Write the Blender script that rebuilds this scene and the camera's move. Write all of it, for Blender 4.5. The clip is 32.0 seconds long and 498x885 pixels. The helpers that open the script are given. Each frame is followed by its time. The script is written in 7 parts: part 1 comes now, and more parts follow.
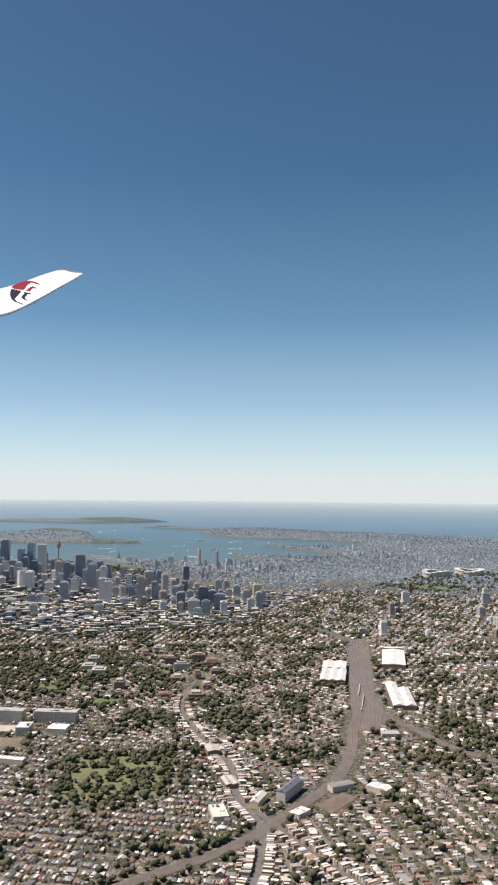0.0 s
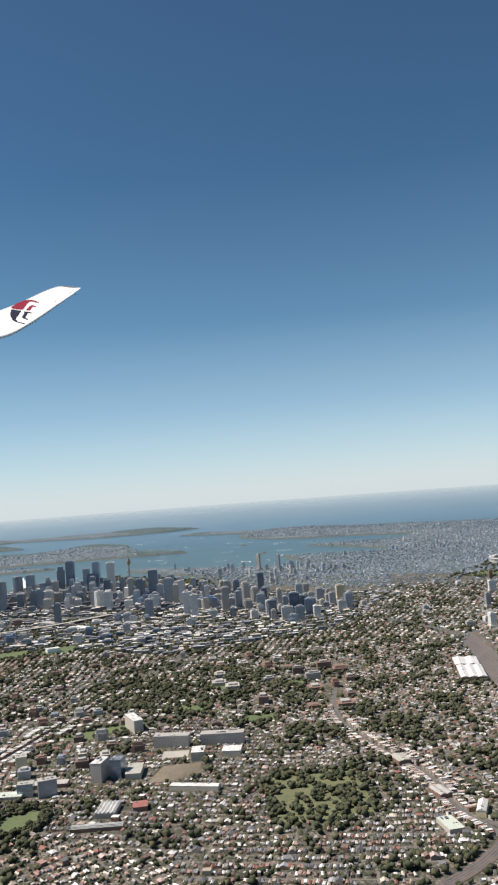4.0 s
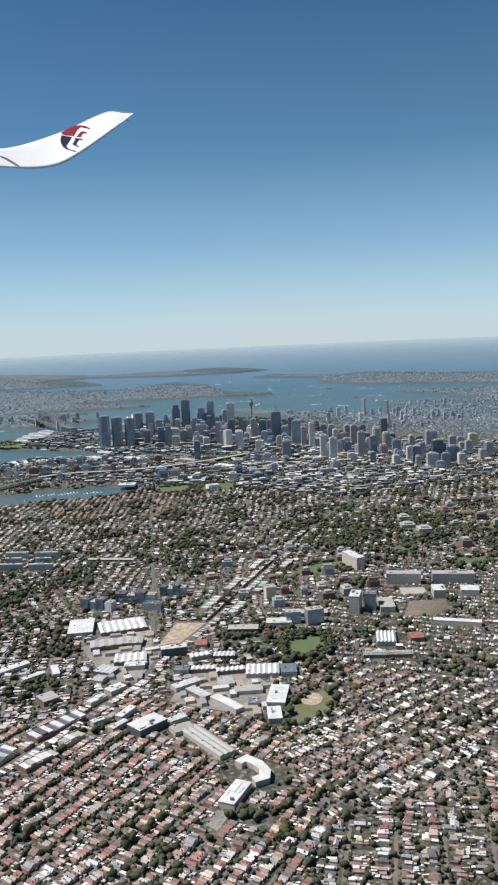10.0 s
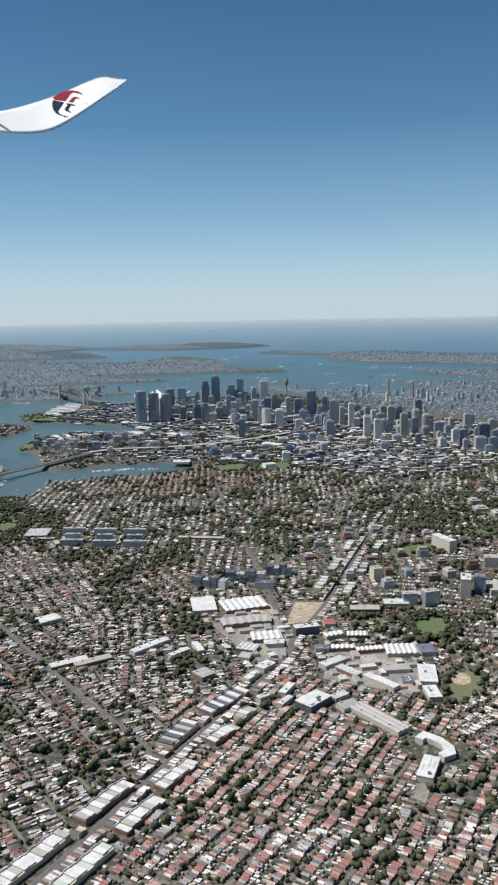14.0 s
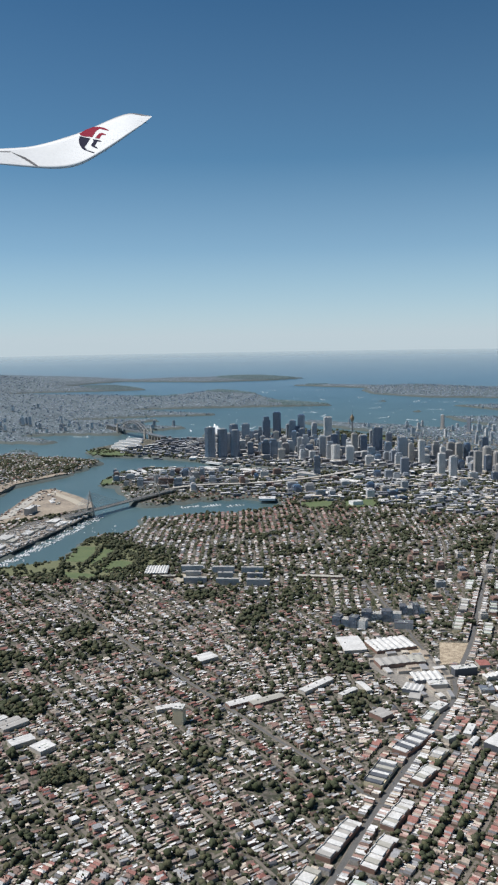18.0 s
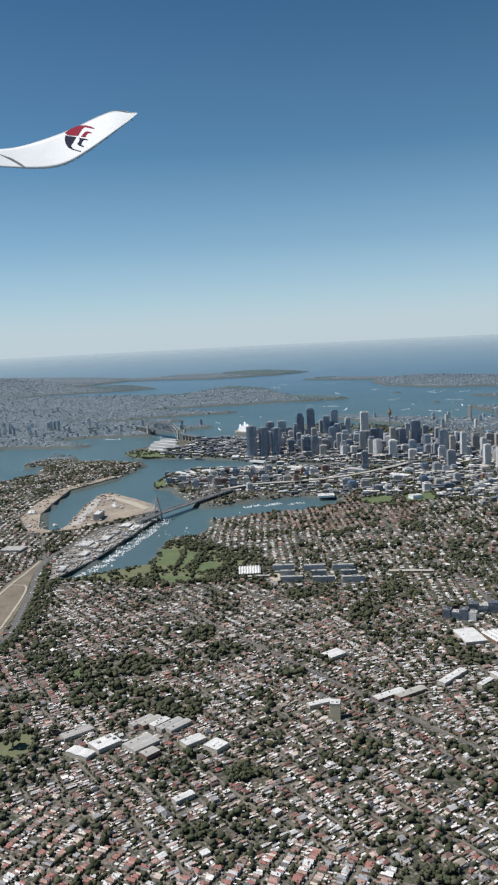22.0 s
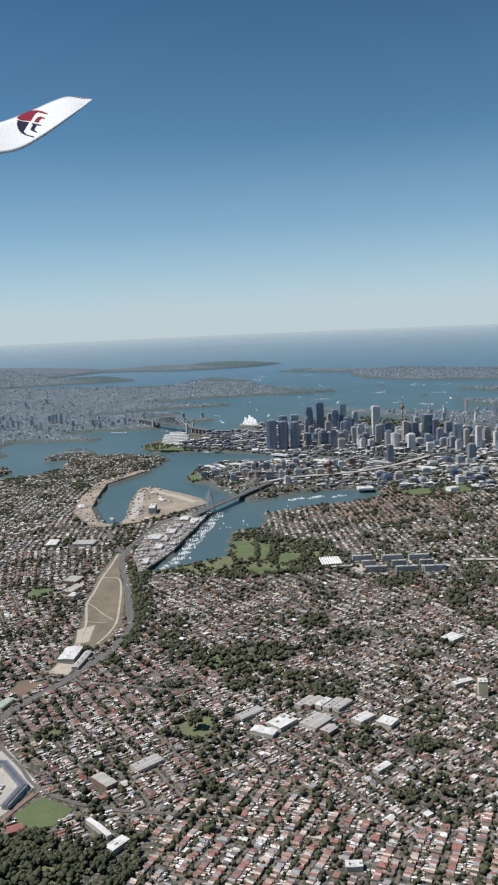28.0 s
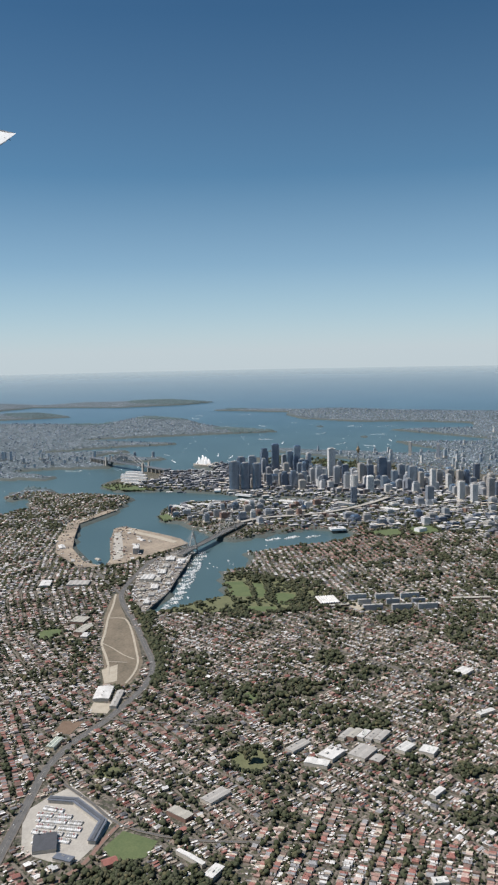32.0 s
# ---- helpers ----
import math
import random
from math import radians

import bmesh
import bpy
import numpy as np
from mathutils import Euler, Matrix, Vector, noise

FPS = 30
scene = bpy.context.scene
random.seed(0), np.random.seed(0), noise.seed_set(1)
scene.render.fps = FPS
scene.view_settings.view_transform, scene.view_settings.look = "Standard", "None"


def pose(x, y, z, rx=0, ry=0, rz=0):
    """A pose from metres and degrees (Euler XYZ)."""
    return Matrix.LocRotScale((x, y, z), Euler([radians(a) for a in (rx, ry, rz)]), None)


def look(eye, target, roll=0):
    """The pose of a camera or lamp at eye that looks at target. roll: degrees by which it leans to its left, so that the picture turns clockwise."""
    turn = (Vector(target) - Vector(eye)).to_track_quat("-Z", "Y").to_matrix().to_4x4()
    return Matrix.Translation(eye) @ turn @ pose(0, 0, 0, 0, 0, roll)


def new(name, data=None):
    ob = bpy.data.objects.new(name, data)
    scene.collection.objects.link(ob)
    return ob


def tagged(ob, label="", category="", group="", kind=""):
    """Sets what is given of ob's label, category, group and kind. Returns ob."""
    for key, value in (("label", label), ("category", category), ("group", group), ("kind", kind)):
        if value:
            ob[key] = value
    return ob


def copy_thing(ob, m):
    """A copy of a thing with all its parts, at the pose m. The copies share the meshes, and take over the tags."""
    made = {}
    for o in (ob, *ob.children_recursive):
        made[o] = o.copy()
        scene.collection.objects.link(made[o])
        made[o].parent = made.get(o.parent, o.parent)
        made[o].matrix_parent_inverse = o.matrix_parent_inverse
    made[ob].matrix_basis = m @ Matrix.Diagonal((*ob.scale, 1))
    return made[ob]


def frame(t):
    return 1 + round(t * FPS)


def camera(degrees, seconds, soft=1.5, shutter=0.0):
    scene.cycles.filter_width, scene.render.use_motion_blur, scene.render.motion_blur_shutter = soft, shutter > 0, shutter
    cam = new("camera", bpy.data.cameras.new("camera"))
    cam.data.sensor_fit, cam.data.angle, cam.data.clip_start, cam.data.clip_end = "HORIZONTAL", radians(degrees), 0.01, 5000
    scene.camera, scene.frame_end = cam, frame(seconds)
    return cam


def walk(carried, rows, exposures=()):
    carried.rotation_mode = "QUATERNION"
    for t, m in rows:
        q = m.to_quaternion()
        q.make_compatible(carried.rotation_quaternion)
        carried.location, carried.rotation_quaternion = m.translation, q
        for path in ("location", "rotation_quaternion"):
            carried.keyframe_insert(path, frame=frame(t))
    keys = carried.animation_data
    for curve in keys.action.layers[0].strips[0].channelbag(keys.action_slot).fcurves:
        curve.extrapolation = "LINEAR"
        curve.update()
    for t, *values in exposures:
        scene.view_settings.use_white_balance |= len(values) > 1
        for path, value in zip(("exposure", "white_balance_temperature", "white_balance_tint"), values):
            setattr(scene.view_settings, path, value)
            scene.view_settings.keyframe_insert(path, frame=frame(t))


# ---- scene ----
# The city stands at one tenth of its size: one unit is ten metres of land.
cam = camera(33.37, 32.0, soft=2.3)
PATH = [
    (0, (-414.70, -360.72, 62.48), (-326.75, -313.44, 68.05), 0.54),
    (0.5, (-416.40, -356.54, 63.05), (-329.68, -306.76, 63.07), 0.36),
    (1, (-418.13, -352.39, 63.57), (-331.33, -302.77, 61.89), 0.16),
    (1.5, (-419.88, -348.26, 64.05), (-332.66, -299.37, 62.60), -0.65),
    (2, (-421.66, -344.17, 64.49), (-333.19, -297.56, 65.70), -2.33),
    (2.5, (-423.48, -340.10, 64.90), (-334.27, -295.26, 70.55), -3.37),
    (3, (-425.34, -336.06, 65.29), (-336.73, -290.33, 72.74), -3.97),
    (3.5, (-427.26, -332.05, 65.66), (-339.26, -285.08, 72.68), -4.05),
    (5.5, (-435.43, -316.38, 67.11), (-348.07, -267.77, 65.01), -4.43),
    (6, (-437.62, -312.55, 67.48), (-350.32, -264.03, 62.43), -3.77),
    (6.5, (-439.86, -308.76, 67.86), (-352.85, -260.03, 60.40), -3.63),
    (7, (-442.15, -305.01, 68.25), (-356.28, -254.65, 58.75), -2.71),
    (7.5, (-444.50, -301.29, 68.65), (-360.49, -248.22, 57.38), -2.26),
    (8, (-446.90, -297.61, 69.07), (-364.53, -242.40, 56.12), -2.93),
    (8.5, (-449.35, -293.96, 69.51), (-367.39, -238.31, 55.87), -2.69),
    (9, (-451.84, -290.35, 69.96), (-369.62, -235.12, 56.19), -2.62),
    (9.5, (-454.39, -286.77, 70.43), (-371.56, -232.41, 56.82), -2.77),
    (10, (-456.97, -283.23, 70.92), (-372.98, -230.57, 57.78), -2.55),
    (10.5, (-459.60, -279.72, 71.43), (-375.08, -227.85, 58.50), -2.11),
    (11, (-462.26, -276.24, 71.95), (-377.62, -224.57, 59.05), -1.65),
    (11.5, (-464.96, -272.79, 72.49), (-380.26, -221.22, 59.58), -1.15),
    (12, (-467.69, -269.38, 73.05), (-382.93, -217.91, 60.13), -0.59),
    (12.5, (-470.45, -265.99, 73.62), (-385.72, -214.55, 60.39), -0.43),
    (13, (-473.23, -262.64, 74.21), (-388.73, -211.03, 60.16), -0.57),
    (13.5, (-476.03, -259.31, 74.81), (-391.96, -207.46, 59.19), -1.02),
    (15.5, (-487.43, -246.26, 77.32), (-400.18, -200.48, 60.23), -0.56),
    (16, (-490.31, -243.06, 77.97), (-402.98, -197.45, 60.88), -0.08),
    (16.5, (-493.20, -239.88, 78.63), (-405.77, -194.42, 61.64), 0.28),
    (17, (-496.10, -236.73, 79.28), (-408.78, -190.13, 64.95), -0.25),
    (17.5, (-499.00, -233.59, 79.94), (-412.85, -184.61, 66.53), -0.81),
    (18, (-501.90, -230.48, 80.60), (-417.64, -178.16, 67.87), -0.98),
    (18.5, (-504.81, -227.38, 81.26), (-421.54, -173.46, 68.66), -1.04),
    (19, (-507.73, -224.30, 81.91), (-425.01, -169.53, 69.30), -0.89),
    (19.5, (-510.64, -221.24, 82.57), (-428.02, -166.37, 69.81), -0.59),
    (20, (-513.55, -218.19, 83.22), (-430.87, -163.42, 70.43), -0.26),
    (20.5, (-516.47, -215.16, 83.86), (-433.77, -160.52, 70.63), -0.45),
    (21, (-519.39, -212.14, 84.50), (-435.79, -158.92, 71.11), -1.81),
    (21.5, (-522.31, -209.13, 85.14), (-438.04, -156.98, 71.79), -2.51),
    (22, (-525.24, -206.14, 85.76), (-440.50, -154.80, 72.21), -2.89),
    (22.5, (-528.17, -203.16, 86.38), (-443.49, -151.82, 72.40), -2.87),
    (23, (-531.10, -200.18, 87.00), (-446.80, -148.49, 72.12), -3.02),
    (23.5, (-534.04, -197.22, 87.61), (-449.83, -145.43, 72.57), -2.69),
    (24, (-536.99, -194.26, 88.21), (-452.75, -142.70, 72.52), -3.03),
    (24.5, (-539.94, -191.31, 88.81), (-455.19, -140.71, 72.78), -2.94),
    (26.5, (-551.89, -179.52, 91.18), (-464.82, -133.02, 75.14), -1.14),
    (27, (-554.91, -176.57, 91.77), (-467.76, -130.24, 75.74), -0.67),
    (27.5, (-557.96, -173.61, 92.38), (-470.61, -127.59, 76.47), -1.00),
    (28, (-561.02, -170.65, 92.99), (-473.39, -124.90, 77.87), -2.49),
    (28.5, (-564.10, -167.67, 93.61), (-476.38, -121.96, 78.92), -2.95),
    (29, (-567.21, -164.69, 94.25), (-479.00, -119.97, 79.46), -2.27),
    (29.5, (-570.34, -161.68, 94.90), (-480.21, -120.47, 81.51), -1.21),
    (30, (-573.49, -158.66, 95.58), (-482.41, -119.42, 82.75), -0.90),
    (30.5, (-576.67, -155.61, 96.29), (-485.28, -116.97, 83.80), -0.65),
    (31, (-579.87, -152.54, 97.03), (-488.37, -114.13, 84.67), -0.24),
    (31.5, (-583.09, -149.44, 97.80), (-491.39, -111.43, 85.63), -0.02),
    (32, (-586.33, -146.30, 98.63), (-493.90, -109.76, 87.57), -1.12),
]
walk(cam, [(t, look(eye, target, roll)) for t, eye, target, roll in PATH], [(0.0, 0.5, 7250, 14.5), (1.5, 0.44, 7250, 14.5), (3.5, 0.36, 7000, 12), (6.0, 0.27, 6650, 9.2), (13.0, 0.17, 6350, 8.3), (17.0, 0.08, 6350, 8.3), (24.0, 0.09, 6350, 8.3), (28.0, 0.08, 6400, 8.6), (32.0, 0.09, 6550, 9.6)])

# ---- world, sun, exposure ----
SUN_BEARING, SUN_HEIGHT = radians(-28), radians(56)
world = bpy.data.worlds.new("sky")
scene.world = world
world.use_nodes = True
wn = world.node_tree
sky = wn.nodes.new("ShaderNodeTexSky")
sky.sky_type, sky.sun_disc = "NISHITA", False
sky.sun_elevation, sky.sun_rotation = SUN_HEIGHT, SUN_BEARING
sky.altitude, sky.air_density, sky.dust_density, sky.ozone_density = 6000, 1.0, 6.0, 6.0
wn.nodes["Background"].inputs[1].default_value = 0.095
tint = wn.nodes.new("ShaderNodeMix")
tint.data_type, tint.blend_type = "RGBA", "MULTIPLY"
tint.inputs[0].default_value, tint.inputs[7].default_value = 1.0, (0.835, 1.14, 1.02, 1)
wn.links.new(sky.outputs[0], tint.inputs[6])
# a pale summer haze all round the horizon
way, up = wn.nodes.new("ShaderNodeTexCoord"), wn.nodes.new("ShaderNodeSeparateXYZ")
thin, haze = wn.nodes.new("ShaderNodeValToRGB"), wn.nodes.new("ShaderNodeMix")
wn.links.new(way.outputs["Generated"], up.inputs[0])
wn.links.new(up.outputs[2], thin.inputs[0])
for k, (p, v) in enumerate(((0.0, 0.92), (0.36, 0.0), (0.04, 0.66), (0.1, 0.34), (0.2, 0.08))):
    e = thin.color_ramp.elements[k] if k < 2 else thin.color_ramp.elements.new(p)
    if k < 2:
        e.position = p
    e.color = (v, v, v, 1)
haze.data_type = "RGBA"
haze.inputs[7].default_value = (5.35, 6.0, 6.5, 1)
wn.links.new(thin.outputs[0], haze.inputs[0])
wn.links.new(tint.outputs[2], haze.inputs[6])
# the lower sky is greener than the deep blue overhead
cast, hue_ = wn.nodes.new("ShaderNodeValToRGB"), wn.nodes.new("ShaderNodeMix")
wn.links.new(up.outputs[2], cast.inputs[0])
for k, (p, c) in enumerate(((0.0, (1, 1, 1)), (0.5, (0.98, 0.96, 1)), (0.06, (0.94, 1, 0.98)), (0.2, (0.9, 1, 0.97)))):
    e = cast.color_ramp.elements[k] if k < 2 else cast.color_ramp.elements.new(p)
    if k < 2:
        e.position = p
    e.color = (*c, 1)
hue_.data_type, hue_.blend_type = "RGBA", "MULTIPLY"
hue_.inputs[0].default_value = 1.0
wn.links.new(haze.outputs[2], hue_.inputs[6])
wn.links.new(cast.outputs[0], hue_.inputs[7])
wn.links.new(hue_.outputs[2], wn.nodes["Background"].inputs[0])
sun = new("sun", bpy.data.lights.new("sun", "SUN"))
sun.data.energy, sun.data.angle, sun.data.color = 5.2, radians(0.53), (1.0, 0.955, 0.92)
toward = Vector((math.sin(SUN_BEARING) * math.cos(SUN_HEIGHT), math.cos(SUN_BEARING) * math.cos(SUN_HEIGHT), math.sin(SUN_HEIGHT)))
sun.rotation_euler = toward.to_track_quat("Z", "Y").to_euler()


# ---- materials ----
def material(name, rough=0.8, metal=0.0):
    m = bpy.data.materials.new(name)
    m.use_nodes = True
    b = m.node_tree.nodes["Principled BSDF"]
    b.inputs["Roughness"].default_value, b.inputs["Metallic"].default_value = rough, metal
    return m, m.node_tree.nodes, m.node_tree.links, b


def ramp(nodes, stops, step=False):
    r = nodes.new("ShaderNodeValToRGB")
    r.color_ramp.interpolation = "CONSTANT" if step else "LINEAR"
    e = r.color_ramp.elements
    for i, (p, c) in enumerate(stops):
        x = e[i] if i < 2 else e.new(p)
        x.position, x.color = p, (*c, 1)
    return r


def noisy(name, a, b_, scale, rough=0.85, metal=0.0, fine=8.0, bump=0.0, spread=0.22):
    """A surface that wanders between two colours at two scales."""
    m, n, l, b = material(name, rough, metal)
    geo = n.new("ShaderNodeNewGeometry")
    t1, t2 = n.new("ShaderNodeTexNoise"), n.new("ShaderNodeTexNoise")
    for t, s in ((t1, scale), (t2, scale * fine)):
        t.inputs["Scale"].default_value, t.inputs["Detail"].default_value = s, 4
        l.new(geo.outputs["Position"], t.inputs["Vector"])
    mix = n.new("ShaderNodeMath")
    mix.operation = "ADD"
    half = n.new("ShaderNodeMath")
    half.operation, half.inputs[1].default_value = "MULTIPLY", 0.5
    l.new(t1.outputs[0], mix.inputs[0]), l.new(t2.outputs[0], mix.inputs[1]), l.new(mix.outputs[0], half.inputs[0])
    r = ramp(n, ((0.5 - spread, a), (0.5 + spread, b_)))
    l.new(half.outputs[0], r.inputs[0]), l.new(r.outputs[0], b.inputs["Base Color"])
    if bump:
        bp = n.new("ShaderNodeBump")
        bp.inputs["Strength"].default_value = bump
        l.new(t2.outputs[0], bp.inputs["Height"]), l.new(bp.outputs[0], b.inputs["Normal"])
    return m


def palette(name, colours, rough=0.75, scale=3.0, by_object=False, metal=0.0):
    """One of several colours for each piece, with streaks of dirt."""
    m, n, l, b = material(name, rough, metal)
    pick = n.new("ShaderNodeObjectInfo") if by_object else n.new("ShaderNodeNewGeometry")
    r = ramp(n, [(i / len(colours), c) for i, c in enumerate(colours)], True)
    l.new(pick.outputs["Random" if by_object else "Random Per Island"], r.inputs[0])
    geo = n.new("ShaderNodeNewGeometry")
    t = n.new("ShaderNodeTexNoise")
    t.inputs["Scale"].default_value, t.inputs["Detail"].default_value = scale, 5
    l.new(geo.outputs["Position"], t.inputs["Vector"])
    d = ramp(n, ((0.3, (0.62, 0.6, 0.58)), (0.65, (1, 1, 1))))
    l.new(t.outputs[0], d.inputs[0])
    mx = n.new("ShaderNodeMix")
    mx.data_type, mx.blend_type = "RGBA", "MULTIPLY"
    mx.inputs[0].default_value = 1.0
    l.new(r.outputs[0], mx.inputs[6]), l.new(d.outputs[0], mx.inputs[7]), l.new(mx.outputs[2], b.inputs["Base Color"])
    return m


def facade(name, wall, glass, w, h, rough=0.35, frac=0.5, mirror=0.0):
    """Floors and window bays on a tower's faces, w by h units."""
    m, n, l, b = material(name, rough, mirror)
    tc = n.new("ShaderNodeTexCoord")
    sep, add, comb = n.new("ShaderNodeSeparateXYZ"), n.new("ShaderNodeMath"), n.new("ShaderNodeCombineXYZ")
    l.new(tc.outputs["Object"], sep.inputs[0])
    add.operation = "ADD"
    l.new(sep.outputs[0], add.inputs[0]), l.new(sep.outputs[1], add.inputs[1])
    l.new(add.outputs[0], comb.inputs[0]), l.new(sep.outputs[2], comb.inputs[1])
    br = n.new("ShaderNodeTexBrick")
    br.offset, br.squash = 0.0, 1.0
    br.inputs["Scale"].default_value = 1.0
    br.inputs["Brick Width"].default_value, br.inputs["Row Height"].default_value = w, h
    br.inputs["Mortar Size"].default_value, br.inputs["Bias"].default_value = min(w, h) * (1 - frac) * 0.5, 0.0
    br.inputs["Color1"].default_value, br.inputs["Color2"].default_value = (*glass, 1), (*[g * 1.7 for g in glass], 1)
    br.inputs["Mortar"].default_value = (*wall, 1)
    l.new(comb.outputs[0], br.inputs["Vector"])
    info = n.new("ShaderNodeObjectInfo")
    tone = ramp(n, ((0.0, (0.62, 0.64, 0.68)), (0.5, (0.9, 0.88, 0.85)), (1.0, (1.0, 0.97, 0.92))))
    l.new(info.outputs["Random"], tone.inputs[0])
    mx = n.new("ShaderNodeMix")
    mx.data_type, mx.blend_type = "RGBA", "MULTIPLY"
    mx.inputs[0].default_value = 1.0
    l.new(br.outputs[0], mx.inputs[6]), l.new(tone.outputs[0], mx.inputs[7]), l.new(mx.outputs[2], b.inputs["Base Color"])
    return m


def speckled(name, colours, cell, rough=0.85):
    """Ground broken into small lots, each of its own colour."""
    m, n, l, b = material(name, rough)
    geo = n.new("ShaderNodeNewGeometry")
    v = n.new("ShaderNodeTexVoronoi")
    v.inputs["Scale"].default_value = 1 / cell
    l.new(geo.outputs["Position"], v.inputs["Vector"])
    sep = n.new("ShaderNodeSeparateColor")
    l.new(v.outputs["Color"], sep.inputs[0])
    r = ramp(n, [(i / len(colours), k) for i, k in enumerate(colours)], True)
    l.new(sep.outputs[0], r.inputs[0])
    t = n.new("ShaderNodeTexNoise")
    t.inputs["Scale"].default_value, t.inputs["Detail"].default_value = 0.06, 4
    l.new(geo.outputs["Position"], t.inputs["Vector"])
    d = ramp(n, ((0.35, (0.7, 0.74, 0.74)), (0.65, (1.12, 1.1, 1.08))))
    l.new(t.outputs[0], d.inputs[0])
    mx = n.new("ShaderNodeMix")
    mx.data_type, mx.blend_type = "RGBA", "MULTIPLY"
    mx.inputs[0].default_value = 1.0
    l.new(r.outputs[0], mx.inputs[6]), l.new(d.outputs[0], mx.inputs[7]), l.new(mx.outputs[2], b.inputs["Base Color"])
    return m


def plain(name, c, rough=0.6, metal=0.0):
    return noisy(name, tuple(v * 0.85 for v in c), tuple(min(1, v * 1.12) for v in c), 2.0, rough, metal)


def foliage(name, a, b_):
    """Leaves: each clump of its own green, dark in the gaps between sprays."""
    m, n, l, b = material(name, 0.95)
    b.inputs["Specular IOR Level"].default_value = 0.12
    geo = n.new("ShaderNodeNewGeometry")
    t = n.new("ShaderNodeTexNoise")
    t.inputs["Scale"].default_value, t.inputs["Detail"].default_value = 4.5, 5
    l.new(geo.outputs["Position"], t.inputs["Vector"])
    r = ramp(n, ((0.34, a), (0.66, b_)))
    tone = ramp(n, ((0.0, (0.55, 0.62, 0.5)), (0.35, (0.9, 0.95, 0.85)), (0.7, (1.0, 1.0, 1.0)), (1.0, (1.5, 1.3, 1.1))))
    mx = n.new("ShaderNodeMix")
    mx.data_type, mx.blend_type = "RGBA", "MULTIPLY"
    mx.inputs[0].default_value = 1.0
    l.new(t.outputs[0], r.inputs[0]), l.new(geo.outputs["Random Per Island"], tone.inputs[0])
    l.new(r.outputs[0], mx.inputs[6]), l.new(tone.outputs[0], mx.inputs[7]), l.new(mx.outputs[2], b.inputs["Base Color"])
    bp = n.new("ShaderNodeBump")
    bp.inputs["Strength"].default_value = 0.7
    l.new(t.outputs[0], bp.inputs["Height"]), l.new(bp.outputs[0], b.inputs["Normal"])
    return m


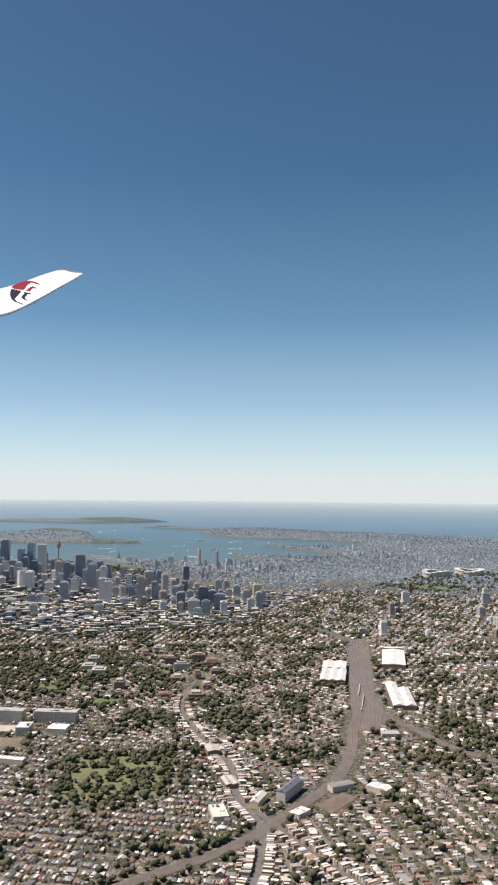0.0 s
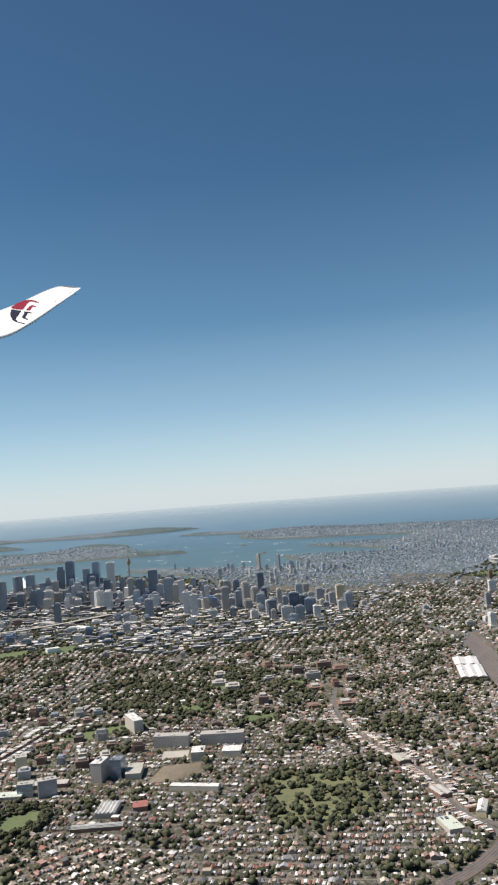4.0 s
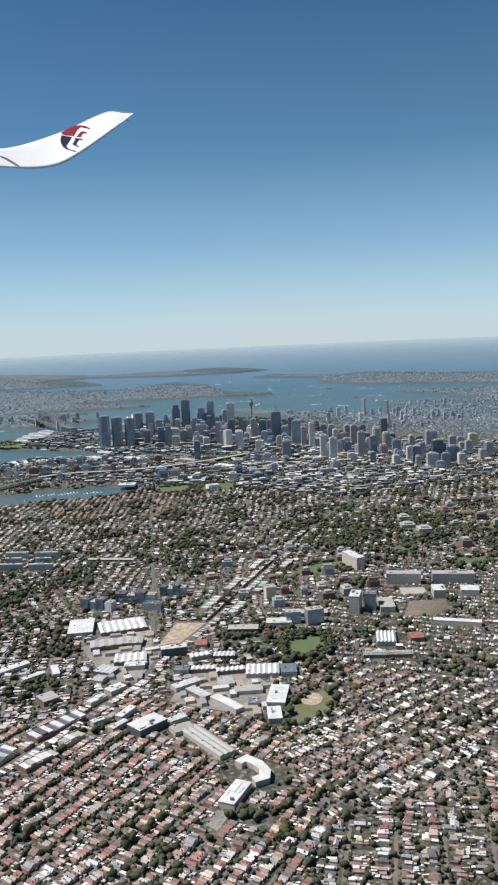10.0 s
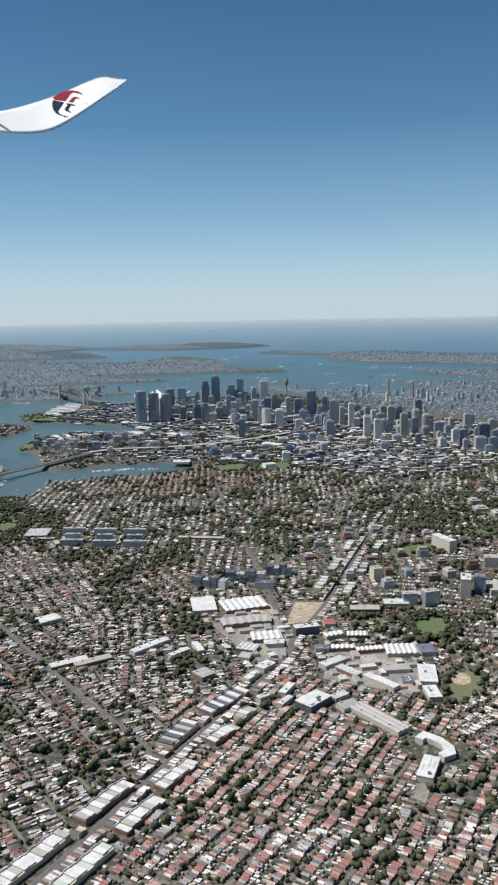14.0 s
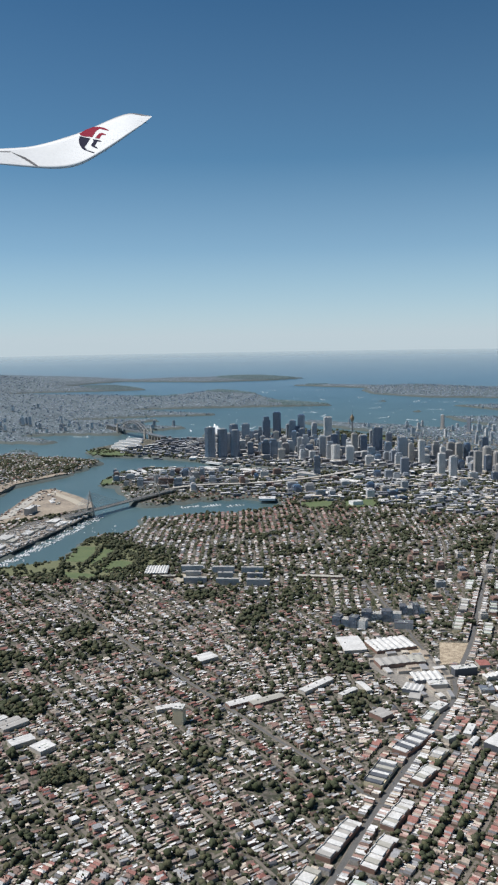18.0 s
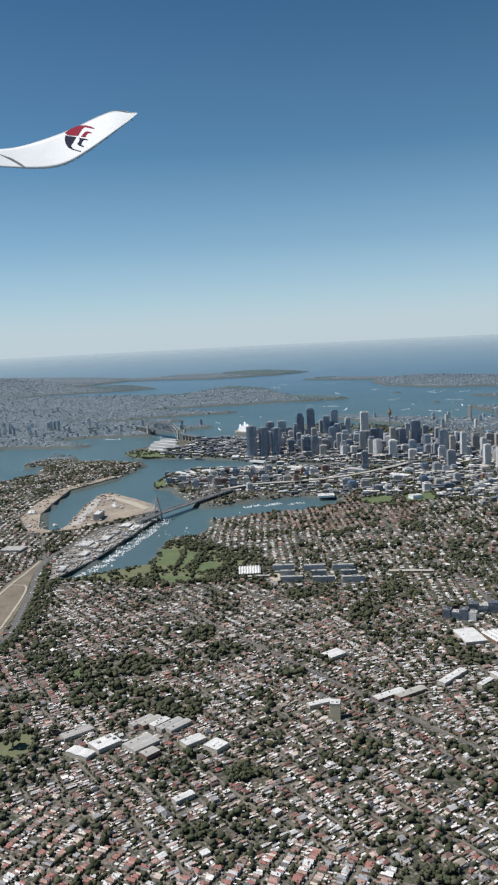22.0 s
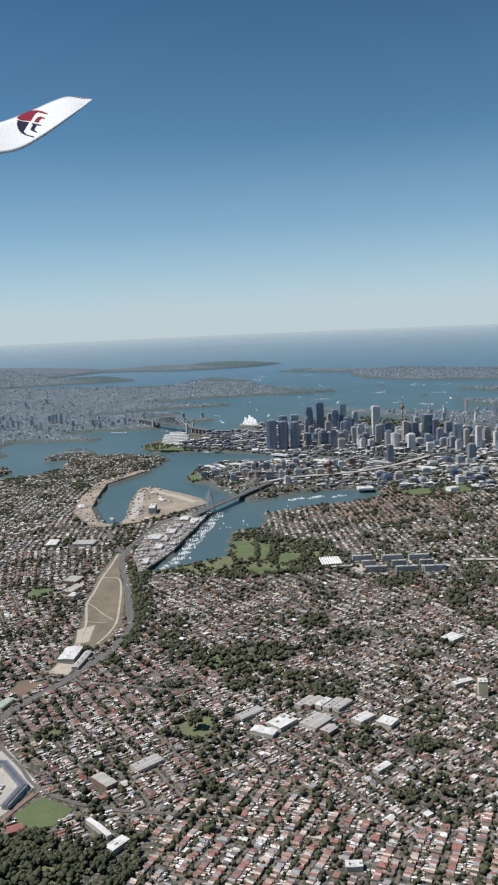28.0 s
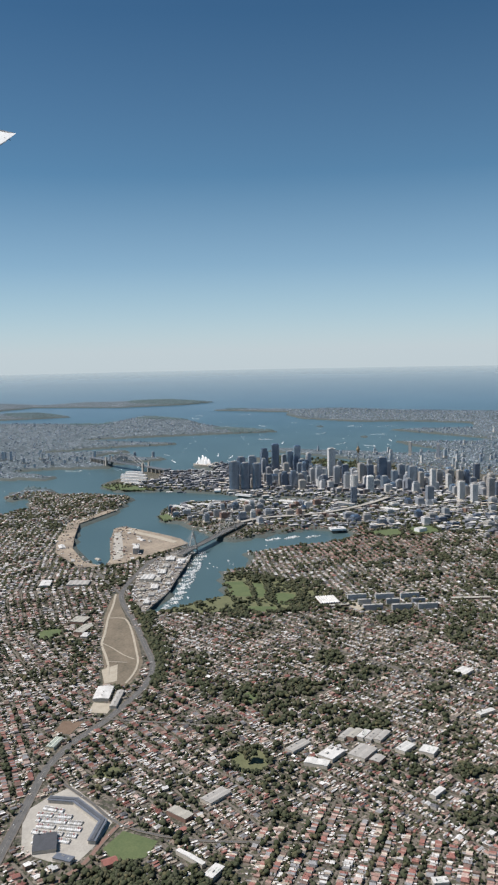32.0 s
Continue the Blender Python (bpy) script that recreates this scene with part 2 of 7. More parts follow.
RED, RUST, BROWN, PINK = (0.31, 0.135, 0.11), (0.375, 0.235, 0.195), (0.20, 0.135, 0.11), (0.52, 0.395, 0.35)
PALE, GREY, DARK, WHITE, CREAM = (0.52, 0.51, 0.50), (0.30, 0.30, 0.31), (0.125, 0.125, 0.135), (0.68, 0.675, 0.66), (0.58, 0.51, 0.42)
BRIGHT, TAN = (0.77, 0.76, 0.735), (0.40, 0.335, 0.27)
M = {
    "ground": speckled("suburban_ground", [(0.05, 0.052, 0.03), (0.07, 0.064, 0.042), (0.11, 0.095, 0.072), (0.04, 0.045, 0.026), (0.15, 0.128, 0.105), (0.064, 0.058, 0.045), (0.12, 0.1, 0.086), (0.08, 0.082, 0.046), (0.22, 0.19, 0.16), (0.052, 0.055, 0.034)], 0.55),
    # ground of the headlands and far suburbs: blue haze is mixed into the colours
    "bush": noisy("haze_tinted_bush", (0.072, 0.110, 0.127), (0.110, 0.149, 0.171), 0.08, fine=12),
    "suburb_haze": speckled("haze_tinted_suburban_land", [(0.064, 0.094, 0.107), (0.053, 0.080, 0.092), (0.098, 0.122, 0.145), (0.057, 0.086, 0.099), (0.184, 0.195, 0.217), (0.069, 0.096, 0.107), (0.115, 0.128, 0.145), (0.053, 0.077, 0.090), (0.299, 0.338, 0.384), (0.076, 0.104, 0.116), (0.060, 0.086, 0.099), (0.138, 0.159, 0.182)], 1.25),
    "asphalt": noisy("asphalt", (0.07, 0.069, 0.067), (0.145, 0.14, 0.134), 0.5),
    "lane": noisy("side_street_asphalt", (0.105, 0.09, 0.074), (0.2, 0.172, 0.14), 0.4),
    "rail": noisy("railway_ballast", (0.085, 0.062, 0.05), (0.185, 0.14, 0.115), 0.4, spread=0.15),
    "yard": noisy("cleared_olive_earth", (0.1, 0.084, 0.058), (0.22, 0.178, 0.128), 0.14, fine=9, spread=0.16),
    "shore": noisy("weedy_sandstone_shore", (0.045, 0.06, 0.054), (0.095, 0.108, 0.098), 0.3),
    "brown_earth": noisy("dug_brown_earth", (0.11, 0.072, 0.048), (0.21, 0.145, 0.1), 0.5),
    "sand": noisy("packed_sandy_track", (0.30, 0.26, 0.2), (0.46, 0.41, 0.33), 0.5),
    "hardstand": noisy("oily_yard_paving", (0.13, 0.12, 0.108), (0.32, 0.29, 0.25), 0.35, fine=6, spread=0.15),
    "concrete": noisy("weathered_concrete", (0.30, 0.28, 0.25), (0.44, 0.41, 0.36), 0.3, spread=0.2),
    "wharf": noisy("dusty_wharf_paving", (0.15, 0.122, 0.098), (0.37, 0.305, 0.23), 0.09, fine=14, spread=0.13),
    "clay": noisy("excavated_clay", (0.2, 0.15, 0.1), (0.52, 0.43, 0.31), 0.8, fine=4, spread=0.14),
    "grass": noisy("mown_grass", (0.06, 0.092, 0.036), (0.125, 0.15, 0.062), 0.25),
    "drygrass": noisy("dry_grass", (0.085, 0.098, 0.045), (0.16, 0.16, 0.08), 0.3),
    "leaf": foliage("tree_leaves", (0.043, 0.048, 0.032), (0.093, 0.097, 0.062)),
    # far foliage: the leaf colours carry the pale blue of haze
    "leaf_haze": foliage("haze_tinted_tree_leaves", (0.075, 0.115, 0.132), (0.127, 0.167, 0.190)),
    "bark": noisy("bark", (0.09, 0.07, 0.05), (0.2, 0.16, 0.12), 6.0),
    "roof": palette("house_roofs", [RED, WHITE, CREAM, DARK, PINK, BRIGHT, BROWN, RUST, TAN, DARK, RED, WHITE, BROWN, GREY, RUST, BRIGHT, BROWN, PALE, DARK, TAN, GREY]),
    "roof_red": palette("tiled_roofs", [RED, RUST, BROWN, PINK, RED, GREY, RUST, TAN, RED, BROWN, GREY, CREAM, RED, DARK]),
    "roof_pale": palette("sheet_roofs", [PALE, BRIGHT, GREY, WHITE, RUST, DARK, CREAM, TAN, WHITE, BROWN, BRIGHT, PINK, CREAM]),
    "roof_mid": palette("inner_suburb_roofs", [WHITE, GREY, BROWN, PALE, DARK, GREY, RED, (0.2, 0.2, 0.215), CREAM, DARK, WHITE, (0.36, 0.37, 0.39), RUST, BROWN, PALE, DARK, BRIGHT, TAN]),
    "roof_works": palette("workshop_roofs", [PALE, TAN, GREY, CREAM, TAN, PALE, GREY, (0.62, 0.6, 0.57)]),
    # far roofs: bluish haze is painted into every colour of the palette
    "roof_haze": palette("haze_tinted_roofs", [(0.192, 0.204, 0.226), (0.299, 0.340, 0.380), (0.156, 0.180, 0.207), (0.228, 0.256, 0.286), (0.143, 0.170, 0.198), (0.551, 0.615, 0.656), (0.179, 0.198, 0.219), (0.216, 0.192, 0.198)], scale=0.6),
    "wall": palette("house_walls", [(0.25, 0.16, 0.12), (0.37, 0.32, 0.26), (0.46, 0.43, 0.39), (0.21, 0.145, 0.11), (0.29, 0.26, 0.23)]),
    "roof_city": palette("city_roofs", [WHITE, PALE, (0.2, 0.21, 0.24), (0.17, 0.18, 0.2), GREY, (0.24, 0.25, 0.28), DARK, (0.15, 0.16, 0.19), CREAM, WHITE]),
    "wall_city": palette("city_walls", [(0.16, 0.18, 0.21), (0.26, 0.27, 0.29), (0.22, 0.19, 0.18), (0.13, 0.15, 0.18), (0.34, 0.34, 0.34)]),
    # far walls, blued in their base colours for haze
    "wall_haze": palette("haze_tinted_walls", [(0.253, 0.319, 0.391), (0.380, 0.455, 0.536), (0.219, 0.266, 0.326)]),
    "house_roof": palette("tiled_or_sheet_roof", [RED, PALE, RUST, GREY, RED, WHITE, BROWN], by_object=True),
    "brick": palette("painted_or_brick_wall", [(0.33, 0.2, 0.15), (0.52, 0.46, 0.38), (0.62, 0.6, 0.56)], by_object=True),
    "sheet": noisy("white_steel_roof", (0.46, 0.445, 0.42), (0.69, 0.675, 0.645), 0.55, 0.55, fine=5, spread=0.14),
    "sheet_grey": noisy("grey_steel_roof", (0.29, 0.275, 0.255), (0.45, 0.425, 0.39), 0.7, 0.6),
    "sheet_dark": noisy("dark_roof", (0.06, 0.065, 0.075), (0.12, 0.125, 0.14), 0.7, 0.6),
    "sheet_blue": noisy("slate_blue_roof", (0.1, 0.115, 0.145), (0.17, 0.185, 0.215), 0.7, 0.5),
    "sheet_tan": noisy("tan_roof", (0.28, 0.265, 0.23), (0.44, 0.42, 0.365), 0.7),
    "sheet_green": noisy("pale_green_roof", (0.38, 0.42, 0.36), (0.52, 0.55, 0.48), 0.7),
    "roof_rust": noisy("rust_red_roof", (0.2, 0.07, 0.06), (0.36, 0.15, 0.12), 0.8),
    "render": plain("rendered_wall", (0.46, 0.42, 0.36)),
    "cream": plain("cream_wall", (0.58, 0.5, 0.34)),
    "brickred": plain("red_brick_wall", (0.22, 0.135, 0.105)),
    "white": plain("white_paint", (0.78, 0.78, 0.77), 0.4),
    "shell": plain("glazed_white_tile", (0.86, 0.86, 0.84), 0.35),
    "granite": plain("granite", (0.42, 0.38, 0.33)),
    "steel": plain("grey_painted_steel", (0.13, 0.14, 0.15), 0.5),
    "gold": plain("gold_cladding", (0.26, 0.2, 0.12), 0.4, 0.2),
    "cable": plain("stay_cable", (0.45, 0.45, 0.44)),
    "t_glass": facade("blue_glass_tower", (0.34, 0.4, 0.47), (0.25, 0.33, 0.42), 0.45, 0.4, 0.22, 0.72, 0.55),
    "t_dark": facade("dark_glass_tower", (0.22, 0.27, 0.34), (0.17, 0.22, 0.3), 0.5, 0.42, 0.2, 0.75, 0.6),
    "t_grey": facade("concrete_tower", (0.46, 0.475, 0.49), (0.2, 0.235, 0.28), 0.4, 0.36, 0.4, 0.5, 0.2),
    # facade for far towers, its colours paled and blued to imitate haze
    "t_haze": facade("haze_tinted_tower", (0.5, 0.55, 0.6), (0.36, 0.43, 0.5), 0.42, 0.36, 0.3, 0.5, 0.4),
    "t_tan": facade("sandstone_tower", (0.5, 0.465, 0.42), (0.18, 0.195, 0.22), 0.4, 0.36, 0.45, 0.5, 0.12),
    "t_pale": facade("white_tower", (0.70, 0.70, 0.69), (0.2, 0.22, 0.24), 0.42, 0.34, 0.5, 0.42),
    "t_red": facade("brick_apartments", (0.27, 0.17, 0.13), (0.06, 0.06, 0.065), 0.4, 0.34, 0.6, 0.45),
}


def water_material():
    """Teal in the harbour, bluer out at sea; the farthest sheet turns transparent to imitate haze along the horizon."""
    m, n, l, b = material("harbour_water", 0.32)
    b.inputs["Specular IOR Level"].default_value = 0.4
    geo = n.new("ShaderNodeNewGeometry")
    big, small = n.new("ShaderNodeTexNoise"), n.new("ShaderNodeTexNoise")
    big.inputs["Scale"].default_value, small.inputs["Scale"].default_value = 0.012, 1.3
    small.inputs["Detail"].default_value = 6
    l.new(geo.outputs["Position"], big.inputs["Vector"]), l.new(geo.outputs["Position"], small.inputs["Vector"])
    r = ramp(n, ((0.35, (0.058, 0.1, 0.106)), (0.7, (0.075, 0.124, 0.13))))
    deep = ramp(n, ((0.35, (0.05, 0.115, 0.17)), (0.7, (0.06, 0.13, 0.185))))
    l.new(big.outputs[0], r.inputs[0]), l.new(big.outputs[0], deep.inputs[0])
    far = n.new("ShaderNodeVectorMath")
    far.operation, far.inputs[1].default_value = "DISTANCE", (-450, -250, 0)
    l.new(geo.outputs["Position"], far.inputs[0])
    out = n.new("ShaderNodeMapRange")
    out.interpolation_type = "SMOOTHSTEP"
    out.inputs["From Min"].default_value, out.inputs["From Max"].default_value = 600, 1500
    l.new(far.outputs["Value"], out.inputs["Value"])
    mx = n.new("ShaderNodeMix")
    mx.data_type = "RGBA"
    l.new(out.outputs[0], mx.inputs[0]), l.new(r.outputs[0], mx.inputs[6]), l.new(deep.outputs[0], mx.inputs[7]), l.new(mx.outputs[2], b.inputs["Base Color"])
    # haze put in as alpha: the pale sky shows through the far sheet
    haze_fade = n.new("ShaderNodeMapRange")
    haze_fade.inputs["From Min"].default_value, haze_fade.inputs["From Max"].default_value = 1000, 4000
    haze_fade.inputs["To Min"].default_value, haze_fade.inputs["To Max"].default_value = 1.0, 0.2
    l.new(far.outputs["Value"], haze_fade.inputs["Value"]), l.new(haze_fade.outputs[0], b.inputs["Alpha"])
    bp = n.new("ShaderNodeBump")
    bp.inputs["Strength"].default_value, bp.inputs["Distance"].default_value = 0.35, 0.12
    l.new(small.outputs[0], bp.inputs["Height"]), l.new(bp.outputs[0], b.inputs["Normal"])
    return m


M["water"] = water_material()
M["foam"] = plain("foam", (0.7, 0.74, 0.75), 0.9)


# ---- mesh helpers ----
def mesh_object(name, verts, faces, mats, face_mat=None, smooth=False):
    me = bpy.data.meshes.new(name)
    me.from_pydata([tuple(v) for v in verts], [], [tuple(f) for f in faces])
    for m in mats:
        me.materials.append(m)
    if face_mat is not None:
        me.polygons.foreach_set("material_index", np.asarray(face_mat, np.int32))
    if smooth:
        me.polygons.foreach_set("use_smooth", np.ones(len(me.polygons), bool))
    return new(name, me)


def part(name, bm, mat, parent, label=""):
    """Links a bmesh as one mesh under a thing."""
    me = bpy.data.meshes.new(name)
    bm.to_mesh(me)
    bm.free()
    me.materials.append(mat)
    ob = new(name, me)
    ob.parent = parent
    return tagged(ob, label)


def thing(name, x, y, z=1.5, angle=0.0, label="", category="", group=""):
    ob = new(name)
    ob.empty_display_size = 0.5
    ob.matrix_basis = pose(x, y, z, 0, 0, angle)
    return tagged(ob, label, category, group)


def box(bm, sx, sy, z0, z1, x=0.0, y=0.0, taper=1.0, bevel=0.0):
    r = bmesh.ops.create_cube(bm, size=1)
    for v in r["verts"]:
        k = taper if v.co.z > 0 else 1.0
        v.co = Vector((x + v.co.x * sx * k, y + v.co.y * sy * k, z0 + (v.co.z + 0.5) * (z1 - z0)))
    if bevel:
        es = list({e for v in r["verts"] for e in v.link_edges})
        bmesh.ops.bevel(bm, geom=es, offset=bevel, segments=1, affect="EDGES")
    return bm


def new_box(*a, **k):
    return box(bmesh.new(), *a, **k)


def tube(bm, a, b, r, n=6, r2=None):
    a, b = Vector(a), Vector(b)
    d = b - a
    res = bmesh.ops.create_cone(bm, cap_ends=True, segments=n, radius1=r, radius2=r if r2 is None else r2, depth=d.length)
    m = Matrix.Translation((a + b) / 2) @ d.to_track_quat("Z", "Y").to_matrix().to_4x4()
    bmesh.ops.transform(bm, matrix=m, verts=res["verts"])
    return bm


def prism(bm, outline, z0, z1):
    """A flat-topped solid over an outline."""
    lo, hi = [bm.verts.new((x, y, z0)) for x, y in outline], [bm.verts.new((x, y, z1)) for x, y in outline]
    n = len(outline)
    for i in range(n):
        bm.faces.new((lo[i], lo[(i + 1) % n], hi[(i + 1) % n], hi[i]))
    bm.faces.new(hi)
    bm.normal_update()
    bmesh.ops.recalc_face_normals(bm, faces=bm.faces[:])
    return bm


def gable(bm, sx, sy, z0, rise, x=0.0, y=0.0, hip=0.0, over=0.04):
    """A pitched roof, its ridge along x."""
    hx, hy = sx / 2 + over, sy / 2 + over
    lo = [bm.verts.new((x + a * hx, y + b * hy, z0)) for a, b in ((-1, -1), (1, -1), (1, 1), (-1, 1))]
    r0, r1 = bm.verts.new((x - hx + hip, y, z0 + rise)), bm.verts.new((x + hx - hip, y, z0 + rise))
    for f in ((lo[0], lo[1], r1, r0), (lo[2], lo[3], r0, r1), (lo[1], lo[2], r1), (lo[3], lo[0], r0), (lo[3], lo[2], lo[1], lo[0])):
        bm.faces.new(f)
    return bm


def scatter(name, verts, faces, face_mat, where, turn, size, mats, label, category, smooth=False):
    """One joined mesh of many small copies of a template, too many to count."""
    where, turn, size = np.asarray(where, float), np.asarray(turn, float), np.asarray(size, float)
    n, tv = len(where), np.asarray(verts, float)
    if not n:
        return None
    p = tv[None] * size[:, None]
    c, s = np.cos(turn)[:, None], np.sin(turn)[:, None]
    co = np.stack([p[..., 0] * c - p[..., 1] * s, p[..., 0] * s + p[..., 1] * c, p[..., 2]], -1) + where[:, None]
    flat = np.concatenate([np.array(f) for f in faces])
    count = np.array([len(f) for f in faces])
    loops = (flat[None] + (np.arange(n) * len(tv))[:, None]).ravel()
    totals = np.tile(count, n)
    starts = np.r_[0, np.cumsum(totals)[:-1]]
    me = bpy.data.meshes.new(name)
    me.vertices.add(n * len(tv)), me.loops.add(len(loops)), me.polygons.add(len(totals))
    me.vertices.foreach_set("co", co.astype(np.float32).ravel())
    me.loops.foreach_set("vertex_index", loops.astype(np.int32))
    me.polygons.foreach_set("loop_start", starts.astype(np.int32))
    for m in mats:
        me.materials.append(m)
    me.polygons.foreach_set("material_index", np.tile(np.array(face_mat, np.int32), n))
    me.polygons.foreach_set("use_smooth", np.full(len(totals), smooth))
    me.update(calc_edges=True)
    me.validate()
    return tagged(new(name, me), label, category, kind="stuff")


# ---- plan: shores, parks, roads ----
SOUTH = [
    (-1600, 900), (-420, 300), (-260, 215), (-191, 194), (-175, 182), (-155, 177), (-128, 196), (-101, 224), (-77, 233), (-84, 207), (-100, 191), (-94, 162), (-96, 131),
    (-145, 116), (-186, 116), (-216, 99), (-238, 85), (-256, 66), (-264, 52), (-253, 56), (-222, 75), (-194, 89), (-188, 88), (-198, 61), (-206, 43), (-215, 34),
    (-224, 26), (-242, 20), (-270, 12), (-294, 5), (-316, 2), (-311, -3), (-295, -12), (-288, -16), (-262, -2), (-254, 1), (-247, -7), (-233, -6), (-221, 2),
]
SOUTH_B = [
    (-211, -4), (-198, -16), (-186, -30), (-172, -40), (-158, -33), (-160, -13), (-179, 4), (-195, 13), (-200, 22), (-188, 37), (-172, 57), (-163, 64), (-167, 75), (-152, 86),
    (-128, 94), (-106, 84), (-85, 40), (-72, -20), (-66, -22), (-76, 45), (-68, 92), (-70, 124), (-80, 156), (-66, 178), (-50, 184), (-20, 186), (2, 192), (12, 176),
    (18, 122), (28, 122), (44, 150), (56, 162), (70, 160), (72, 112), (82, 106), (112, 134), (124, 124), (106, 20), (118, 16), (168, 132), (192, 136), (180, 0), (204, -40),
]
SOUTH_C = [
    (248, 10), (276, 30), (290, -50), (320, -66), (360, 0), (398, 62), (420, 20), (440, -30), (505, -24), (520, 60), (500, 125), (536, 217), (600, 262), (650, 275),
    (660, 340), (671, 420), (700, 395), (713, 293), (716, 150), (703, 4), (720, -150), (703, -251), (620, -236), (560, -400), (472, -550), (470, -883), (460, -1600), (-1600, -1600),
]
NORTH = [
    (-1200, 1000), (-420, 420), (-300, 330), (-190, 300), (-119, 254), (-95, 290), (-62, 300), (-45, 236), (-30, 240), (-16, 290), (6, 268), (24, 222), (40, 232), (94, 200), (100, 215),
    (86, 276), (110, 275), (134, 262), (140, 280), (93, 354), (150, 310), (206, 244), (215, 270), (215, 378), (250, 330), (300, 262), (352, 186), (364, 196), (389, 276), (440, 330),
]
NORTH_B = [
    (490, 372), (548, 476), (500, 470), (400, 462), (389, 581), (345, 735), (398, 703), (450, 640), (509, 581), (545, 640), (519, 775), (600, 790), (690, 781), (705, 690), (713, 614),
    (796, 530), (880, 505), (905, 600), (840, 770), (750, 800), (800, 1000), (842, 1335), (934, 1890), (300, 2400), (-1200, 2400),
]
LANDS = [SOUTH + SOUTH_B + SOUTH_C, NORTH + NORTH_B]


def isle(x, y, a, b, turn, seed):
    rng = random.Random(seed)
    c, s = math.cos(turn), math.sin(turn)
    out = []
    for i in range(14):
        k = rng.uniform(0.8, 1.15)
        u, v = a * k * math.cos(i * math.tau / 14), b * k * math.sin(i * math.tau / 14)
        out.append((x + u * c - v * s, y + u * s + v * c))
    return out


ISLES = [isle(-112, 214, 20, 12, 0.4, 1), isle(-172, 212, 14, 9, 0.7, 2), isle(165, 173, 4, 2.5, 0, 3), isle(318, 74, 9, 4, 0.5, 4), isle(428, 156, 9, 4, 0.9, 5), isle(-260, 262, 26, 14, 0.3, 6)]
LANDS += ISLES


def edge_distance(x, y, poly, closed=True):
    p = np.array(poly, float)
    q = np.roll(p, -1, 0) if closed else p[1:]
    p = p if closed else p[:-1]
    best = np.full(x.shape, 1e9)
    for (ax, ay), (bx, by) in zip(p, q):
        dx, dy = bx - ax, by - ay
        t = np.clip(((x - ax) * dx + (y - ay) * dy) / (dx * dx + dy * dy + 1e-9), 0, 1)
        best = np.minimum(best, np.hypot(x - ax - t * dx, y - ay - t * dy))
    return best


def inside(x, y, poly):
    p = np.array(poly, float)
    q = np.roll(p, -1, 0)
    r = np.zeros(x.shape, bool)
    for (ax, ay), (bx, by) in zip(p, q):
        r ^= ((ay > y) != (by > y)) & (x < (bx - ax) * (y - ay) / (by - ay + 1e-12) + ax)
    return r


def shore(x, y):
    """Distance from the shore, positive on land."""
    x, y = np.asarray(x, float), np.asarray(y, float)
    best = np.full(x.shape, -1e9)
    for poly in LANDS:
        d = edge_distance(x, y, poly)
        best = np.maximum(best, np.where(inside(x, y, poly), d, -d))
    return best


HILLS = [(850, 600, 7, 90), (320, 330, 6, 80), (480, 420, 5, 55), (690, 350, 4, 40), (670, 200, 6, 70), (600, 60, 6, 90), (560, -100, 5, 110), (60, 430, 7, 130), (-80, 380, 5, 90),
         (600, 950, 8, 200), (300, 850, 8, 220), (520, 650, 6, 60), (200, 1300, 10, 320), (330, -80, 4, 80), (420, -250, 4, 150)]
FLAT = 1.5


def ground_height(x, y, sd):
    hill = 0.6 * sum(h * np.exp(-((x - a) ** 2 + (y - b) ** 2) / (r * r)) for a, b, h, r in HILLS)
    return np.clip(sd * 1.4, -1.5, FLAT) + hill * np.clip((sd - 2) / 30, 0, 1)


STEP = 6.5
gx, gy = np.arange(-780, 980, STEP), np.arange(-780, 1560, STEP)
GX, GY = np.meshgrid(gx, gy)
SD = shore(GX, GY)
GZ = ground_height(GX, GY, SD)


def sample(grid, x, y):
    u, v = np.clip((np.asarray(x) - gx[0]) / STEP, 0, len(gx) - 1.001), np.clip((np.asarray(y) - gy[0]) / STEP, 0, len(gy) - 1.001)
    i, j = u.astype(int), v.astype(int)
    a, b = u - i, v - j
    return (grid[j, i] * (1 - a) + grid[j, i + 1] * a) * (1 - b) + (grid[j + 1, i] * (1 - a) + grid[j + 1, i + 1] * a) * b


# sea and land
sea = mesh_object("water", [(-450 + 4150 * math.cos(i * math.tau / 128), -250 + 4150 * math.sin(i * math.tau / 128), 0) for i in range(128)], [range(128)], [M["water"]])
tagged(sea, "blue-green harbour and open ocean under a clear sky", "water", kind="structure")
nx, ny = len(gx), len(gy)
quad = np.stack([a.ravel() for a in np.meshgrid(np.arange(nx - 1), np.arange(ny - 1))], -1)
base = quad[:, 1] * nx + quad[:, 0]
faces = np.stack([base, base + 1, base + nx + 1, base + nx], -1)
keep = GZ.ravel()[faces].max(1) > -0.9
faces = faces[keep]
mid = (GX.ravel()[faces].mean(1), GY.ravel()[faces].mean(1))
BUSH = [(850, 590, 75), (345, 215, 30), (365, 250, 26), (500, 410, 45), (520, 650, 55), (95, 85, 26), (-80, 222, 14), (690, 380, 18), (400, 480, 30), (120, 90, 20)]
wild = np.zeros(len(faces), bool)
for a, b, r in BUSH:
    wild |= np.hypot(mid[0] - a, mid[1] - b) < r
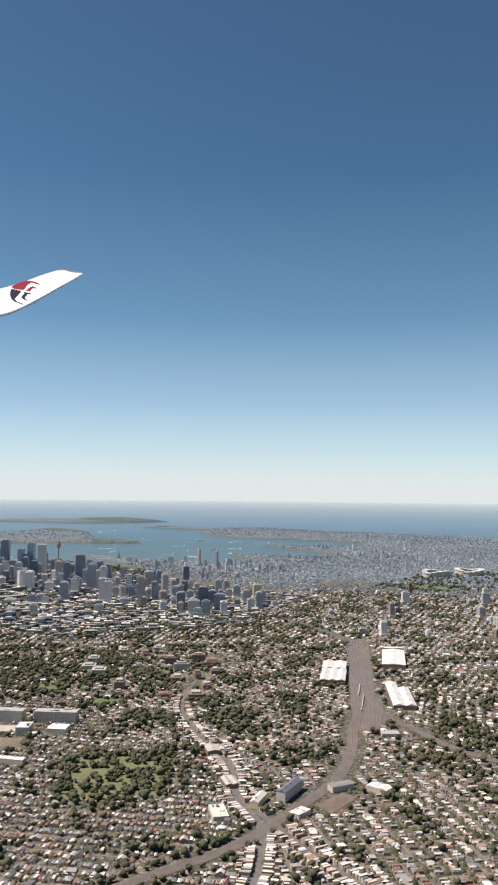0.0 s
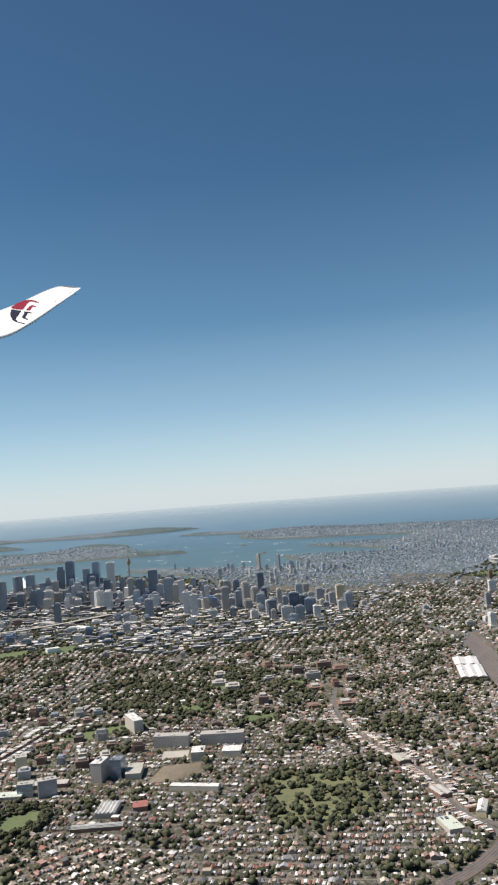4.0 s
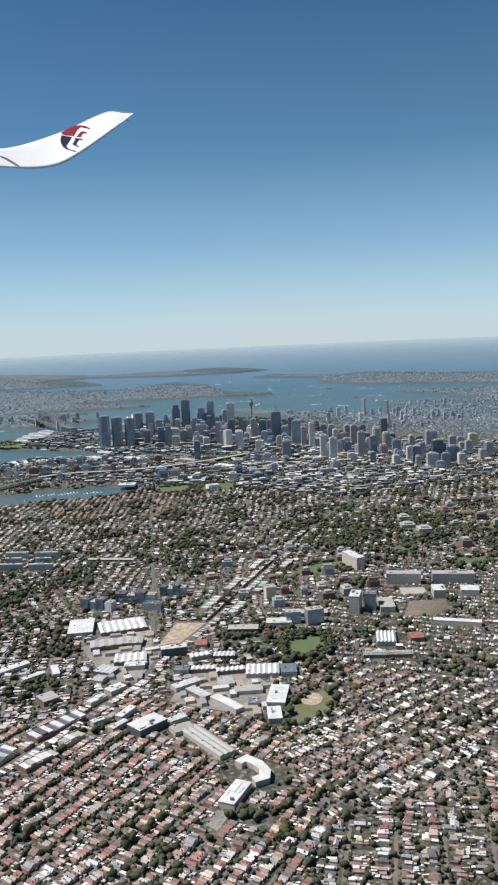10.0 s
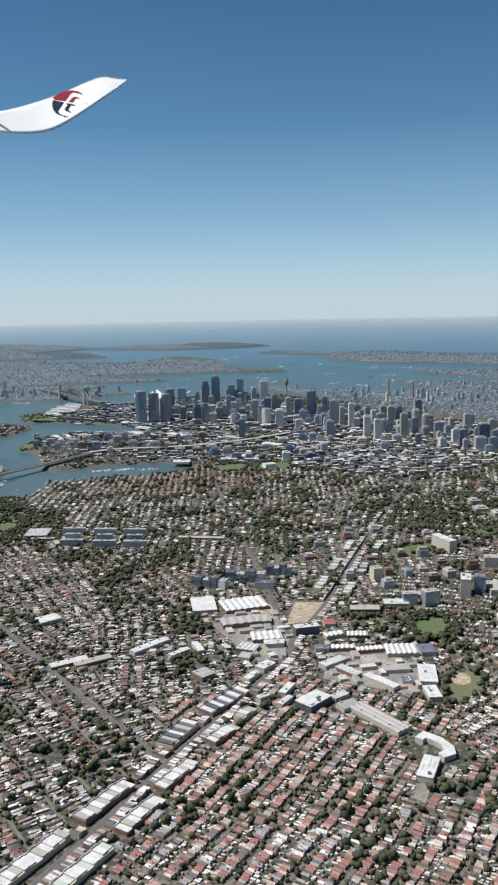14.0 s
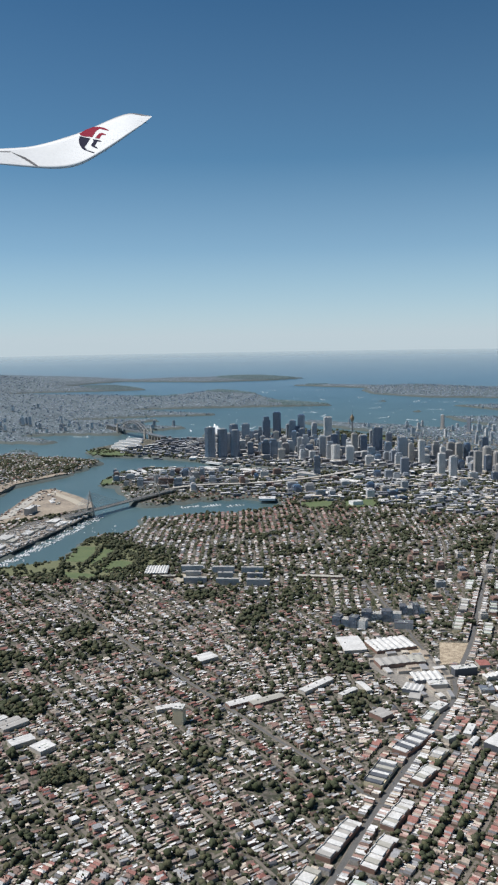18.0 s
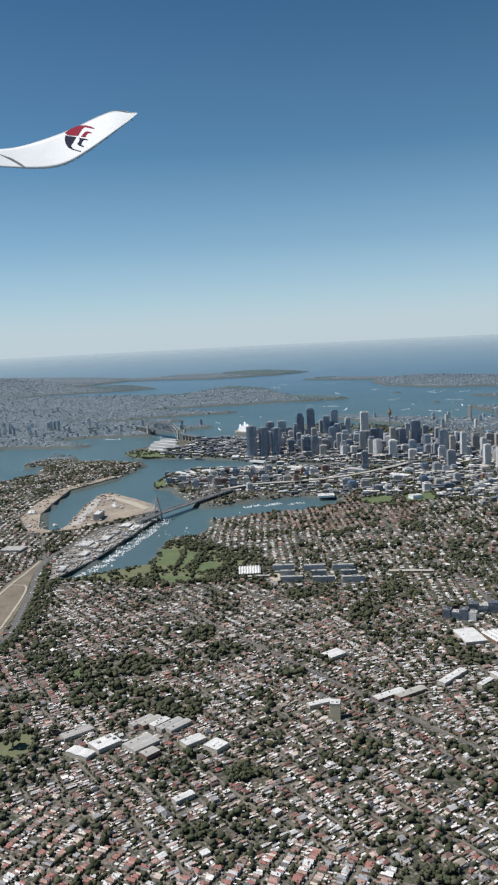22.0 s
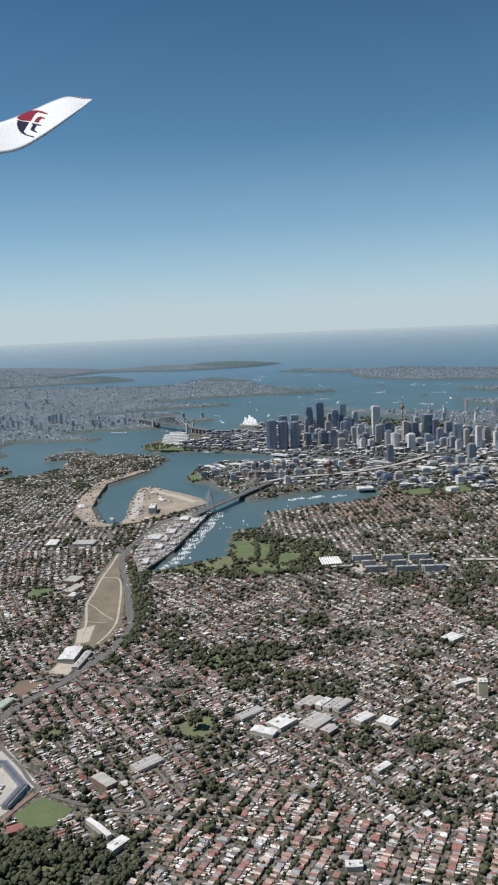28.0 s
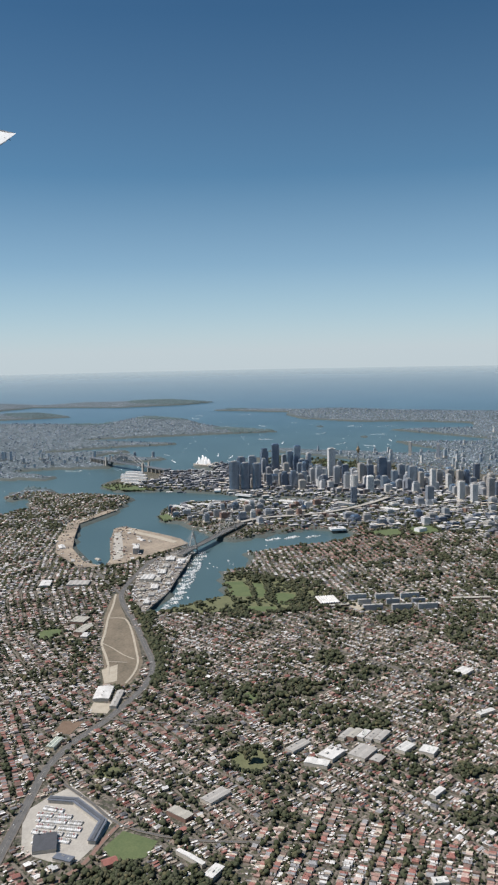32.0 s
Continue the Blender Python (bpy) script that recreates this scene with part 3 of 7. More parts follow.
# land to the north and east takes the haze-tinted ground
land = mesh_object("ground", np.stack([GX.ravel(), GY.ravel(), GZ.ravel()], -1), faces, [M["ground"], M["bush"], M["suburb_haze"], M["shore"]], np.where(GZ.ravel()[faces].min(1) < 0.3, 3, np.where(wild, 1, np.where((mid[1] > 195) | (mid[0] > 110), 2, 0))), True)
tagged(land, "low suburban land of gardens, paving and dry grass", "ground", kind="structure")


def ellipse(x, y, a, b, turn, n=22):
    c, s = math.cos(radians(turn)), math.sin(radians(turn))
    return [(x + a * math.cos(i * math.tau / n) * c - b * math.sin(i * math.tau / n) * s, y + a * math.cos(i * math.tau / n) * s + b * math.sin(i * math.tau / n) * c) for i in range(n)]


def rect(x, y, sx, sy, turn):
    c, s = math.cos(radians(turn)), math.sin(radians(turn))
    return [(x + a * sx / 2 * c - b * sy / 2 * s, y + a * sx / 2 * s + b * sy / 2 * c) for a, b in ((-1, -1), (1, -1), (1, 1), (-1, 1))]


# parks, bare ground and wharves: name, outline, material, height over the ground, label
PATCHES = [
    ("park_lawn", [(-318, -2), (-295, -15), (-288, -19), (-262, -5), (-258, -14), (-262, -32), (-276, -54), (-300, -52), (-312, -22)], "drygrass", 0.02, "park lawn between trees beside the bay"),
    ("sports_oval", ellipse(-286.6, -41.7, 7.6, 5.4, 30), "grass", 0.05, "green mown cricket oval ringed by trees"),
    ("park_lawn", [(-272.4, -9.8), (-269.4, -16.7), (-278, -23), (-288.3, -29.1), (-290, -20.4)], "grass", 0.05, "mown lawn behind a sea wall"),
    ("sports_oval", ellipse(-302, -198.5, 6.5, 4.6, 15), "grass", 0.04, "mown oval with a pale pitch at its middle"),
    ("sports_court", rect(-304, -186, 3.4, 2.2, -60), "grass", 0.04, "green sports court inside a fence"),
    ("sports_court", rect(-307, -189.5, 2.6, 2.2, -60), "sheet_blue", 0.04, "blue hard court inside a fence"),
    ("park_lawn", [(-327, -208), (-318, -214), (-330, -218), (-338, -213)], "drygrass", 0.04, "small dry park lawn with a sandy field"),
    ("sand_field", ellipse(-325, -212, 2.7, 2.0, 20), "clay", 0.07, "bare sandy sports field"),
    ("park_lawn", [(-254.2, -163.6), (-242.3, -170.5), (-232.6, -179.5), (-238.5, -184.8), (-242.4, -178.0), (-251.1, -175.0)], "grass", 0.04, "university oval beside a tall slab building"),
    ("park_lawn", [(-190, -175), (-186, -181.5), (-194.8, -184.3), (-197.4, -177.6)], "grass", 0.04, "mown campus lawn among trees"),
    ("park_lawn", [(-221, -177.7), (-214, -182.3), (-213.5, -189.2), (-220, -190.8), (-223.5, -186.2)], "grass", 0.04, "mown campus lawn beside buildings"),
    ("park_lawn", [(-265, -236), (-250, -253), (-274, -266), (-287, -250)], "drygrass", 0.02, "old churchyard park under dense trees"),
    ("park_lawn", rect(-271, -246.0, 9.5, 5, -35), "drygrass", 0.05, "open lawn at the edge of a wooded park"),
    ("park_lawn", [(-161, -44), (-146, -58), (-166, -66), (-170, -56)], "grass", 0.04, "broad green park lawn split by a path"),
    ("park_lawn", [(-144, -62), (-134, -74), (-150, -82), (-163, -70)], "grass", 0.04, "broad green park lawn split by a path"),
    ("park_lawn", [(-270.6, -21), (-269.6, -25.6), (-287, -34.6), (-289, -30.6)], "grass", 0.05, "mown lawn strip beside an avenue of trees"),
    ("park_lawn", [(-300.5, -30.5), (-297.5, -41.9), (-302.2, -43.4), (-306.3, -34)], "grass", 0.05, "mown lawn below a cricket oval"),
    ("park_lawn", [(-299.1, -15.9), (-294.2, -20.7), (-298.2, -23.5), (-303.3, -18.8)], "drygrass", 0.05, "dry waterside lawn"),
    ("rail_yard", [(-301, 26), (-303, 22), (-314, 16.5), (-326, 7), (-339, -4), (-354, -14.5), (-364, -21), (-373, -24.5), (-382, -26), (-384, -18.5), (-371, -11), (-356, -1), (-329, 14.5), (-312, 22)], "yard", 0.04, "cleared brown rail yard with tracks of trucks"),
    ("wharf", [(-264, 53), (-253, 57), (-222, 76), (-194, 90), (-187, 88), (-197, 61), (-205, 44), (-214, 35), (-232, 40), (-254, 44)], "wharf", 0.35, "broad pale concrete wharf beside the bay"),
    ("wharf", [(-262, 66), (-241, 86), (-218, 100), (-187, 117), (-146, 117), (-146, 122), (-188, 124), (-225, 106), (-250, 90), (-272, 62), (-266, 54)], "wharf", 0.35, "long pale wharf round the inner bay"),
    ("stockpile", [(-197, 74), (-193, 81), (-199, 78), (-208, 58), (-216, 42), (-212, 42), (-204, 56)], "sand", 0.5, "pale strip of stockpiled sand on the wharf"),
    ("truck_lane", [(-256, 54), (-250, 52), (-226, 66), (-200, 82), (-204, 84), (-232, 68)], "concrete", 0.39, "worn concrete lane along the wharf"),
    ("boat_yard", [(-228, 26), (-242, 21), (-270, 13), (-294, 6), (-318, 3), (-326, 6), (-300, 19), (-276, 30), (-246, 36), (-226, 34)], "hardstand", 0.1, "dusty boat yards and sheds along the bay"),
    ("building_site", [(-302, -163), (-299, -169.5), (-312, -173), (-316, -168)], "clay", 0.04, "excavated building site of yellow clay"),
    ("building_site", [(-313, -157.5), (-306, -158), (-313, -164.5), (-317.5, -163)], "clay", 0.04, "small cleared building site of brown clay"),
    ("building_site", [(-414.8, -22.6), (-408.3, -21.2), (-406.8, -26.6), (-414.3, -27.4)], "brown_earth", 0.04, "dug brown building site beside the rail corridor"),
    ("loading_yard", [(-401.5, -24.6), (-395.4, -22.6), (-394.6, -28.6), (-400.5, -30)], "sand", 0.05, "pale truck yard beside a white shed"),
    ("loading_yard", [(-324.6, -152.7), (-315.4, -151.7), (-310.6, -161.3), (-318, -171), (-333.4, -176.4), (-336.9, -172.7), (-332.7, -165.2)], "hardstand", 0.03, "worn paved yard between factory sheds"),
    ("car_park", [(-368, -217.2), (-364, -216.6), (-363.6, -218.9), (-368.4, -219.6)], "hardstand", 0.04, "small paved car park behind a warehouse"),
    ("loading_yard", [(-338, -188), (-326, -184), (-318, -192), (-326, -208), (-336, -206)], "hardstand", 0.03, "worn paved yard between factory sheds"),
    ("loading_yard", [(-374, -12), (-368.5, -14.5), (-380, -21), (-383, -18.5)], "sand", 0.07, "pale truck loading yard of packed sand"),
    ("park_lawn", [(-78, 158), (-66, 176), (-52, 170), (-60, 150), (-70, 130)], "grass", 0.04, "grassy headland park above a sea wall"),
    ("park_lawn", [(-165, 74), (-152, 84), (-140, 80), (-156, 66)], "grass", 0.04, "green waterside park at the old wharf point"),
    ("footpath", [(-288, -67), (-284, -66), (-282, -72), (-290, -78), (-294, -76)], "sand", 0.06, "sandy yellow forecourt beside the tram shed"),
    ("sports_field", [(-454.4, -61.4), (-447.6, -62.2), (-448.4, -70.6), (-454, -70.8), (-457.4, -66.4)], "grass", 0.05, "dark green school sports field"),
    ("park_lawn", [(-181.5, -196), (-176, -206), (-185, -208.6), (-188, -197)], "grass", 0.04, "mown sports field on the campus edge"),
    ("park_lawn", [(-220.5, -206.5), (-215, -215), (-222.7, -217), (-226.6, -207.7)], "grass", 0.04, "small mown oval among colleges"),
    ("vacant_lot", [(-264, -208), (-259, -215.5), (-265.6, -219.6), (-271.7, -216), (-274.8, -211)], "yard", 0.04, "bare olive vacant lot beside the hospital"),
    ("car_park", rect(-255.4, -205.8, 6.5, 5.2, -62), "concrete", 0.04, "pale hospital car park full of cars"),
    ("bus_yard", [(-449, -38.5), (-442, -40), (-436, -42.4), (-444.2, -58.3), (-454, -59.5), (-459.6, -59.2), (-461.5, -54.5), (-461, -47)], "concrete", 0.05, "pale concrete bus depot yard"),
    ("park_lawn", ellipse(-412, -76, 6, 4.5, 20), "drygrass", 0.04, "small park around one big fig tree"),
    ("park_lawn", ellipse(-351, 23, 6, 4, 20), "grass", 0.04, "small green park among houses"),
    ("bowling_green", [(-431.4, -43.9), (-424.1, -46.4), (-426.7, -50), (-430, -48.8)], "drygrass", 0.05, "pale square bowling green"),
    ("park_lawn", ellipse(-378, -63, 4.5, 2.5, 10), "grass", 0.04, "small lawn beside a wooded canal"),
    ("park_lawn", [(-474, -60), (-462, -66), (-462, -84), (-478, -86)], "drygrass", 0.03, "wooded park with dry clearings"),
    ("park_lawn", [(95, -188), (118, -196), (110, -236), (90, -230)], "grass", 0.04, "wide parkland near the sports grounds"),
    ("park_lawn", [(150, -186), (205, -204), (200, -216), (150, -206)], "drygrass", 0.04, "wide dry playing fields"),
    ("park_lawn", [(60, 60), (100, 96), (112, 60), (90, 10), (70, 0), (55, 30)], "grass", 0.04, "botanic garden lawns above the cove"),
    ("park_lawn", [(30, -8), (42, 40), (50, 38), (40, -48), (30, -50)], "grass", 0.04, "long city park of lawns and fig trees"),
    ("rail_yard", [(-95, -235), (-88, -240), (-104, -247.5), (-146.7, -264), (-168, -272), (-196, -285.6), (-210, -288.6), (-214, -284), (-188, -272.6), (-160, -261.5), (-135.7, -252)], "rail", 0.05, "wide rail yard of brown ballast"),
    ("rail_yard", [(-263.6, -294.6), (-255, -297), (-256, -300.5), (-266, -299.2)], "rail", 0.06, "triangle of red earth beside the railway"),
]

# roads: points, width, material
ROADS = [
    ("road", [(-520, -186), (-440, -182), (-404, -181), (-379, -179), (-334, -177), (-324, -174), (-298, -170), (-258, -161), (-197, -148), (-152, -140), (-80, -128)], 0.95, "asphalt", "broad grey main road lined with shops"),
    ("road", [(-379, -179), (-374, -169), (-368, -153), (-360, -135), (-345, -100), (-332, -70), (-322, -40)], 0.6, "asphalt", "grey suburban road through terraces"),
    ("road", [(-324, -174), (-305, -158), (-290, -147), (-255, -118), (-215, -86), (-170, -52), (-150, -42)], 0.65, "asphalt", "grey road through old suburbs"),
    ("road", [(-150, -205), (-208, -229), (-232, -247), (-252, -269), (-267, -279), (-274, -286.5), (-279, -291), (-288.7, -295.8), (-297, -299.1), (-307.5, -301.2), (-318, -301.9), (-350, -303)], 1.05, "asphalt", "winding grey shopping street"),
    ("road", [(-272, -286), (-277, -294), (-281, -299), (-300, -330)], 0.9, "asphalt", "grey shopping street"),
    ("railway", [(-60, -190), (-96, -235), (-139, -258), (-189, -276), (-212, -282.6), (-224, -287.2), (-240, -291.6), (-252, -293.2), (-266, -292.4), (-280, -291.4), (-290, -289.6), (-300, -285.5), (-317, -278.5), (-340, -266), (-400, -248), (-520, -232)], 2.7, "rail", "brown ballasted railway with several tracks"),
    ("railway", [(-150, -261), (-170, -270), (-195, -284.6), (-201.2, -292.1), (-206.7, -299.3), (-212, -305), (-218, -316), (-226, -340)], 2.6, "rail", "brown ballasted branch railway"),
    ("motorway", [(-222, 30), (-244, 37), (-272, 32), (-294, 26), (-309, 18.5), (-331, 0.5), (-352, -15.5), (-365, -25), (-380, -30.5), (-405, -32), (-416, -30.7), (-431, -32), (-445, -37), (-475, -48)], 1.85, "asphalt", "grey motorway curving past the rail yards"),
    ("road", [(-300, 25), (-290, 36), (-276, 50), (-272, 62), (-254, 84), (-228, 104), (-200, 116)], 0.9, "asphalt", "grey port road round the inner bay"),
    ("road", [(-444.5, -60.6), (-447.1, -60.2), (-453.5, -60.2), (-459.8, -60.6), (-470, -58)], 0.8, "brickred", "brick-red paved lane beside the bus depot"),
    ("road", [(-436, -40), (-441, -51), (-446, -60.6), (-446, -76), (-440, -96)], 0.5, "asphalt", "grey suburban road past the bus depot"),
    ("road", [(-405.7, -19), (-403.4, -33), (-398, -60)], 0.5, "asphalt", "grey road crossing the rail corridor"),
    ("dirt_track", [(-302.5, 25), (-316, 18.3), (-330, 12.1), (-345.5, 4.1), (-354, 0.2), (-362, -6), (-370, -12), (-378, -16.5)], 0.8, "sand", "pale sandy haul track along the yard"),
    ("dirt_track", [(-330, 12.1), (-328, 7.2), (-331.6, 2.8), (-340, -3.5), (-355, -13.5), (-365, -19.8), (-373.5, -23), (-381, -24.5)], 0.7, "sand", "pale sandy haul track along the yard"),
    ("dirt_track", [(-353.6, 0.2), (-356.4, -5.3), (-360.7, -11.9), (-363, -17.3)], 0.45, "sand", "pale sandy track crossing the yard"),
    ("dirt_track", [(-367.6, -10.6), (-366.2, -16.6)], 0.45, "sand", "pale sandy track crossing the yard"),
    ("motorway", [(-160, 34), (-140, 10), (-120, -10), (-90, -30), (-60, -40)], 2.4, "concrete", "pale elevated motorway past the old goods yards"),
]


def lay_patch(name, outline, mat, lift, label):
    bm = bmesh.new()
    prism(bm, outline, FLAT - (3.0 if name == "wharf" else 0.5), FLAT + lift)
    me = bpy.data.meshes.new(name)
    bm.to_mesh(me)
    bm.free()
    me.materials.append(M[mat])
    return tagged(new(name, me), label, name.replace("_", " "), kind="structure")


for row in PATCHES:
    lay_patch(*row)


def smooth_line(points, step=4.0):
    """A rounded line through the points."""
    p = np.array([points[0], *points, points[-1]], float)
    out = []
    for i in range(1, len(p) - 2):
        n = max(2, int(np.linalg.norm(p[i + 1] - p[i]) / step))
        for k in range(n):
            t = k / n
            out.append(0.5 * (2 * p[i] + (p[i + 1] - p[i - 1]) * t + (2 * p[i - 1] - 5 * p[i] + 4 * p[i + 1] - p[i + 2]) * t * t + (3 * p[i] - p[i - 1] - 3 * p[i + 1] + p[i + 2]) * t**3))
    out.append(p[-2])
    return np.array(out)


def ribbon(line, offset, width, z):
    d = np.gradient(line, axis=0)
    d /= np.linalg.norm(d, axis=1)[:, None] + 1e-9
    side = np.stack([-d[:, 1], d[:, 0]], -1)
    a, b = line + side * (offset - width / 2), line + side * (offset + width / 2)
    n = len(line)
    verts = [(*p, z) for p in a] + [(*p, z) for p in b]
    return verts, [(i, i + 1, n + i + 1, n + i) for i in range(n - 1)]


ROAD_LINES = []
for k, (name, pts, width, mat, label) in enumerate(ROADS):
    line = smooth_line(pts)
    ROAD_LINES.append((line, width, name))
    z = FLAT + 0.06 + 0.008 * k
    v, f = ribbon(line, 0, width, z)
    road = mesh_object(name, v, f, [M[mat]])
    tagged(road, label, "railway" if name == "railway" else "road", kind="structure")
    if name == "dirt_track":
        continue
    if name == "railway":
        for off in (-0.85, -0.3, 0.3, 0.85):
            v, f = ribbon(line, off, 0.16, z + 0.04)
            r = mesh_object("track", v, f, [M["steel"]])
            r.parent = road
    else:
        for off in (-width / 2 - 0.1, width / 2 + 0.1):
            v, f = ribbon(line, off, 0.2, z + 0.02)
            r = mesh_object("footpath", v, f, [M["lane"]])
            r.parent = road
        if width > 1.2:
            v, f = ribbon(line, 0, 0.03, z + 0.02)
            r = mesh_object("centre_line", v, f, [M["concrete"]])
            r.parent = road

yard = [o for o in scene.objects if o.name.startswith("rail_yard")][1]
for off in np.arange(-7.5, 2.0, 0.95):
    v, f = ribbon(smooth_line([(-96, -240), (-139, -260), (-176, -277), (-206, -289)]), off, 0.3, FLAT + 0.09)
    mesh_object("track", v, f, [M["steel"]]).parent = yard


def train(line, start, cars, mat, label):
    """Coupled carriages on a track."""
    t = thing("train", 0, 0, 0, 0, label, "train")
    for i in range(cars):
        p, q = line[start + i], line[start + i + 1]
        way = math.atan2(q[1] - p[1], q[0] - p[0])
        for nm, sx, sy, z0, z1, m in (("carriage", 1.95, 0.3, 0.1, 0.42, mat), ("carriage_roof", 1.9, 0.26, 0.42, 0.47, "sheet_grey")):
            bm = new_box(sx, sy, z0, z1)
            bmesh.ops.transform(bm, matrix=pose((p[0] + q[0]) / 2, (p[1] + q[1]) / 2, FLAT + 0.05, 0, 0, math.degrees(way)), verts=bm.verts[:])
            part(nm, bm, M[m], t)


MAIN = smooth_line(ROADS[5][1], 2.2)
train(MAIN + np.array([0.3, -0.45]), 66, 8, "sheet", "silver suburban train on the main line")
train(MAIN + np.array([-0.5, 0.9]), 60, 6, "sheet", "silver suburban train on the main line")
train(MAIN + np.array([0.3, -0.45]), 128, 8, "sheet", "silver suburban train on the main line")

# ---- large buildings ----
TAKEN = [(60, 149, 22, 16, 70), (-20, 168, 60, 30, 27)]  # outlines that houses keep clear of


def shed(x, y, sx, sy, turn, h, roof, wall, bays=1, rise=0.25, label="", name="warehouse", flat=False):
    """A warehouse: walls, roof bays, skylights."""
    TAKEN.append((x, y, sx, sy, turn))
    t = thing(name, x, y, FLAT, turn, label, "building")
    part("wall", new_box(sx, sy, 0, h), M[wall], t)
    w = sy / bays
    for i in range(bays):
        y0 = -sy / 2 + w * (i + 0.5)
        bm = bmesh.new()
        if name == "shop_row":
            k = int(abs(x * 5 + i * 11 + y * 3)) % 7
            box(bm, sx - 0.25 * (k % 3), w - 0.06, h - 0.1, h + 0.04 + 0.05 * k, 0.1 * (k % 4) - 0.15, y0)
            box(bm, 0.1, w - 0.03, h, h + 0.22 + 0.05 * k, sx / 2 - 0.05, y0)
        elif flat:
            box(bm, sx + 0.1, w - 0.03, h, h + 0.12, 0, y0)
        else:
            gable(bm, sx, w - 0.02, h, rise, 0, y0)
        bmesh.ops.recalc_face_normals(bm, faces=bm.faces[:])
        tone = roof if name != "shop_row" else ("sheet", roof, "sheet_grey", "sheet", "sheet_tan", "sheet", "sheet_dark", "sheet_green")[int(abs(x * 13 + i * i * 7 + y)) % 8]
        top = part("roof", bm, M[tone], t)
    if flat:
        odd = random.Random(round(x * 31 + y * 17))
        for k in range(odd.randint(1, 4)):
            part("roof_plant", new_box(sx * odd.uniform(0.05, 0.2), sy * odd.uniform(0.08, 0.2), h + 0.12, h + odd.uniform(0.22, 0.45), sx * odd.uniform(-0.38, 0.38), sy * odd.uniform(-0.35, 0.35)), M[odd.choice(("sheet_grey", "sheet_dark", "sheet"))], top)
        for k in range(odd.randint(0, 3)):
            part("skylight", new_box(sx * odd.uniform(0.2, 0.5), 0.18, h + 0.12, h + 0.17, sx * odd.uniform(-0.2, 0.2), sy * (0.3 * k - 0.3)), M["sheet_green"], top)
    else:
        for k in range(0 if name == "shop_row" else min(3, int(sx / 3))):
            part("roof_vent", new_box(0.3, 0.3, h + rise * 0.7, h + rise + 0.18, sx * (k - 1) * 0.28, sy / 2 - w * 0.5), M["sheet_grey"], top)
    return t


shed(-348.6, -191.2, 6, 4.0, -14, 1.3, "sheet", "sheet_dark", 1, 0.2, "dark office block with a cream flat roof", "office_block", True)
shed(-357, -138, 8, 2.2, -28, 0.7, "sheet", "brickred", 1, 0.3, "long white-roofed school building")
shed(-354, -142, 8, 2.2, -28, 0.7, "sheet_tan", "brickred", 1, 0.3, "long tan-roofed school building")
shed(-371.6, -131.5, 2.2, 2.2, 20, 3.6, "sheet", "cream", 1, 0.2, "cream square tower of flats", "apartment_tower", True)
shed(-160, -28, 8, 6, -60, 0.9, "sheet", "white", 1, 0.2, "white-roofed market hall beside the water", "market_hall", True)
shed(-151, -71, 5.5, 4, -35, 1.6, "sheet", "white", 1, 0.2, "white sports stadium roof in a park", "sports_hall", True)
shed(-265, -110, 15, 2.0, -68, 0.7, "sheet_tan", "brickred", 1, 0.3, "long tan-roofed row of old stables")
for i, (x, y, sx, sy) in enumerate(((-246, 29, 6, 4), (-258, 25, 5, 3), (-268, 22, 6, 3.5), (-280, 18, 5, 3), (-290, 14, 6, 3), (-300, 10, 4, 2.4), (-252, 21, 3, 2), (-274, 16, 3, 2), (-310, 7, 4, 2.4), (-238, 27, 4, 2.6), (-284, 11, 3, 2), (-295, 17, 3, 2))):
    shed(x, y, sx, sy, 22, 0.9, ("sheet", "sheet_grey", "sheet", "sheet_tan")[i % 4], "render", 1 + i % 3, 0.25, "boat-yard shed with a weathered metal roof", "boat_shed")
for i in range(26):
    u = (i + 0.5) / 26
    x, y = -318 + 88 * u, 8 + 20 * u + (2.4, -3.2, 4.2, -1.2)[i % 4]
    if all(math.hypot(x - a, y - b) > 0.5 * max(sx, sy) + 1.4 for a, b, sx, sy, _ in TAKEN if abs(a - x) < 12):
        shed(x, y, 2.2 + i % 3 * 0.7, 1.2 + i % 2 * 0.5, 22 + 90 * (i % 2), 0.6, ("sheet", "sheet_grey", "roof_rust", "sheet", "sheet_tan", "sheet_blue")[i % 6], "render", 1, 0.2, "small boat-yard workshop with a metal roof", "boat_shed")
for i, (x, y) in enumerate(((-250, 47), (-244, 56), (-236, 62), (-225, 60), (-216, 56), (-209, 66), (-202, 76), (-256, 62), (-262, 72), (-230, 103), (-205, 118), (-175, 121))):
    shed(x, y, 3.0 + i % 3, 1.6, 35 + 20 * (i % 2), 0.6, ("sheet", "sheet_tan", "sheet_grey")[i % 3], "render", 1, 0.2, "small wharf shed on dusty paving", "wharf_shed", i % 2 == 0)
shed(-240, 93, 7, 3, 42, 0.8, "sheet", "white", 1, 0.3, "white terminal shed on the wharf", "wharf_shed")
for x, y, sx, sy, a in ((-300, -181, 7, 3, -62), (-292, -186, 6, 3.5, -62), (-283, -190, 8, 3, -62), (-262, -275, 5, 3, 45), (-246, -261, 5, 3, 45), (-277, -281, 6, 3, 40)):
    k = int(abs(x * 7 + y * 3)) % 6
    shed(x, y, sx, sy, a, 0.8 + 0.12 * (k % 4), ("sheet", "sheet_grey", "sheet", "sheet_tan", "sheet_green", "sheet")[k], ("render", "brickred")[k % 2], 1 + k % 3, 0.25, "flat workshop or shop with a weathered metal roof", "workshop", k % 2 == 0)

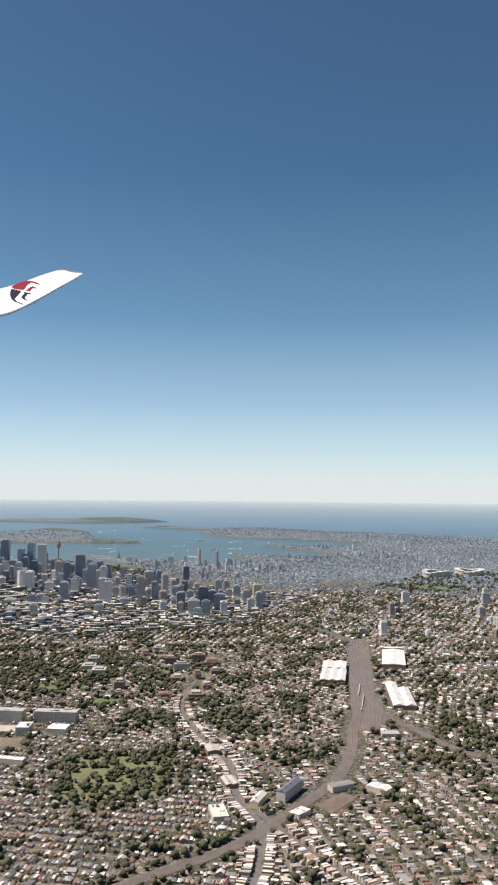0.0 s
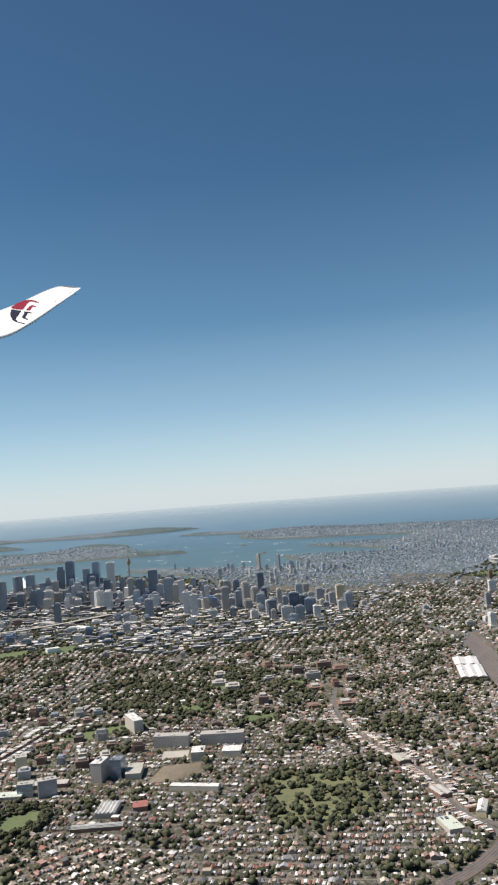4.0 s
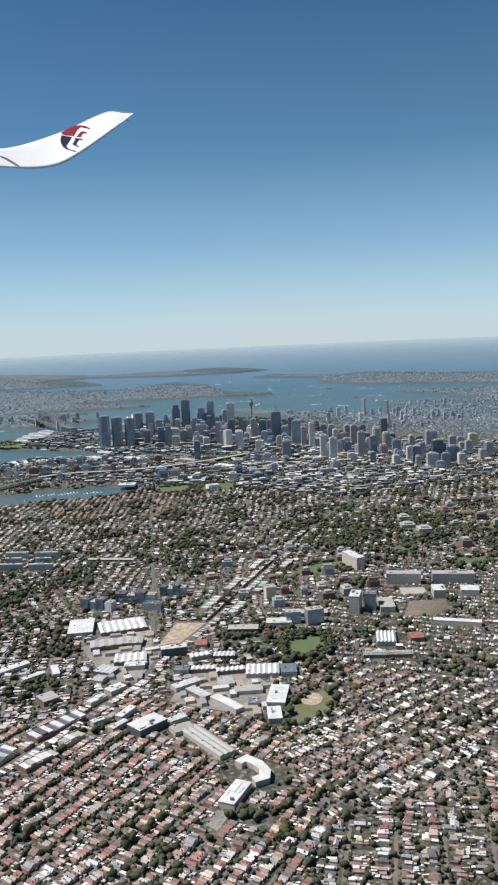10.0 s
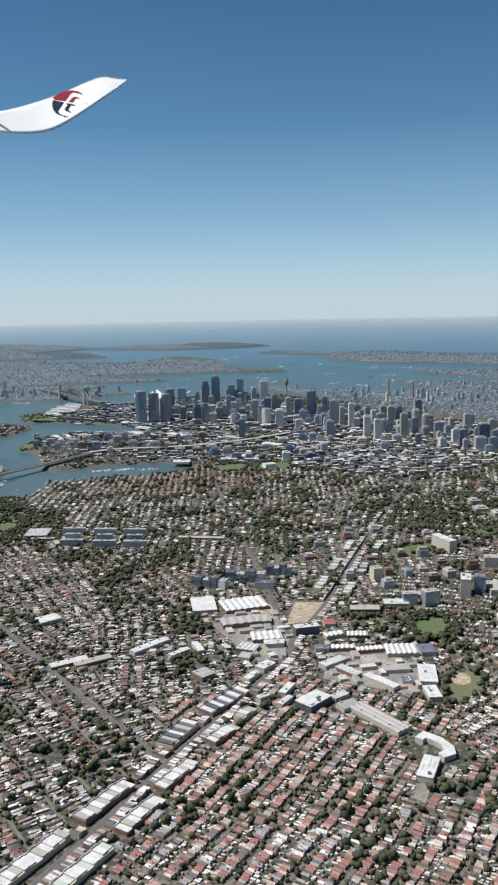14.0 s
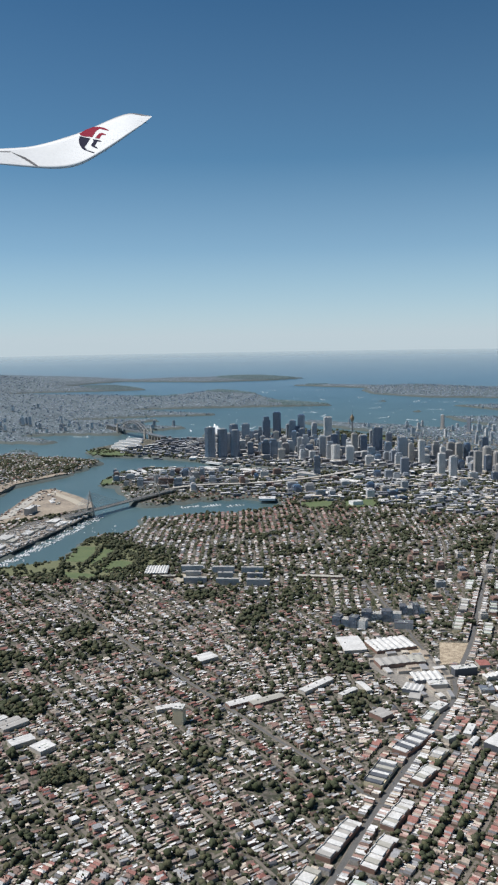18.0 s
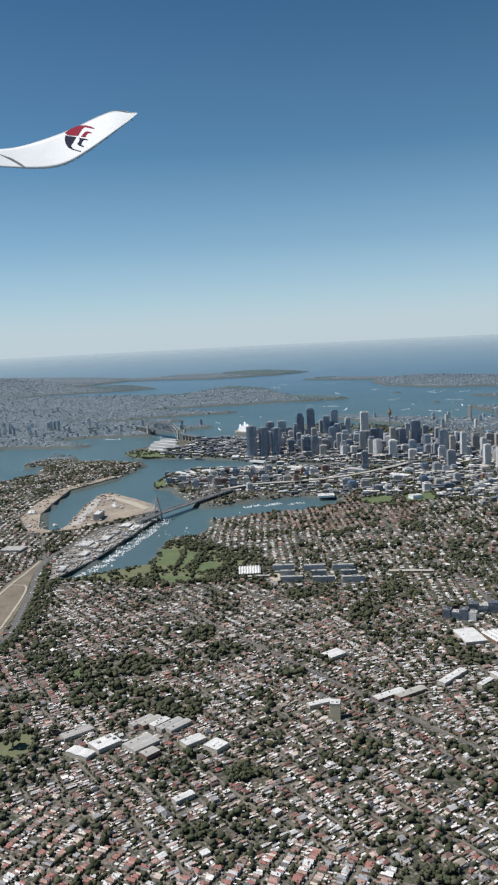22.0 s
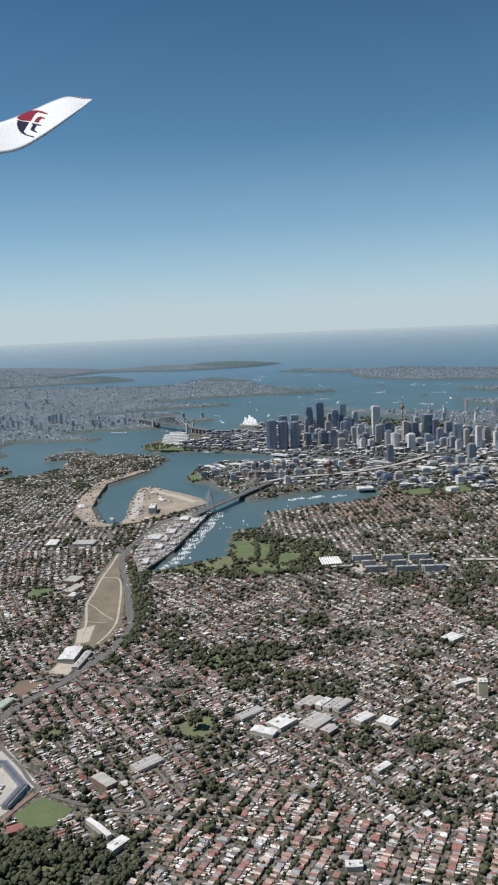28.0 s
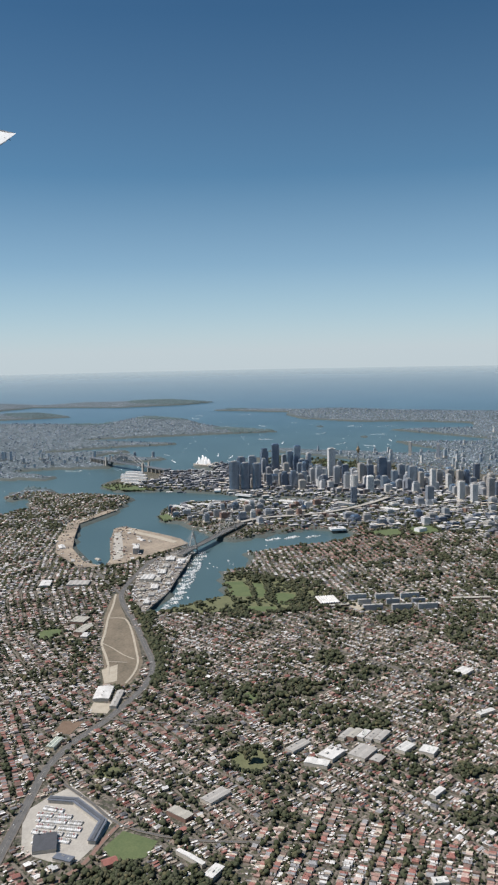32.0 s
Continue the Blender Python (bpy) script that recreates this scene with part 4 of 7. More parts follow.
SHEDS = {"white": "large white steel-roofed warehouse with pale walls", "saw": "white sawtooth-roofed factory with many ridges", "tan": "old brick factory with weathered tan ridged roofs", "grey": "long grey warehouse with parallel roof ridges",
         "flat": "bright white flat warehouse roof", "shop": "row of narrow old shops with parallel pale roofs", "dark": "dark-fronted commercial block with a pale flat roof", "blue": "blue-grey flat-roofed workshop beside an oval", "red": "workshop with a rust-red metal roof"}
# kind, place, size, turn, bays
SURVEYED = [
    ("white", -315.5, -144.4, 5.9, 9.6, -51, 1), ("saw", -310.6, -153.1, 7.6, 11.1, 48, 7), ("tan", -321.2, -158.1, 4.3, 8.3, 45, 4), ("tan", -317.3, -162.5, 4.3, 3.8, 33, 2), ("saw", -325.5, -168.1, 4.7, 6.9, 38, 5), ("flat", -328.2, -171.5, 4.3, 2.4, -54, 1),
    ("saw", -332.9, -167.6, 3.5, 4.3, 8, 4), ("grey", -336.8, -169.4, 2.4, 2.9, -77, 1), ("flat", -339.2, -175.6, 3.8, 2.4, -11, 1), ("dark", -318.6, -174.6, 5.6, 2.2, -46, 1), ("white", -337.9, -157.9, 1.4, 5.0, -38, 1), ("white", -342.2, -155.9, 5.0, 1.4, -17, 1),
    ("tan", -348.5, -166.4, 3.3, 3.7, -19, 2), ("shop", -356.1, -176.4, 3.4, 10.7, 81, 9), ("shop", -344.6, -175.4, 1.8, 4.4, 87, 4), ("shop", -370.3, -175.6, 3.5, 8.5, 93, 8), ("white", -350.9, -186.4, 3.8, 1.2, -4, 1), ("flat", -346.4, -184.4, 4.6, 1.6, 4, 1),
    ("flat", -351.5, -182, 2.3, 1.4, -20, 1), ("shop", -366.6, -182.6, 2.4, 6.4, 81, 6), ("shop", -358.4, -182.2, 2.2, 4.4, 86, 4), ("saw", -317.6, -181, 1.9, 4.5, 51, 4), ("saw", -315.1, -185.6, 2.4, 4.6, 29, 5), ("saw", -323.1, -185.8, 1.9, 5.3, 32, 5),
    ("saw", -321.2, -191.2, 1.8, 6.0, 39, 6), ("saw", -318.4, -197.2, 5.0, 6.8, 31, 6), ("blue", -315.7, -201.8, 3.2, 4.6, -57, 1), ("white", -331.0, -186.9, 5.9, 2.2, -22, 2), ("saw", -333.2, -191.4, 2.0, 5.7, -18, 5), ("grey", -326.4, -193.4, 3.0, 3.7, -45, 2),
    ("white", -334.6, -199, 1.9, 7.8, -18, 1), ("grey", -327.4, -199.4, 5.4, 2.7, -54, 3), ("blue", -331.8, -203.4, 2.2, 2.6, -61, 1), ("flat", -327.4, -206, 3.5, 8.0, -67, 1), ("flat", -334.6, -209.4, 2.5, 5.0, -56, 1), ("grey", -348.2, -204.1, 12.2, 3.3, 68, 3),
    ("flat", -360, -217.2, 6.4, 2.7, 8, 1), ("grey", -346.5, -197.3, 3.8, 2.7, -29, 3), ("white", -344.1, -194.4, 3.4, 1.7, -23, 2), ("blue", -325.4, -181.8, 3.0, 2.6, -59, 1), ("red", -311.5, -176.9, 2.7, 3.4, -54, 1),
    ("white", -342.2, -148.1, 9.8, 2.0, -14, 1), ("white", -341.1, -116.8, 5.2, 4.0, -23, 2), ("shop", -381, -183, 2.4, 8.5, 88, 8), ("shop", -392, -177.6, 2.6, 11, 89, 10), ("shop", -392, -184.4, 2.4, 9, 89, 8), ("shop", -407, -177.8, 2.6, 12, 90, 11), ("shop", -406, -185, 2.4, 12, 90, 11), ("shop", -422, -179, 2.4, 13, 91, 12), ("shop", -422, -186, 2.4, 12, 91, 11), ("shop", -440, -179.6, 2.4, 14, 92, 12), ("shop", -438, -187, 2.2, 12, 92, 11),
    ("shop", -288, -163.5, 2.4, 10, 103, 8), ("shop", -288, -171.5, 2.2, 9, 103, 7), ("shop", -272, -160, 2.4, 10, 103, 8), ("shop", -270, -168, 2.2, 10, 103, 7), ("shop", -252, -155.5, 2.2, 9, 103, 7), ("shop", -248, -163.5, 2.2, 9, 103, 7),
    ("white", -408.5, -91.6, 2.8, 5.7, -1, 2), ("flat", -403.2, -93.6, 5.6, 4.3, -18, 1), ("grey", -399.8, -100.4, 6.4, 4.6, -15, 2), ("tan", -402.4, -104.6, 3.4, 2.6, -15, 1), ("grey", -391.9, -94.3, 5.9, 1.8, -13, 1), ("tan", -391.5, -96.4, 5.4, 1.9, -13, 1), ("flat", -391.0, -98.6, 4.6, 1.9, -13, 1), ("grey", -390.4, -100.8, 6.2, 1.9, -13, 1), ("grey", -390.1, -103.0, 5.9, 1.9, -13, 1), ("white", -394.3, -109.6, 4.8, 2.8, -21, 2), ("flat", -394.0, -115.2, 3.6, 3.8, -10, 1), ("grey", -402.1, -84.8, 6.8, 2.6, -22, 2),
    ("white", -367.9, -125.8, 5.5, 1.7, -38, 1), ("white", -412.5, -120.1, 4.1, 1.6, -22, 1), ("flat", -454.5, -85.5, 4.0, 2.2, -11, 1), ("tan", -438.9, -70.8, 2.5, 5.5, -18, 2), ("grey", -429.8, -75, 6.4, 3.2, -21, 2), ("white", -451.9, -79.4, 1.0, 7.2, -20, 1), ("flat", -443.1, -125.3, 2.8, 1.8, -63, 1),
    ("white", -390.2, -22.6, 8.7, 4.6, 21, 1), ("grey", -392.2, -28.2, 10.9, 1.9, 18, 1), ("tan", -336.5, 20, 6.0, 5.4, 8, 3), ("tan", -344.6, 13.2, 8.3, 3.6, 4, 2), ("flat", -350, 9, 4.2, 2.6, 13, 1), ("white", -299.6, 60.8, 8.5, 4.5, 27, 1), ("grey", -294.4, 47.9, 6.7, 9.0, 21, 4),
]
for kind, x, y, sx, sy, turn, bays in SURVEYED:
    tall = {"shop": 0.8, "dark": 1.8, "tan": 1.0, "white": 0.9, "flat": 0.9}.get(kind, 0.8)
    k = int(abs(x * 7 + y * 3)) % 3
    roof = {"white": "sheet", "saw": "sheet", "tan": ("sheet_tan", "sheet_grey", "sheet_tan")[k], "grey": "sheet_grey", "flat": "sheet", "shop": ("sheet", "sheet_tan", "sheet_grey")[k], "dark": "sheet", "blue": "sheet_blue", "red": "roof_rust"}[kind]
    wall = {"tan": "brickred", "shop": ("brickred", "cream", "sheet_dark")[k], "dark": "sheet_dark", "saw": ("render", "sheet_blue", "brickred")[k]}.get(kind, "render")
    shed(x, y, sx, sy, turn, tall, roof, wall, bays, 0.26 if kind == "saw" else 0.2, SHEDS[kind], "shop_row" if kind == "shop" else "warehouse", kind in ("flat", "dark", "blue"))
U_SHAPE = [(-352.3, -212.2), (-349.7, -212.8), (-350.3, -216.2), (-352.0, -218.8), (-354.2, -219.9), (-356.3, -218.6), (-355.4, -217.3), (-354.0, -217.9), (-352.6, -216.9), (-351.9, -215.4), (-351.7, -213.9), (-352.6, -213.7)]
TAKEN.append((-352.8, -216, 7, 8, 0))
u_hall = thing("warehouse", -352.8, -216, FLAT, 0, "white horseshoe-shaped warehouse round a dark court", "building")
for nm, lo, hi, mat in (("wall", 0, 0.85, "render"), ("roof", 0.85, 0.97, "sheet")):
    part(nm, prism(bmesh.new(), [(x + 352.8, y + 216) for x, y in U_SHAPE], lo, hi), M[mat], u_hall)
APT = "blue-grey apartment building with glazed balconies and flat roof"
for x, y, length, turn in ((-301.9, -137.8, 9.5, -84), (-293.4, -143.4, 10.9, -69), (-284.5, -149, 7, -65)):
    c, d = math.cos(radians(turn)), math.sin(radians(turn))
    for k in range(4):
        u = (k - 1.5) * length / 4
        shed(x + u * c, y + u * d, length / 4 - 0.06, 2.9 - 0.4 * (k % 2), turn, (2.5, 2.0, 2.9, 2.3)[k], ("sheet_dark", "sheet_grey")[k % 2], ("t_dark", "t_glass", "t_dark", "t_pale")[k], 1, 0.1, APT, "apartment_block", True)
shed(-296, -151, 5, 3, -69, 1.6, "sheet_dark", "t_grey", 1, 0.1, "dark brick apartment block beside a road", "apartment_block", True)
shed(-285.9, -58.8, 9.0, 7.6, 32, 1.0, "sheet", "brickred", 8, 0.35, "old tram shed with a bright white ridged roof")
shed(-289.5, -64.5, 1.6, 7.6, 32, 0.6, "sheet_tan", "brickred", 1, 0.1, "low annexe along an old tram shed", "annexe", True)
for cx, cy in ((-279, -72), (-275, -82), (-271, -91)):
    for u, v, sx, sy in ((0, 3.4, 7.4, 1.5), (-11, -5.5, 7.4, 1.5), (-5.5, -1.0, 5, 1.3)):
        shed(cx + u, cy + v, sx, sy, -62, 2.0, "sheet_grey", ("t_pale", "t_grey")[v < 0], 1, 0.1, "new grey and white apartment block round a court", "apartment_block", True)
shed(-237.8, 51.6, 9.5, 2.8, 26, 3.2, "sheet", "sheet_grey", 1, 0.2, "tall grey grain silo block with a white roof", "silo_block", True)
shed(-279.8, 22.5, 7.2, 5.4, 18, 1.5, "sheet", "render", 3, 0.35, "white boat shed with three parallel ridges", "boat_shed")
shed(-247.6, 22.6, 5.4, 3.4, 20, 0.9, "sheet", "white", 1, 0.2, "white flat-roofed marina building", "boat_shed", True)
shed(-214, 62, 6, 2.0, 55, 0.7, "sheet", "white", 1, 0.2, "long white wharf shed on dusty paving", "wharf_shed")
PIER = "long white finger-wharf shed over the water"
for x, y, length in ((-3, 184, 15), (-15, 178, 21), (-28, 170.5, 22), (-41, 163.5, 20), (-53, 157, 15)):
    t = shed(x, y, 2.6, length, 4, 1.2, "sheet", "white", 1, 0.5, PIER, "wharf_shed")
    part("pier_deck", new_box(3.8, length + 1, -2.2, 0.02), M["concrete"], t)
for x, y, sx, sy, turn in ((-130, 80, 2.4, 19, -34), (-123.5, 79, 2.4, 14, -34), (-117.5, 71, 4.5, 8, 13), (-110, 64, 3.4, 11, 10)):
    t = shed(x, y, sx, sy, turn, 1.2, "sheet", "white", 1, 0.4, PIER, "wharf_shed")
    part("pier_deck", new_box(sx + 1, sy + 1, -2.2, 0.02), M["concrete"], t)
shed(-62.9, 85, 9, 4.5, 24, 0.9, "sheet", "white", 1, 0.1, "low white-roofed cruise terminal by the water", "terminal", True)
shed(-76, 60, 3, 12, -10, 0.9, "sheet", "white", 3, 0.2, "low white-roofed exhibition wharf", "terminal")
shed(-98, 48, 12, 5, 70, 1.2, "sheet", "render", 1, 0.2, "broad white flat-roofed hall by the cove", "exhibition_hall", True)
shed(-94, 22, 14, 5.5, 78, 1.4, "sheet", "render", 1, 0.2, "broad white flat-roofed hall by the cove", "exhibition_hall", True)
shed(-90, -14, 13, 6, 80, 1.5, "sheet_grey", "t_glass", 1, 0.2, "broad grey convention hall", "exhibition_hall", True)
shed(-99, -44, 12, 4, 78, 1.2, "sheet", "render", 2, 0.3, "long white market hall near the viaduct", "exhibition_hall")

WORKS = "vast white-roofed brick rail workshop beside the tracks"
shed(-161.5, -256.4, 17, 8.0, 20, 1.4, "sheet", "brickred", 3, 0.4, WORKS, "rail_workshop")
shed(-147.4, -251.0, 11.5, 8, 20, 1.4, "sheet", "brickred", 2, 0.4, "white and rust-roofed rail workshop", "rail_workshop")
shed(-125.5, -264.6, 27, 8, 19, 1.6, "sheet", "brickred", 1, 0.4, WORKS, "rail_workshop")
shed(-105.4, -257.6, 6.9, 2.2, -65, 1.0, "sheet", "brickred", 1, 0.3, "long white annexe of a rail workshop", "rail_workshop")
shed(-175, -281.4, 28, 3.4, 24, 1.2, "sheet", "brickred", 1, 0.5, "long white-roofed carriage shed", "rail_workshop")
shed(-176.8, -285.8, 21, 3.0, 24, 1.2, "sheet", "brickred", 1, 0.5, "long white-roofed carriage shed", "rail_workshop")
shed(-212.5, -292.6, 4.3, 2.4, -61, 0.8, "sheet_grey", "render", 3, 0.3, "grey ridged shed at the end of sidings")
shed(-261.4, -288.2, 8.5, 1.9, 2, 2.0, "sheet_blue", "render", 1, 0.5, "slate-roofed apartment block beside the railway", "apartment_block")
shed(-268.3, -284.8, 5.6, 1.8, 9, 1.2, "sheet", "cream", 1, 0.5, "pale old hall with a pitched roof", "hall")
shed(-269.8, -294.4, 3.7, 2.4, -12, 0.9, "sheet", "render", 1, 0.1, "white flat-roofed market beside the street", "hall", True)
shed(-253.4, -296, 5.2, 2.0, -35, 1.2, "sheet_grey", "render", 4, 0.3, "old grey ridged tram shed", "tram_shed")
shed(-250, -303, 2.8, 4.9, -10, 0.9, "sheet", "render", 2, 0.3, "white twin-ridged workshop near the railway")
shed(-240.1, -181.6, 2.6, 9, -36, 3.4, "sheet", "render", 1, 0.2, "tall cream slab building above a lawn", "college", True)
shed(-249.7, -201.0, 9.2, 3.2, -69, 2.8, "sheet_grey", "t_tan", 1, 0.2, "long grey hospital block of several storeys", "hospital", True)
shed(-244.3, -213, 11.1, 3.2, -66, 2.8, "sheet_grey", "t_tan", 2, 0.2, "grey hospital wing with white rooftop plant", "hospital", True)
shed(-276, -198.7, 5.0, 2.6, 17, 4.4, "sheet", "t_tan", 1, 0.2, "tall tan hospital tower with a white roof", "hospital", True)
shed(-273, -201.5, 3.2, 2.8, 17, 4.2, "sheet_blue", "t_glass", 1, 0.2, "blue glass wing of a hospital tower", "hospital", True)
shed(-287.9, -193.4, 4.1, 2.4, -42, 3.6, "sheet_grey", "t_grey", 1, 0.2, "grey-blue office block near an oval", "office_block", True)
shed(-289.6, -188.6, 3.5, 2.4, -56, 2.8, "sheet_grey", "t_glass", 1, 0.2, "blue-grey office block near courts", "office_block", True)
shed(-276.5, -174.5, 2.7, 2.9, -44, 3.4, "sheet_grey", "cream", 1, 0.2, "cream brick block of flats", "apartment_block", True)
shed(-270.5, -204.5, 3.6, 7.5, -60, 1.4, "sheet_tan", "render", 2, 0.2, "weathered tan-roofed hospital building", "hospital")
shed(-256.1, -213, 3.1, 5.0, -62, 2.0, "sheet", "render", 1, 0.2, "white flat-roofed hospital annexe", "hospital", True)
shed(-250.9, -219.6, 4.6, 3.6, -69, 1.2, "sheet", "render", 4, 0.4, "white building with a row of domed roofs", "hospital")
shed(-287.6, -218.6, 3.0, 3.6, -54, 1.0, "roof_rust", "brickred", 1, 0.4, "old building with a bright red roof", "hall")
shed(-291.5, -213.2, 6.4, 4.2, 25, 1.0, "sheet", "render", 5, 0.4, "white ridged works beside terraces")
shed(-274.5, -223.9, 10.9, 2.0, -75, 1.0, "sheet", "render", 1, 0.3, "long low white-roofed building")
shed(-299.6, -217, 10.5, 1.6, -61, 0.8, "sheet", "brickred", 7, 0.3, "long row of white ridged shops", "shop_row")
shed(-420.6, -27, 5.2, 2.2, 7, 0.8, "sheet_green", "cream", 2, 0.3, "cream twin-roofed shed beside the rail corridor")
shed(-457.3, -50.0, 4.6, 5.6, -58, 0.8, "sheet_dark", "render", 7, 0.45, "grey sawtooth-roofed depot workshop")
shed(-460.3, -56.4, 1.7, 4.0, 0, 0.7, "sheet_blue", "render", 1, 0.1, "small flat grey depot office", "office_block", True)
shed(-458.6, -65.6, 2.8, 2.2, -40, 1.0, "roof_rust", "brickred", 1, 0.5, "old pink-roofed school building")


def bus_depot():
    """An angled office hall with a blue-grey roof round a yard of parked buses."""
    t = thing("depot_hall", -445, -50, FLAT, 0, "angled depot hall with a blue-grey roof round a yard", "building")
    line = ((-443.2, -41.6), (-442, -47.2), (-446.9, -57), (-453.6, -58.6))
    TAKEN.append((-449, -49, 15, 18, 20))
    for (ax, ay), (bx, by) in zip(line, line[1:]):
        d = Vector((bx - ax, by - ay))
        for name, wide, z0, z1, mat in (("wall", 1.5, 0, 0.85, "render"), ("roof", 1.75, 0.85, 0.97, "sheet_blue"), ("roof_ridge", 0.7, 0.97, 1.12, "sheet_dark")):
            bm = new_box(d.length + (0.9 if name == "roof" else 0.6), wide, z0, z1 + 0.004 * ax % 0.01)
            bmesh.ops.transform(bm, matrix=pose((ax + bx) / 2 + 445, (ay + by) / 2 + 50, 0, 0, 0, math.degrees(math.atan2(d.y, d.x))), verts=bm.verts[:])
            part(name, bm, M[mat], t)
    odd = random.Random(4)
    kinds = []
    for mat, label in (("white", "white city bus parked in the depot"), ("sheet", "pale grey city bus parked in the depot"), ("roof_rust", "red and white city bus parked in the depot")):
        me = bpy.data.meshes.new("bus")
        bm = new_box(1.5, 0.34, 0.05, 0.36, bevel=0.03)
        bm.to_mesh(me)
        bm.free()
        me.materials.append(M["white" if mat == "roof_rust" else mat])
        ob = tagged(new("bus", me), label, "bus", "buses in the depot")
        part("roof_pod", new_box(0.6, 0.22, 0.36, 0.42, 0.2, 0), M["sheet_grey" if mat != "roof_rust" else mat], ob)
        kinds.append(ob)
    for (ax, ay), (bx, by), n in (((-446, -41.8), (-445.8, -46.6), 12), ((-448.6, -42), (-447, -50), 19), ((-450.4, -43), (-448.4, -53), 23), ((-452.2, -44.4), (-450.4, -54), 22), ((-453.6, -48.4), (-452.6, -54.4), 12), ((-454.2, -44.6), (-454.0, -48), 8), ((-455.6, -46), (-454.8, -54.6), 20), ((-457.4, -47), (-457, -50), 8)):
        for i in range(n):
            k = (i + 0.5) / n
            if odd.random() < 0.94:
                copy_thing(odd.choice(kinds), pose(ax + (bx - ax) * k, ay + (by - ay) * k, FLAT + 0.05, 0, 0, 12 + odd.uniform(-2, 2)))
    for o in kinds:
        for c in (*o.children_recursive, o):
            bpy.data.objects.remove(c)


bus_depot()


# ---- towers ----
def tower(x, y, sx, sy, h, mat, turn=0.0, style=0, label="", name="office_tower", z=FLAT, group=""):
    TAKEN.append((x, y, sx + 1, sy + 1, turn))
    t = thing(name, x, y, z, turn, label, "tower", group)
    if style == 0:
        shaft = part("shaft", new_box(sx, sy, 0, h, bevel=0.05), M[mat], t)
        part("roof_plant", new_box(sx * 0.6, sy * 0.55, h, h + 0.5), M["sheet_grey"], shaft)
    elif style == 1:
        part("shaft", new_box(sx, sy, 0, h * 0.86), M[mat], t)
        part("upper_block", new_box(sx * 0.72, sy * 0.74, h * 0.86, h), M[mat], t)
        bm = bmesh.new()
        part("mast", tube(bm, (0, 0, h), (0, 0, h + 2.2), 0.08), M["steel"], t)
    elif style == 2:
        bm = bmesh.new()
        prism(bm, [(sx / 2 * math.cos(a) * (1.0 if k % 2 else 0.93), sy / 2 * math.sin(a)) for k, a in enumerate(np.arange(16) * math.tau / 16)], 0, h)
        part("shaft", bm, M[mat], t)
        bm = bmesh.new()
        prism(bm, [(sx * 0.3 * math.cos(a), sy * 0.3 * math.sin(a)) for a in np.arange(12) * math.tau / 12], h, h + 0.5)
        part("roof_plant", bm, M["sheet_grey"], t)
    else:
        bm = bmesh.new()
        prism(bm, [(-sx / 2, -sy / 2), (sx / 2 * 0.7, -sy / 2), (sx / 2, -sy / 2 * 0.5), (sx / 2, sy / 2), (-sx / 2 * 0.7, sy / 2), (-sx / 2, sy / 2 * 0.5)], 0, h)
        part("shaft", bm, M[mat], t)
        part("crown", new_box(sx * 0.8, sy * 0.8, h, h + 0.9, taper=0.85), M[mat], t)
    if h > 3.2:
        part("podium", new_box(sx * 1.35, sy * 1.3, 0, min(1.4, h * 0.2)), M["render"], t)
    return t


